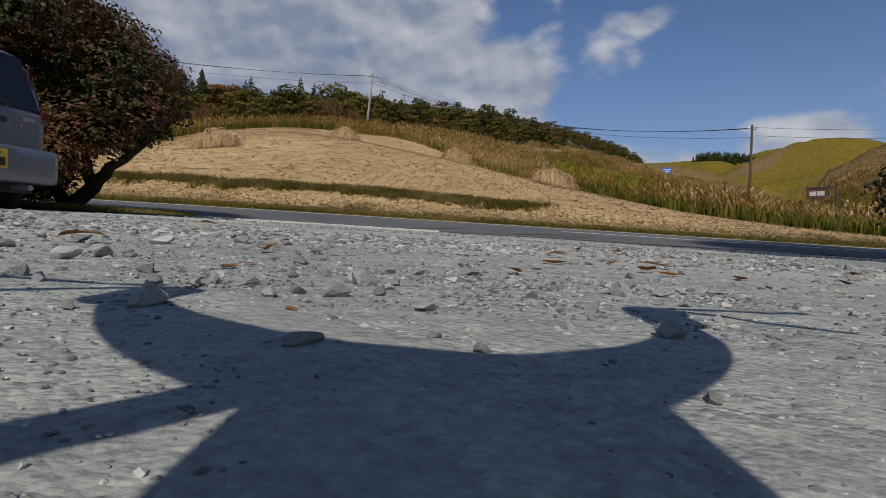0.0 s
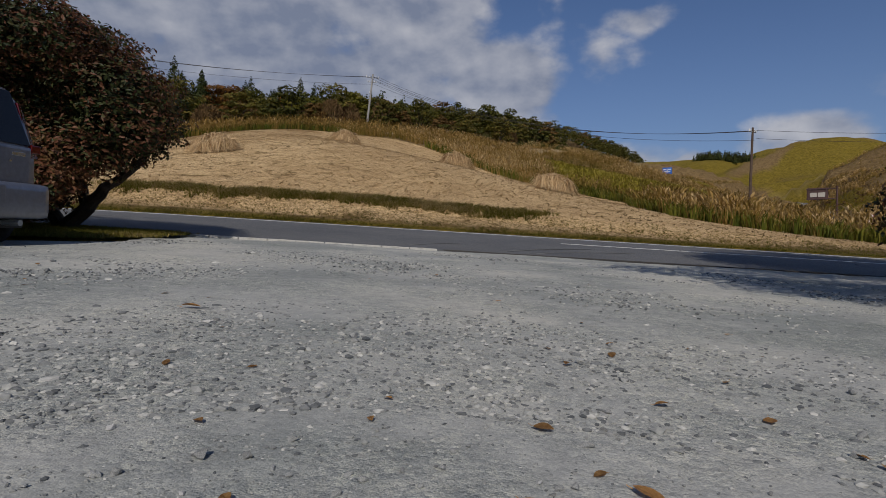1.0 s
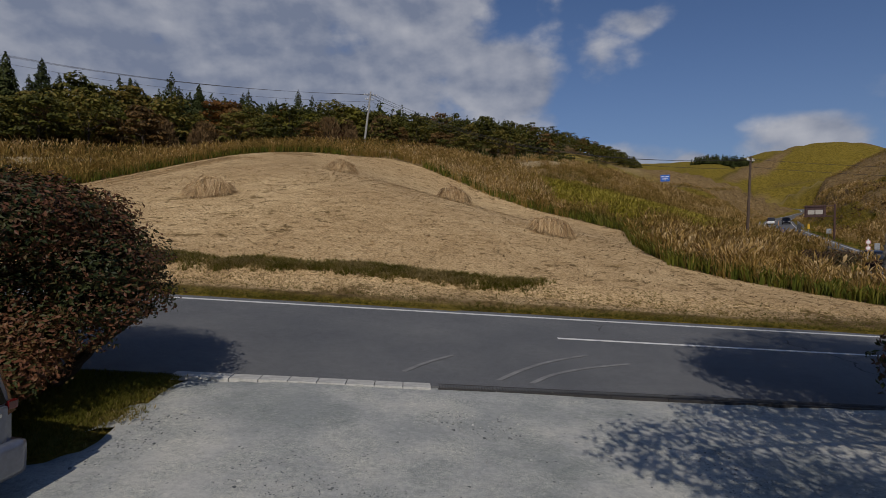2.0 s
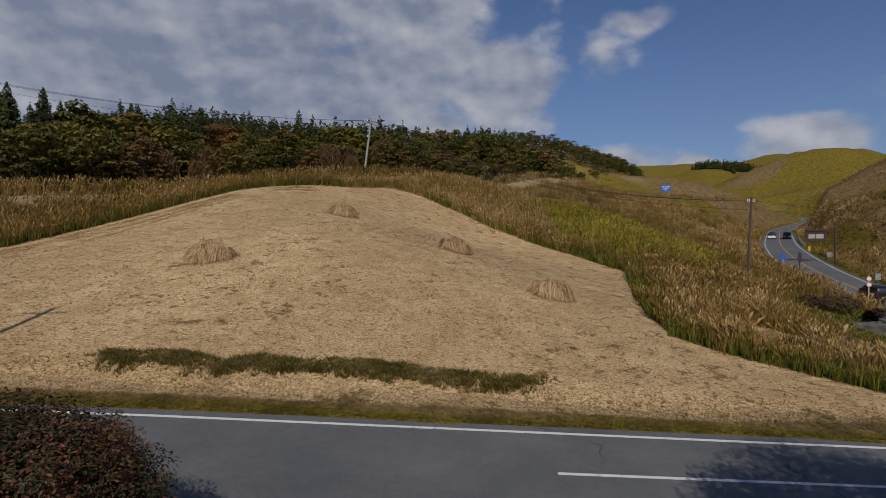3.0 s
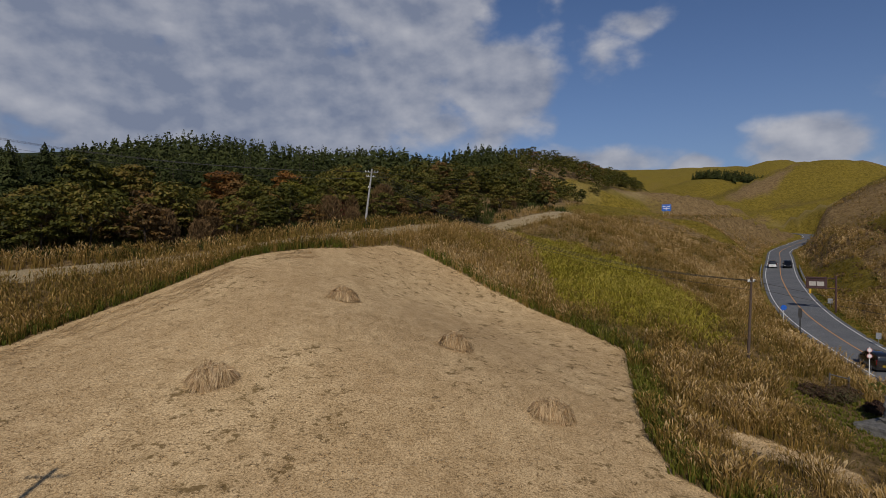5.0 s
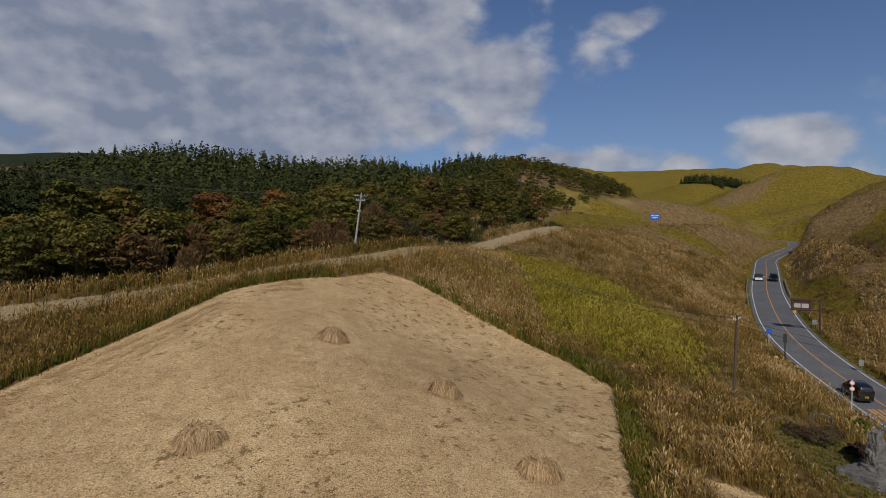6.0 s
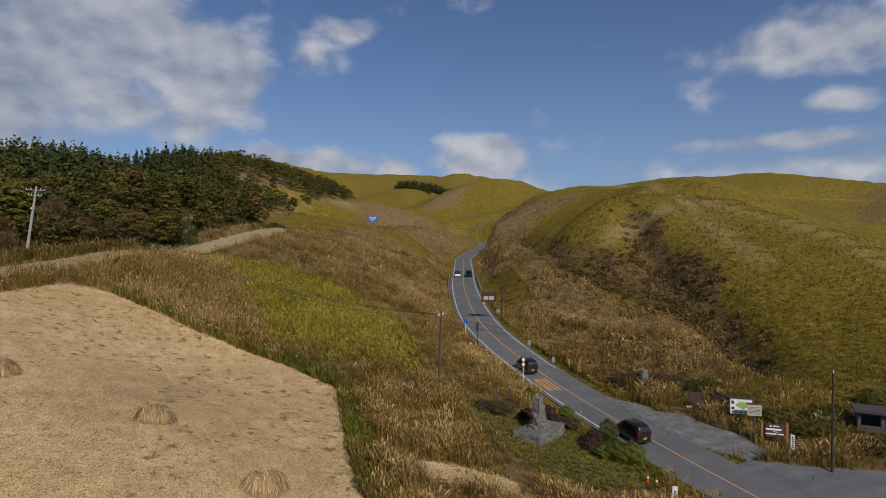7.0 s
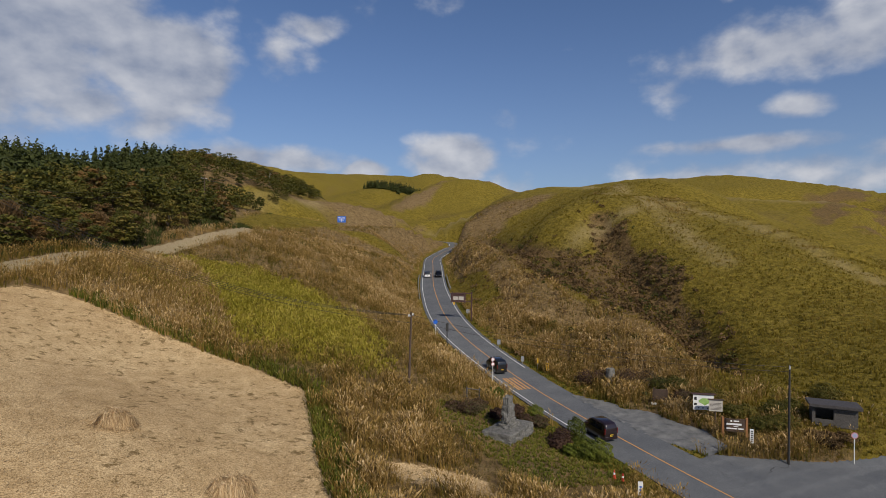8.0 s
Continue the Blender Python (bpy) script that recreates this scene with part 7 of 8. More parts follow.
def frames_sign():
    g = standing("road_sign_board", 54.2, 76.4, -36, "brown steel road sign board seen from its back beside the road")
    part("post", rods(((0, 0, -0.3), (0, 0, 4.9), 0.13, 0.12), seg=12), BROWN_STEEL, g)
    part("arm", boxes((-3.6, 0.1, -0.06, 0.06, 4.55, 4.68), (-3.6, 0.1, -0.06, 0.06, 3.15, 3.28), bevel=0.01), BROWN_STEEL, g)
    board = part("board", boxes((-3.5, -1.0, 0.07, 0.12, 3.1, 4.75), bevel=0.01), BROWN_STEEL, g)
    for x in (-3.3, -2.25, -1.2):
        part("rib", boxes((x - 0.05, x + 0.05, -0.02, 0.07, 3.0, 4.85), bevel=0.008), BROWN_STEEL, board)
    part("panel", boxes((-3.1, -1.35, 0.03, 0.068, 3.5, 4.1), bevel=0.004), PALE_PRINT, board, "faded pale panel")


frames_sign()

far_sign = standing("direction_sign", 77.0, 191.0, -20, "large blue direction sign on two steel posts beside the upper road")
part("panel", boxes((-1.5, 1.5, -0.05, 0.02, 1.4, 3.7), bevel=0.02), BLUE_SIGN, far_sign, "blue panel")
for x in (-0.9, 0.9):
    part("post", rods(((x, 0.08, -0.4), (x, 0.08, 3.7), 0.07)), STEEL, far_sign)
text_bars(far_sign, [(-1.2, -0.3, 2.9, 3.2), (0.1, 1.2, 2.9, 3.2), (-0.1, 0.1, 1.7, 2.8), (-1.0, 1.0, 2.2, 2.4)], WHITE_PAINT, -0.051)


def disc_pole(x, y, turn, discs, tall, label, material=WHITE_PAINT):
    g = standing("traffic_sign", x, y, turn, label)
    part("post", rods(((0, 0, -0.3), (0, 0, tall), 0.038), seg=12), material, g, "white post")
    for z, rad, mat_a, mat_b in discs:
        s = part("sign_disc", disc((0, -0.06, z), (0, -0.045, z), rad, 28, 0.003), mat_a, g, "round sign face")
        part("sign_ring", disc((0, -0.066, z), (0, -0.0601, z), rad * 0.72, 24), mat_b, s)
    return g


PALE_BLUE = plain("faded_blue_sign_sheet", (0.30, 0.33, 0.48), 0.5)
PINK_SIGN = plain("faded_red_sign_sheet", (0.5, 0.22, 0.22), 0.5)
RED_SIGN = plain("red_sign_sheet", (0.5, 0.03, 0.03), 0.4)
disc_pole(39.5, 51.3, -20, [(2.95, 0.22, PINK_SIGN, WHITE_PAINT), (2.4, 0.22, PINK_SIGN, WHITE_PAINT)], 3.25, "white sign pole with two round signs beside the road")
disc_pole(52.6, 19.8, -45, [(2.35, 0.26, PINK_SIGN, PALE_BLUE)], 2.5, "round red-rimmed traffic sign on a white pole at the junction")
g = disc_pole(44.3, 72.0, -20, [(2.0, 0.35, BLUE_SIGN, BLUE_SIGN)], 2.1, "round blue traffic sign on a white post beside the road")
g = standing("roadside_post", 42.9, 66.5, -25, "dark sign post seen from the side beside the road", "post")
part("post", rods(((0, 0, -0.3), (0, 0, 3.4), 0.07), seg=10), DARK_STEEL, g)
part("plate", boxes((-0.2, 0.2, -0.06, -0.02, 2.2, 3.3), bevel=0.02), DARK_STEEL, g)

# little roadside markers on the far side of the road
g = standing("chevron_marker", 48.4, 51.6, -30, "yellow and black chevron marker at the bend")
part("post", rods(((0, 0.03, -0.2), (0, 0.03, 1.5), 0.03), seg=8), STEEL, g)
for k in range(3):
    part("plate", boxes((-0.17, 0.17, -0.02, 0.02, 0.25 + k * 0.36, 0.55 + k * 0.36), bevel=0.01), YELLOW, g, "yellow plate")
    part("chevron", boxes((-0.13, 0.13, -0.03, -0.021, 0.33 + k * 0.36, 0.46 + k * 0.36), bevel=0.0), INK, g, "black chevron")
for x, y, w, h in ((47.9, 55.8, 0.42, 0.95), (48.7, 61.9, 0.5, 1.4), (48.6, 53.6, 0.16, 1.3), (55.6, 79.5, 0.6, 1.2), (57.0, 86.0, 0.3, 1.6)):
    g = standing("roadside_marker", x, y, -30, "small pale roadside marker plate on a post")
    part("post", rods(((0, 0.02, -0.2), (0, 0.02, h), 0.03), seg=8), STEEL, g)
    part("plate", boxes((-w / 2, w / 2, -0.03, 0.0, h - 0.7, h), bevel=0.02), STEEL if w > 0.3 else YELLOW, g)


def map_board():
    g = standing("map_board", 50.2, 31.6, -42, "white notice board with a green area map and a small roof", "notice board")
    for x in (-0.75, 0.75):
        part("post", boxes((x - 0.06, x + 0.06, -0.06, 0.06, -0.3, 2.5), bevel=0.01), BROWN_WOOD, g)
    face = part("panel", boxes((-0.95, 0.95, -0.10, -0.06, 0.85, 2.3), bevel=0.01), WHITE_PAINT, g, "white panel")
    bm = bmesh.new()
    bmesh.ops.create_circle(bm, cap_ends=True, segments=14, radius=1)
    r = random.Random(3)
    for v in bm.verts:
        k = r.uniform(0.75, 1.15)
        v.co = Vector((v.co.x * 0.55 * k + 0.1, -0.106, 1.68 + v.co.y * 0.36 * k))
    part("map", bm, MAP_GREEN, face, "green map shape")
    text_bars(face, [(-0.85, -0.62, 1.8, 2.1), (-0.85, -0.6, 1.3, 1.5), (-0.5, -0.38, 0.98, 1.1), (-0.1, 0.04, 0.98, 1.1), (0.32, 0.46, 0.98, 1.1)], INK, -0.101)
    part("roof", boxes((-1.1, 1.1, -0.22, 0.16, 2.36, 2.44), bevel=0.02), BROWN_STEEL, g, "red-brown roof strip")
    g = standing("notice_board", 50.0, 30.2, -42, "faded brown notice board on a post", "notice board")
    part("post", boxes((-0.06, 0.06, -0.05, 0.05, -0.3, 1.4), bevel=0.01), BROWN_WOOD, g)
    face = part("panel", boxes((-0.6, 0.6, -0.1, -0.05, 1.2, 2.25), bevel=0.01), PALE_PRINT, g, "faded panel")
    text_bars(face, [(-0.5, 0.5, 1.35 + 0.12 * k, 1.39 + 0.12 * k) for k in range(6)], GREY_WOOD, -0.101)
    part("roof", boxes((-0.7, 0.7, -0.18, 0.1, 2.28, 2.35), bevel=0.02), BROWN_WOOD, g)


map_board()


def name_board():
    g = standing("wooden_sign", 48.9, 27.7, -46, "dark brown wooden sign with white lettering bars between two posts")
    for x in (-0.98, 0.98):
        part("post", boxes((x - 0.1, x + 0.1, -0.1, 0.1, -0.3, 1.75), bevel=0.015), ORANGE_WOOD, g, "orange-brown post")
    face = part("board", boxes((-0.88, 0.88, -0.06, 0.06, 0.45, 1.6), bevel=0.012), BROWN_WOOD, g)
    part("emblem", disc((-0.3, -0.072, 1.42), (-0.3, -0.06, 1.42), 0.09, 20), WHITE_PAINT, face, "round white emblem")
    text_bars(face, [(-0.1, 0.35, 1.36, 1.48), (-0.72, 0.55, 1.05, 1.22), (-0.1, 0.3, 0.9, 0.96), (-0.72, 0.2, 0.68, 0.80), (0.28, 0.72, 0.68, 0.80)], WHITE_PAINT, -0.061)


name_board()
g = standing("white_marker_post", 48.6, 26.0, -46, "white upright sign board with dark lettering bars")
part("board", boxes((-0.14, 0.14, -0.06, 0.06, 0.1, 1.35), bevel=0.012), WHITE_PAINT, g)
part("foot", boxes((-0.05, 0.05, -0.04, 0.04, -0.3, 0.12), bevel=0.005), GREY_WOOD, g)
text_bars(g, [(-0.07, 0.07, 0.25 + 0.17 * k, 0.36 + 0.17 * k) for k in range(6)], INK, -0.061)
g = standing("white_marker_post", 31.9, 24.6, -35, "white slanting sign board beside the road")
part("board", boxes((-0.17, 0.17, -0.05, 0.05, -0.1, 1.3), bevel=0.012), WHITE_PAINT, g)
text_bars(g, [(-0.08, 0.08, 0.1 + 0.2 * k, 0.22 + 0.2 * k) for k in range(5)], BLUE_SIGN, -0.051)
g = standing("dark_notice_board", 50.4, 36.6, -50, "dark wooden notice board with white footings", "notice board")
part("panel", boxes((-0.75, 0.75, -0.05, 0.05, 0.45, 1.55), bevel=0.015), BROWN_WOOD, g)
for x in (-0.6, 0.6):
    part("post", boxes((x - 0.06, x + 0.06, -0.05, 0.05, 0, 1.7), bevel=0.01), BROWN_WOOD, g)
    part("footing", boxes((x - 0.25, x + 0.25, -0.18, 0.18, -0.15, 0.08), bevel=0.02), WHITE_PAINT, g, "white concrete footing")
for x, y in ((33.1, 27.9), (33.35, 27.3)):
    g = standing("traffic_cone", x, y, 0, "red and white traffic cone by the road's edge", "traffic cone")
    part("base", boxes((-0.18, 0.18, -0.18, 0.18, 0, 0.05), bevel=0.02), RED_CONE, g)
    body = part("cone", rods(((0, 0, 0.05), (0, 0, 0.7), 0.13, 0.03), seg=16), RED_CONE, g)
    part("band", rods(((0, 0, 0.36), (0, 0, 0.5), 0.088, 0.068), seg=16), WHITE_PAINT, body, "white band")


# ---- stones and the shelter ----
def rough_stone(name, rows, material, seed, rough=0.12):
    """Stacked rough blocks, each bevelled and dented: (x0, x1, y0, y1, z0, z1)."""
    bm = bmesh.new()
    for i, r in enumerate(rows):
        t = bmesh.new()
        bmesh.ops.create_icosphere(t, subdivisions=4, radius=1)
        for v in t.verts:
            d = v.co.copy()
            k = max(abs(d.x), abs(d.y), abs(d.z)) ** 0.93
            d = d / k
            d *= 1 + rough * noise.noise(v.co * 1.7 + Vector((seed + i * 3.1, 0, 0))) + rough * 0.4 * noise.noise(v.co * 6)
            v.co = Vector(((r[0] + r[1]) / 2 + d.x * (r[1] - r[0]) / 2, (r[2] + r[3]) / 2 + d.y * (r[3] - r[2]) / 2, (r[4] + r[5]) / 2 + d.z * (r[5] - r[4]) / 2))
        join_in(bm, t)
    return bm


g = thing("stone_monument", pose(29.9, 36.6, height_at(29.9, 36.6) - 0.05, 0, 0, 24), "grey rough stone monument on a low stone platform", "monument")
part("platform", rough_stone("platform", [(-2.4, 0.1, -1.4, 1.3, -0.4, 0.72), (-0.1, 2.4, -1.3, 1.35, -0.4, 0.66)], STONE, 2, 0.09), STONE, g)
part("plinth", rough_stone("plinth", [(-0.85, 0.95, -0.6, 0.6, 0.5, 1.0), (-0.6, 0.7, -0.45, 0.45, 0.9, 1.4)], STONE, 5, 0.2), STONE, g)
part("stone", rough_stone("stone", [(-0.66, 0.62, -0.34, 0.34, 1.2, 2.5), (-0.56, 0.42, -0.3, 0.28, 1.9, 3.25)], STONE, 9, 0.22), STONE, g)
g = thing("standing_stone", pose(50.9, 43.7, height_at(50.9, 43.7) - 0.1), "upright grey stone among dark bushes beside the road", "monument")
part("stone", rough_stone("stone", [(-0.45, 0.45, -0.3, 0.3, 0.3, 2.2)], STONE, 14, 0.2), STONE, g)
part("base", rough_stone("base", [(-0.9, 0.7, -0.6, 0.6, -0.2, 0.6)], STONE, 17, 0.25), STONE, g)


def shelter():
    x, y = 58.0, 23.6
    g = thing("wooden_shelter", pose(x, y, height_at(x, y) - 0.1, 0, 0, -58), "small weathered wooden shelter with a dark flat roof", "shelter")
    L, D, H = 1.75, 0.9, 1.9
    wall = part("front_wall", boxes((-0.1, L, -D, -D + 0.08, 0, H), (-L, -0.1, -D, -D + 0.08, 0, 0.65), (-L, -0.1, -D, -D + 0.08, 1.6, H), (-L, -L + 0.25, -D, -D + 0.08, 0.65, 1.6), bevel=0.006), GREY_WOOD, g)
    for k in range(6):
        part("board", boxes((-0.05 + k * 0.3, 0.22 + k * 0.3, -D - 0.018, -D - 0.002, 0.02, H - 0.04), bevel=0.004), GREY_WOOD, wall)
    part("side_wall", boxes((-L, -L + 0.08, -D + 0.08, D, 0, H), bevel=0.006), GREY_WOOD, g)
    part("side_wall", boxes((L - 0.08, L, -D + 0.08, D, 0, H), bevel=0.006), GREY_WOOD, g)
    part("back_wall", boxes((-L + 0.08, L - 0.08, D - 0.08, D, 0, H), bevel=0.006), GREY_WOOD, g)
    part("roof", boxes((-L - 0.3, L + 0.3, -D - 0.35, D + 0.25, H, H + 0.16), bevel=0.03), ROOF_DARK, g, "dark roof")
    part("fascia", boxes((-L - 0.28, L + 0.28, -D - 0.38, -D - 0.352, H - 0.1, H + 0.1), bevel=0.01), ROOF_DARK, g)


shelter()


# ---- rails beside the main road ----
def guard_rail(y0, y1, off, label):
    s0, s1 = main_row(y0), main_row(y1)
    a, b = offsets(MAIN_ROAD, off - 0.04, off + 0.04, 0.0, s0, s1)
    mid = (a + b) / 2
    base = mid[0]
    g = thing("guard_rail", pose(*base), label, "guard rail")
    for z in (0.42, 0.68):
        c = bpy.data.curves.new("rail", "CURVE")
        c.dimensions, c.bevel_depth, c.bevel_resolution = "3D", 0.07, 1
        s = c.splines.new("POLY")
        s.points.add(len(mid) - 1)
        for p, q in zip(s.points, mid):
            p.co = (*(q - base + [0, 0, z]), 1)
        c.materials.append(STEEL)
        new("rail", c).parent = g
    bm = bmesh.new()
    bm_rod(bm, (0, 0, -0.2), (0, 0, 0.8), 0.06, seg=8)
    first = part("post", bm, STEEL, g)
    first.location = mid[0] - base
    for q in mid[4::4]:
        o = new("post", first.data)
        o.parent = g
        o.location = q - base


guard_rail(98, 170, -3.75, "grey steel guard rail on the valley side of the hill road")
guard_rail(108, 160, 3.75, "grey steel guard rail on the inner side of the hill road")
guard_rail(46.8, 51.0, -3.9, "short low rail beside the monument garden")
g = thing("wooden_fence", pose(31.2, 43.6, height_at(31.2, 43.6)), "low wooden fence of two posts and a slanting rail", "fence")
for x, h in ((-0.75, 1.25), (0.75, 0.95)):
    part("post", rods(((x, 0, -0.3), (x, 0, h), 0.07, 0.065), seg=9), GREY_WOOD, g)
part("rail", rods(((-0.8, 0, 1.15), (0.85, 0, 0.75), 0.05), seg=8), GREY_WOOD, g)

# painted warning bars on the lane, past bend
mark = ribbon("road_marking", *offsets(MAIN_ROAD, -2.1, -1.85, 0.02, main_row(48.6), main_row(48.6) + 5), LINE_ORANGE, 0.004, "worn orange bars painted along the lane", "road marking")
for off in (-1.6, -1.1, -0.6):
    ribbon("bar", *offsets(MAIN_ROAD, off - 0.12, off + 0.12, 0.02, main_row(48.6), main_row(48.6) + 5), LINE_ORANGE, 0.004, parent=mark)


# ---- shrubs round the monument and by the road ----
def shrub(name, x, y, lobes, material, size, count, seed, label, shell=0.6):
    g = thing(name, pose(x, y, height_at(x, y)), label, "shrub")
    bm = bmesh.new()
    for i, l in enumerate(lobes):
        limb(bm, (0, 0, -0.1), (l[0], l[1], l[2]), 0.035, 0.012, 5, 0.08, 3, seed + i)
    part("stem", bm, BARK, g)
    c, d = lobes_cloud(lobes, count, seed, shell)
    d[:, 2] += 0.3
    co, faces = leaf_cloud(c, d, size, seed)
    mesh_object("crown", co, faces, material).parent = g


CLIPPED = leafy("clipped_green_leaf", [(0.06, 0.075, 0.009), (0.11, 0.13, 0.015), (0.16, 0.175, 0.026)], 0.6, 0.15, 0.2)
BROWN_LEAF = leafy("brown_azalea_leaf", [(0.03, 0.016, 0.012), (0.07, 0.036, 0.024), (0.10, 0.06, 0.035), (0.06, 0.06, 0.02)], 0.7, 0.1, 0.2)
for i, (x, y, r, h) in enumerate([(32.9, 32.3, 0.55, 0.5), (33.9, 31.6, 0.95, 0.95), (35.0, 31.0, 0.95, 0.9)]):
    shrub("clipped_bush", x, y, [(0, 0, h * 0.95, r, h)], CLIPPED, 0.048, 5200, 40 + i, "round clipped green bush beside the road", 0.86)
shrub("clipped_bush", 36.4, 35.0, [(0, 0, 1.1, 0.75, 1.0)], CLIPPED, 0.048, 4600, 44, "tall round clipped green bush beside the road", 0.86)
shrub("clipped_bush", 36.2, 40.2, [(0, 0, 0.9, 0.7, 0.75)], CLIPPED, 0.048, 4000, 45, "dark round bush near the road", 0.86)
for i, (x, y, h) in enumerate([(35.0, 45.7, 1.1), (36.4, 46.2, 1.2)]):
    shrub("clipped_bush", x, y, [(0, 0, h * 0.55, 0.55, h * 0.6)], CLIPPED, 0.048, 3400, 46 + i, "upright clipped green bush by the low rail", 0.86)
for i, (x, y, lob) in enumerate([(34.0, 34.6, [(0, 0, 0.6, 1.0, 0.55), (-1.0, -0.6, 0.5, 0.7, 0.5), (0.9, 0.6, 0.7, 0.7, 0.5)]), (35.2, 38.6, [(0, 0, 0.6, 0.9, 0.6), (-0.9, 0.7, 0.7, 0.8, 0.6)]),
                                 (33.9, 40.7, [(0, 0, 0.7, 0.9, 0.65), (0.8, 0.4, 0.6, 0.7, 0.5)]), (28.6, 40.6, [(0, 0, 0.6, 1.2, 0.6), (1.2, 0.2, 0.6, 0.9, 0.55), (-1.1, 0.8, 0.6, 0.9, 0.6)]), (31.0, 39.4, [(0, 0, 0.5, 0.8, 0.5)]),
                                 (49.6, 46.0, [(0, 0, 0.8, 1.3, 0.9), (1.4, -1.0, 0.9, 1.2, 0.9)]), (52.6, 42.0, [(0, 0, 1.0, 1.4, 1.0), (1.4, -1.2, 1.0, 1.3, 1.0), (0.6, 1.5, 0.9, 1.2, 0.9)]), (51.6, 34.6, [(0, 0, 0.7, 1.0, 0.8)])]):
    shrub("brown_shrub", x, y, lob, BROWN_LEAF, 0.065, 4600, 60 + i, "dark brown-leaved shrub beside the road" if x > 40 else "brown azalea shrub beside the stone monument")
for i, (x, y) in enumerate([(53.4, 21.9), (54.6, 22.4), (54.0, 23.2), (55.4, 21.6)]):
    shrub("dry_brush", x, y, [(0, 0, 0.3, 0.9, 0.4)], TWIGGY, 0.11, 1500, 80 + i, "heap of dark dry brushwood near the shelter")


for i, (x, y, lob) in enumerate([(52.4, 30.0, [(0, 0, 0.6, 1.1, 0.7), (1.2, -0.8, 0.6, 1.0, 0.7)]), (51.6, 27.0, [(0, 0, 0.6, 1.0, 0.7), (1.0, -0.9, 0.7, 1.1, 0.8)]), (53.2, 25.4, [(0, 0, 0.8, 1.2, 0.9), (-0.9, 0.7, 0.6, 0.9, 0.6)]),
                                 (55.8, 27.6, [(0, 0, 0.7, 1.3, 0.8), (1.4, -0.9, 0.8, 1.2, 0.9)]), (53.0, 33.4, [(0, 0, 0.8, 1.3, 0.9), (1.3, -1.0, 0.7, 1.1, 0.8)]), (55.0, 38.0, [(0, 0, 0.8, 1.4, 0.9), (-1.2, 1.2, 0.7, 1.2, 0.8)]), (62.0, 25.6, [(0, 0, 0.8, 1.3, 0.9), (1.2, 0.9, 0.9, 1.2, 0.9)])]):
    shrub("green_shrub", x, y, lob, BROAD, 0.075, 4200, 120 + i, "dense green and russet shrub behind the roadside signs")


# ---- loose stones and fallen leaves on the car park ----
PEBBLE = mottled("grey_crushed_stone", (0.13, 0.14, 0.145), (0.40, 0.40, 0.385), 22, 0.9, 0, 0.5, 0.004, 160, random_amount=0.7)
PALE_STONE = mottled("pale_quartz_stone", (0.36, 0.36, 0.36), (0.62, 0.61, 0.60), 30, 0.85, 0, 0.5, 0.003, 160)
DRY_LEAF = mottled("dry_orange_leaf", (0.25, 0.12, 0.035), (0.46, 0.27, 0.10), 40, 0.8, 0, 0.3, 0.002, 200, random_amount=0.6)


def chip(seed, seg=2):
    """An angular piece of crushed rock, about one unit across."""
    r = random.Random(seed)
    bm = bmesh.new()
    bmesh.ops.create_icosphere(bm, subdivisions=seg, radius=0.5)
    cuts = [(Vector((r.gauss(0, 1), r.gauss(0, 1), r.gauss(0, 1))).normalized(), r.uniform(0.17, 0.36)) for _ in range(13)]
    for v in bm.verts:
        for n, k in cuts:
            over = v.co.dot(n) - k
            if over > 0:
                v.co -= n * over
        v.co *= 1 + 0.14 * noise.noise(v.co * 7 + Vector((seed, 0, 0)))
        v.co.z *= 0.62
    me = bpy.data.meshes.new("stone")
    bm.to_mesh(me)
    bm.free()
    return me


def lot_spot(x, y):
    return float(lot_z(np.array(float(x)), np.array(float(y))))


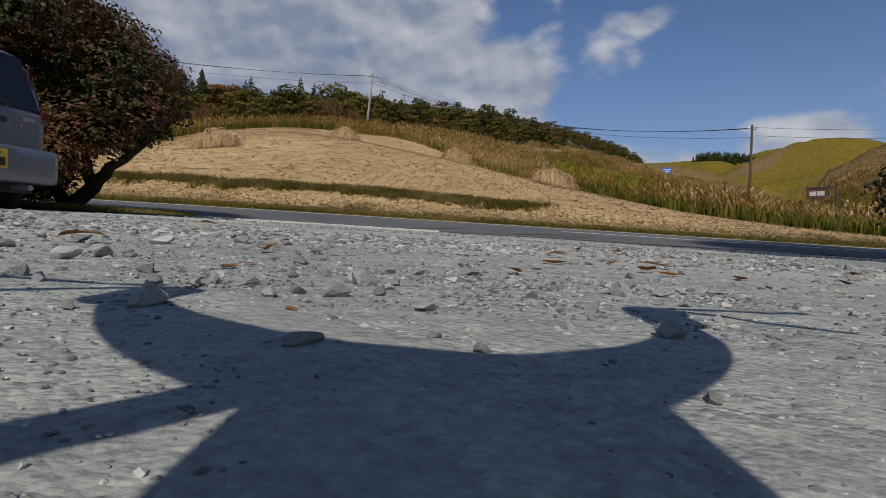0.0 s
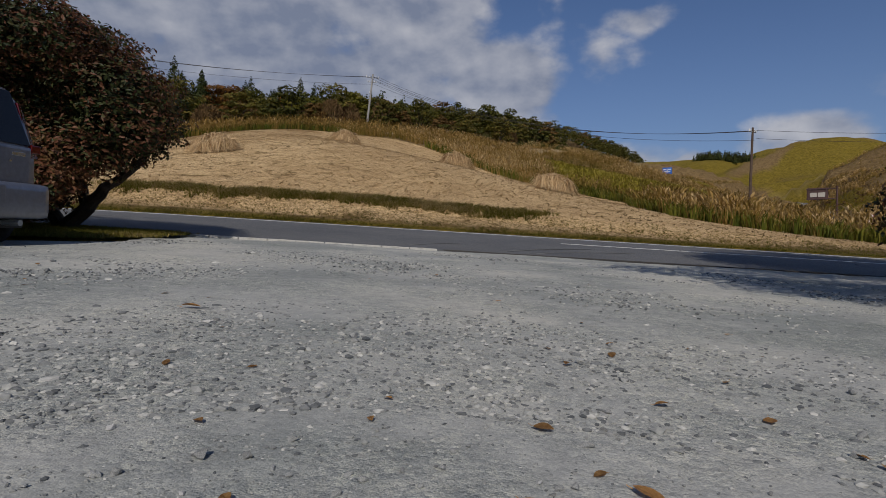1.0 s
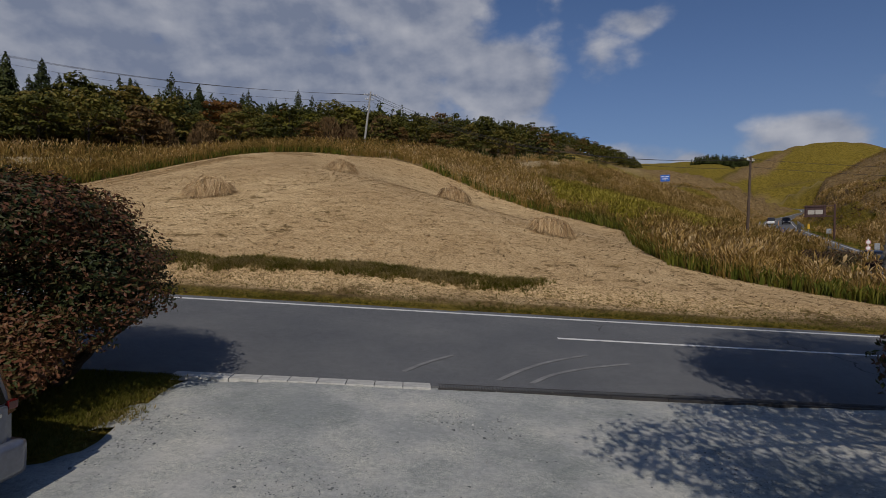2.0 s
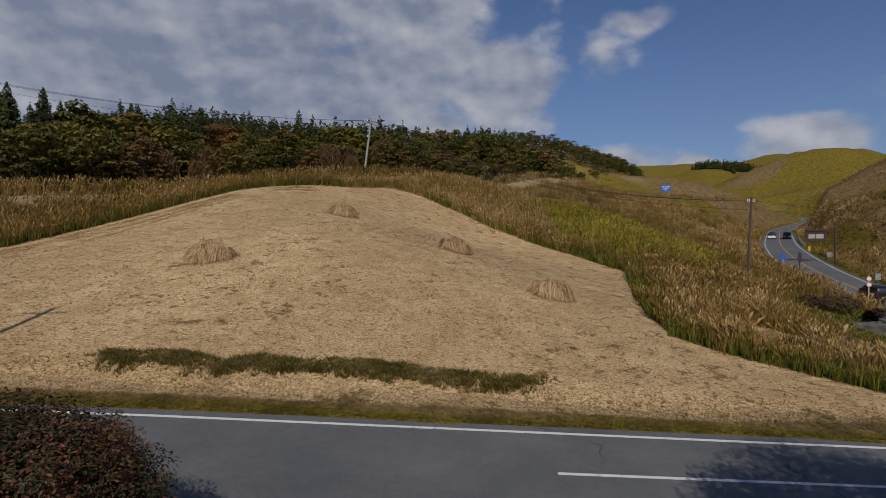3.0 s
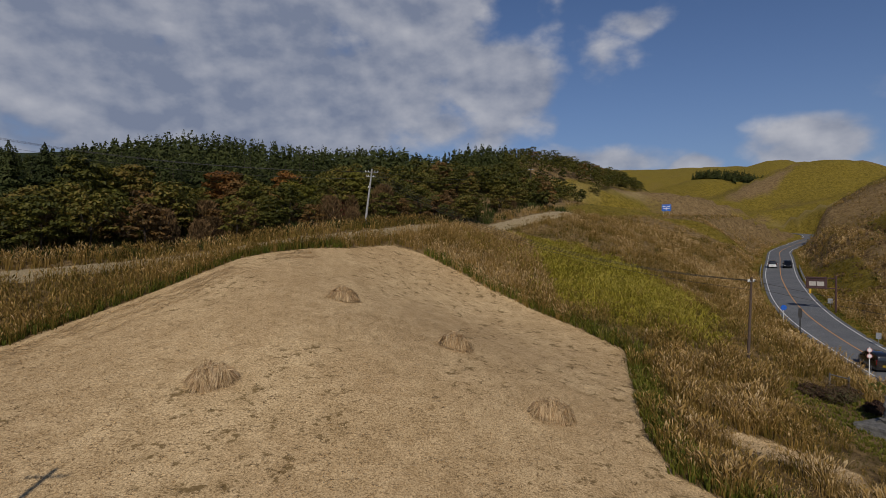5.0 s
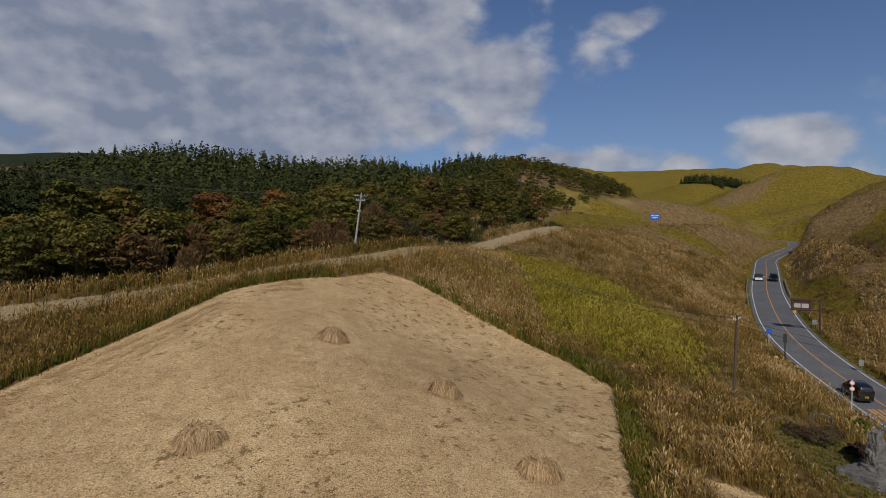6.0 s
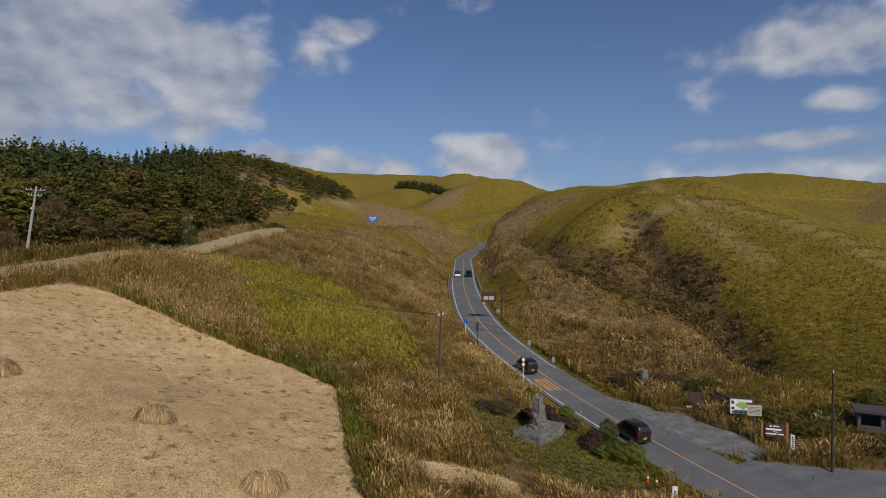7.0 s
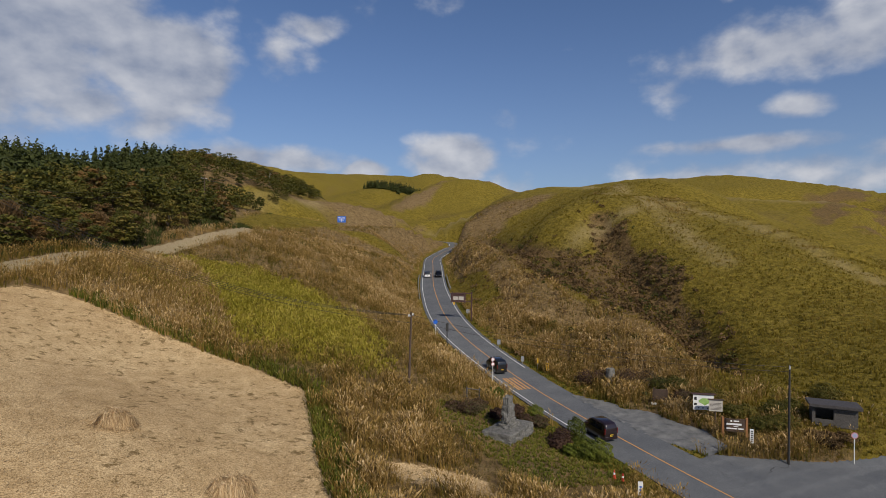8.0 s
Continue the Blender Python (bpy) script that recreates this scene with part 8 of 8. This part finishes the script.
def build_stones():
    shapes = [chip(i) for i in range(9)]
    for me in shapes[:8]:
        me.materials.append(PEBBLE)
    shapes[8].materials.append(PALE_STONE)
    lot = bpy.data.objects["car_park"]
    r = random.Random(8)
    big = [(-0.138, 0.259, 0.025, 0), (-0.254, 0.328, 0.019, 1), (-0.309, 0.451, 0.037, 8), (-0.098, 0.311, 0.015, 3), (-0.085, 0.326, 0.014, 4), (-0.062, 0.323, 0.022, 5), (-0.057, 0.387, 0.034, 6), (-0.036, 0.373, 0.013, 7), (-0.150, 0.364, 0.014, 0), (-0.048, 0.193, 0.015, 1), (0.103, 0.249, 0.017, 2), (0.137, 0.425, 0.029, 3), (0.175, 0.443, 0.017, 4), (0.340, 0.773, 0.030, 5), (-0.009, 0.292, 0.017, 6), (0.014, 0.196, 0.009, 7), (0.058, 0.256, 0.010, 0), (-0.003, 0.218, 0.008, 1), (0.144, 0.237, 0.009, 2), (0.074, 0.151, 0.009, 3), (-0.158, 0.233, 0.010, 4), (-0.338, 0.936, 0.036, 5), (-0.429, 0.868, 0.029, 6), (0.124, 0.562, 0.016, 7), (0.113, 0.689, 0.017, 0), (-0.076, 0.890, 0.022, 1), (-0.174, 0.760, 0.021, 2), (0.026, 0.698, 0.019, 3), (0.532, 0.783, 0.023, 4)]
    spots = [(x, y, s, k) for x, y, s, k in big]
    while len(spots) < 295:
        d = 0.35 + 1.9 * r.random() ** 1.2
        a = r.uniform(-0.78, 0.78)
        s = r.uniform(0.006, 0.013) * (1 + 0.6 * d) * (1.8 if r.random() < 0.15 else 1)
        spots.append((d * math.sin(a), d * math.cos(a), s, r.choice([0, 1, 2, 3, 4, 5, 6, 7, 0, 1, 2, 8])))
    for x, y, s, k in spots:
        ob = new("stone", shapes[k])
        ob.parent = lot
        ob.matrix_world = pose(x, y, lot_spot(x, y) + s * 0.14, r.uniform(-15, 15), r.uniform(-15, 15), r.uniform(0, 360)) @ Matrix.Diagonal((s * r.uniform(0.9, 1.5), s, s * r.uniform(0.8, 1.2), 1))
    # the smaller grit and the stones farther off, in one mesh
    q = np.random.default_rng(17)
    kinds = []
    for i in range(8):
        bm = bmesh.new()
        bmesh.ops.create_icosphere(bm, subdivisions=1, radius=0.5)
        co = np.array([v.co[:] for v in bm.verts])
        fa = np.array([[v.index for v in f.verts] for f in bm.faces])
        bm.free()
        for _ in range(4):
            axis = q.normal(0, 1, 3)
            axis /= np.linalg.norm(axis)
            over = np.maximum(co @ axis - q.uniform(0.2, 0.34), 0)
            co = co - over[:, None] * axis
        kinds.append((co * q.uniform(0.8, 1.15, (len(co), 1)) * (1.1, 0.85, 0.6), fa))
    cos, fas, base = [], [], 0
    bands = [(5600, 0.10, 0.55, 1.0, 0.0012, 0.0060), (6500, 0.45, 2.4, 1.2, 0.0022, 0.0052), (20000, 1.2, 8.5, 1.2, 0.0145, 0.0018)]
    d = np.concatenate([lo + (hi - lo) * q.uniform(0, 1, c) ** k for c, lo, hi, k, s0, s1 in bands])
    n = len(d)
    a = q.uniform(-0.85, 0.85, n)
    xs, ys = d * np.sin(a), d * np.cos(a)
    size = np.concatenate([np.full(c, s0) + s1 * dd for (c, lo, hi, k, s0, s1), dd in zip(bands, np.split(d, np.cumsum([b[0] for b in bands])[:-1]))])
    size = size * q.uniform(0.45, 1.35, n) * np.where(q.uniform(0, 1, n) < 0.07, 1.9, 1)
    turn = q.uniform(0, 2 * np.pi, n)
    # lying in patches, with bare dusty ground between
    heap = smooth(cloudy(xs * 1.1, ys * 1.1, 4, 33), 0.42, 0.6)
    ok = (ys < near_edge(xs) - 0.3) & (xs > -3.8) & (q.uniform(0, 1, n) < np.where(d > 1.5, 0.06 + 0.94 * heap, 0.45 + 0.55 * heap))
    zs = lot_z(xs, ys)
    for i in np.nonzero(ok)[0]:
        co, fa = kinds[i % 8]
        c, s = math.cos(turn[i]), math.sin(turn[i])
        p = co * size[i]
        cos.append(np.stack([p[:, 0] * c - p[:, 1] * s + xs[i], p[:, 0] * s + p[:, 1] * c + ys[i], p[:, 2] + zs[i] - size[i] * 0.02], -1))
        fas.append(fa + base)
        base += len(co)
    grit = mesh_object("grit", np.concatenate(cos), np.concatenate(fas), GRIT_STONE)
    tagged(grit, "loose angular grey grit and small stones on the gravel", "grit", kind="stuff")


def island_stone():
    m, t, p = nodes_of("loose_grit")
    geo = t.nodes.new("ShaderNodeNewGeometry")
    col = ramp(t, geo.outputs["Random Per Island"], (0.0, (0.075, 0.082, 0.088)), (0.3, (0.17, 0.178, 0.18)), (0.75, (0.32, 0.325, 0.31)), (1.0, (0.48, 0.475, 0.45)))
    link(t, blend(t, 0.6, col, ramp(t, tex_noise(t, 90, 3), (0.3, (0.7, 0.7, 0.7)), (0.7, (1.2, 1.2, 1.2))), "MULTIPLY"), p.inputs["Base Color"])
    p.inputs["Roughness"].default_value = 0.9
    return m


GRIT_STONE = island_stone()
build_stones()


def fallen_leaf(i, x, y, s, turn, tilt):
    bm = bmesh.new()
    n = 8
    rows = []
    for j in range(n + 1):
        k = j / n
        w = 0.30 * math.sin(math.pi * min(k * 1.02, 1)) ** 0.8 + 0.004
        curl = 0.16 * math.sin(k * 3.0 + i) + 0.10 * (k - 0.5) ** 2
        rows.append([bm.verts.new((k - 0.5, u * w, curl * 0.5 + 0.22 * abs(u) * w * (1.5 if i % 2 else 0.8))) for u in (-1, -0.5, 0, 0.5, 1)])
    for a, b in zip(rows[:-1], rows[1:]):
        for u in range(4):
            bm.faces.new((a[u], a[u + 1], b[u + 1], b[u]))
    bmesh.ops.solidify(bm, geom=bm.faces[:], thickness=0.02)
    bm_rod(bm, (-0.5, 0, 0), (-0.72, 0.05, 0.05), 0.015, 0.01, seg=5)
    bmesh.ops.scale(bm, vec=(s, s, s), verts=bm.verts)
    me = bpy.data.meshes.new("fallen_leaf")
    bm.to_mesh(me)
    bm.free()
    me.materials.append(DRY_LEAF)
    ob = new("fallen_leaf", me)
    ob.matrix_world = pose(x, y, lot_spot(x, y) + 0.15 * s, tilt, tilt * 0.5, turn)
    tagged(ob, "curled orange-brown dry leaf lying on the gravel", "leaf", "fallen leaves on the gravel")


def build_leaves():
    r = random.Random(12)
    spots = [(-0.432, 0.663, 0.058), (-0.963, 2.279, 0.074), (-0.652, 1.456, 0.033), (-0.178, 0.461, 0.018), (-0.179, 0.511, 0.016), (0.077, 0.601, 0.025), (0.235, 1.144, 0.042), (0.409, 1.700, 0.045), (0.346, 0.889, 0.054), (0.296, 0.724, 0.030), (0.754, 1.279, 0.047), (0.586, 1.863, 0.042), (0.398, 0.556, 0.015), (0.829, 1.057, 0.024), (-0.072, 0.262, 0.009)]
    while len(spots) < 48:
        d, a = 0.7 + 4.0 * r.random(), r.uniform(-0.7, 0.75)
        spots.append((d * math.sin(a), d * math.cos(a), r.uniform(0.02, 0.042)))
    for i, (x, y, s) in enumerate(spots):
        fallen_leaf(i, x, y, s, r.uniform(0, 360), r.uniform(-14, 14))


build_leaves()
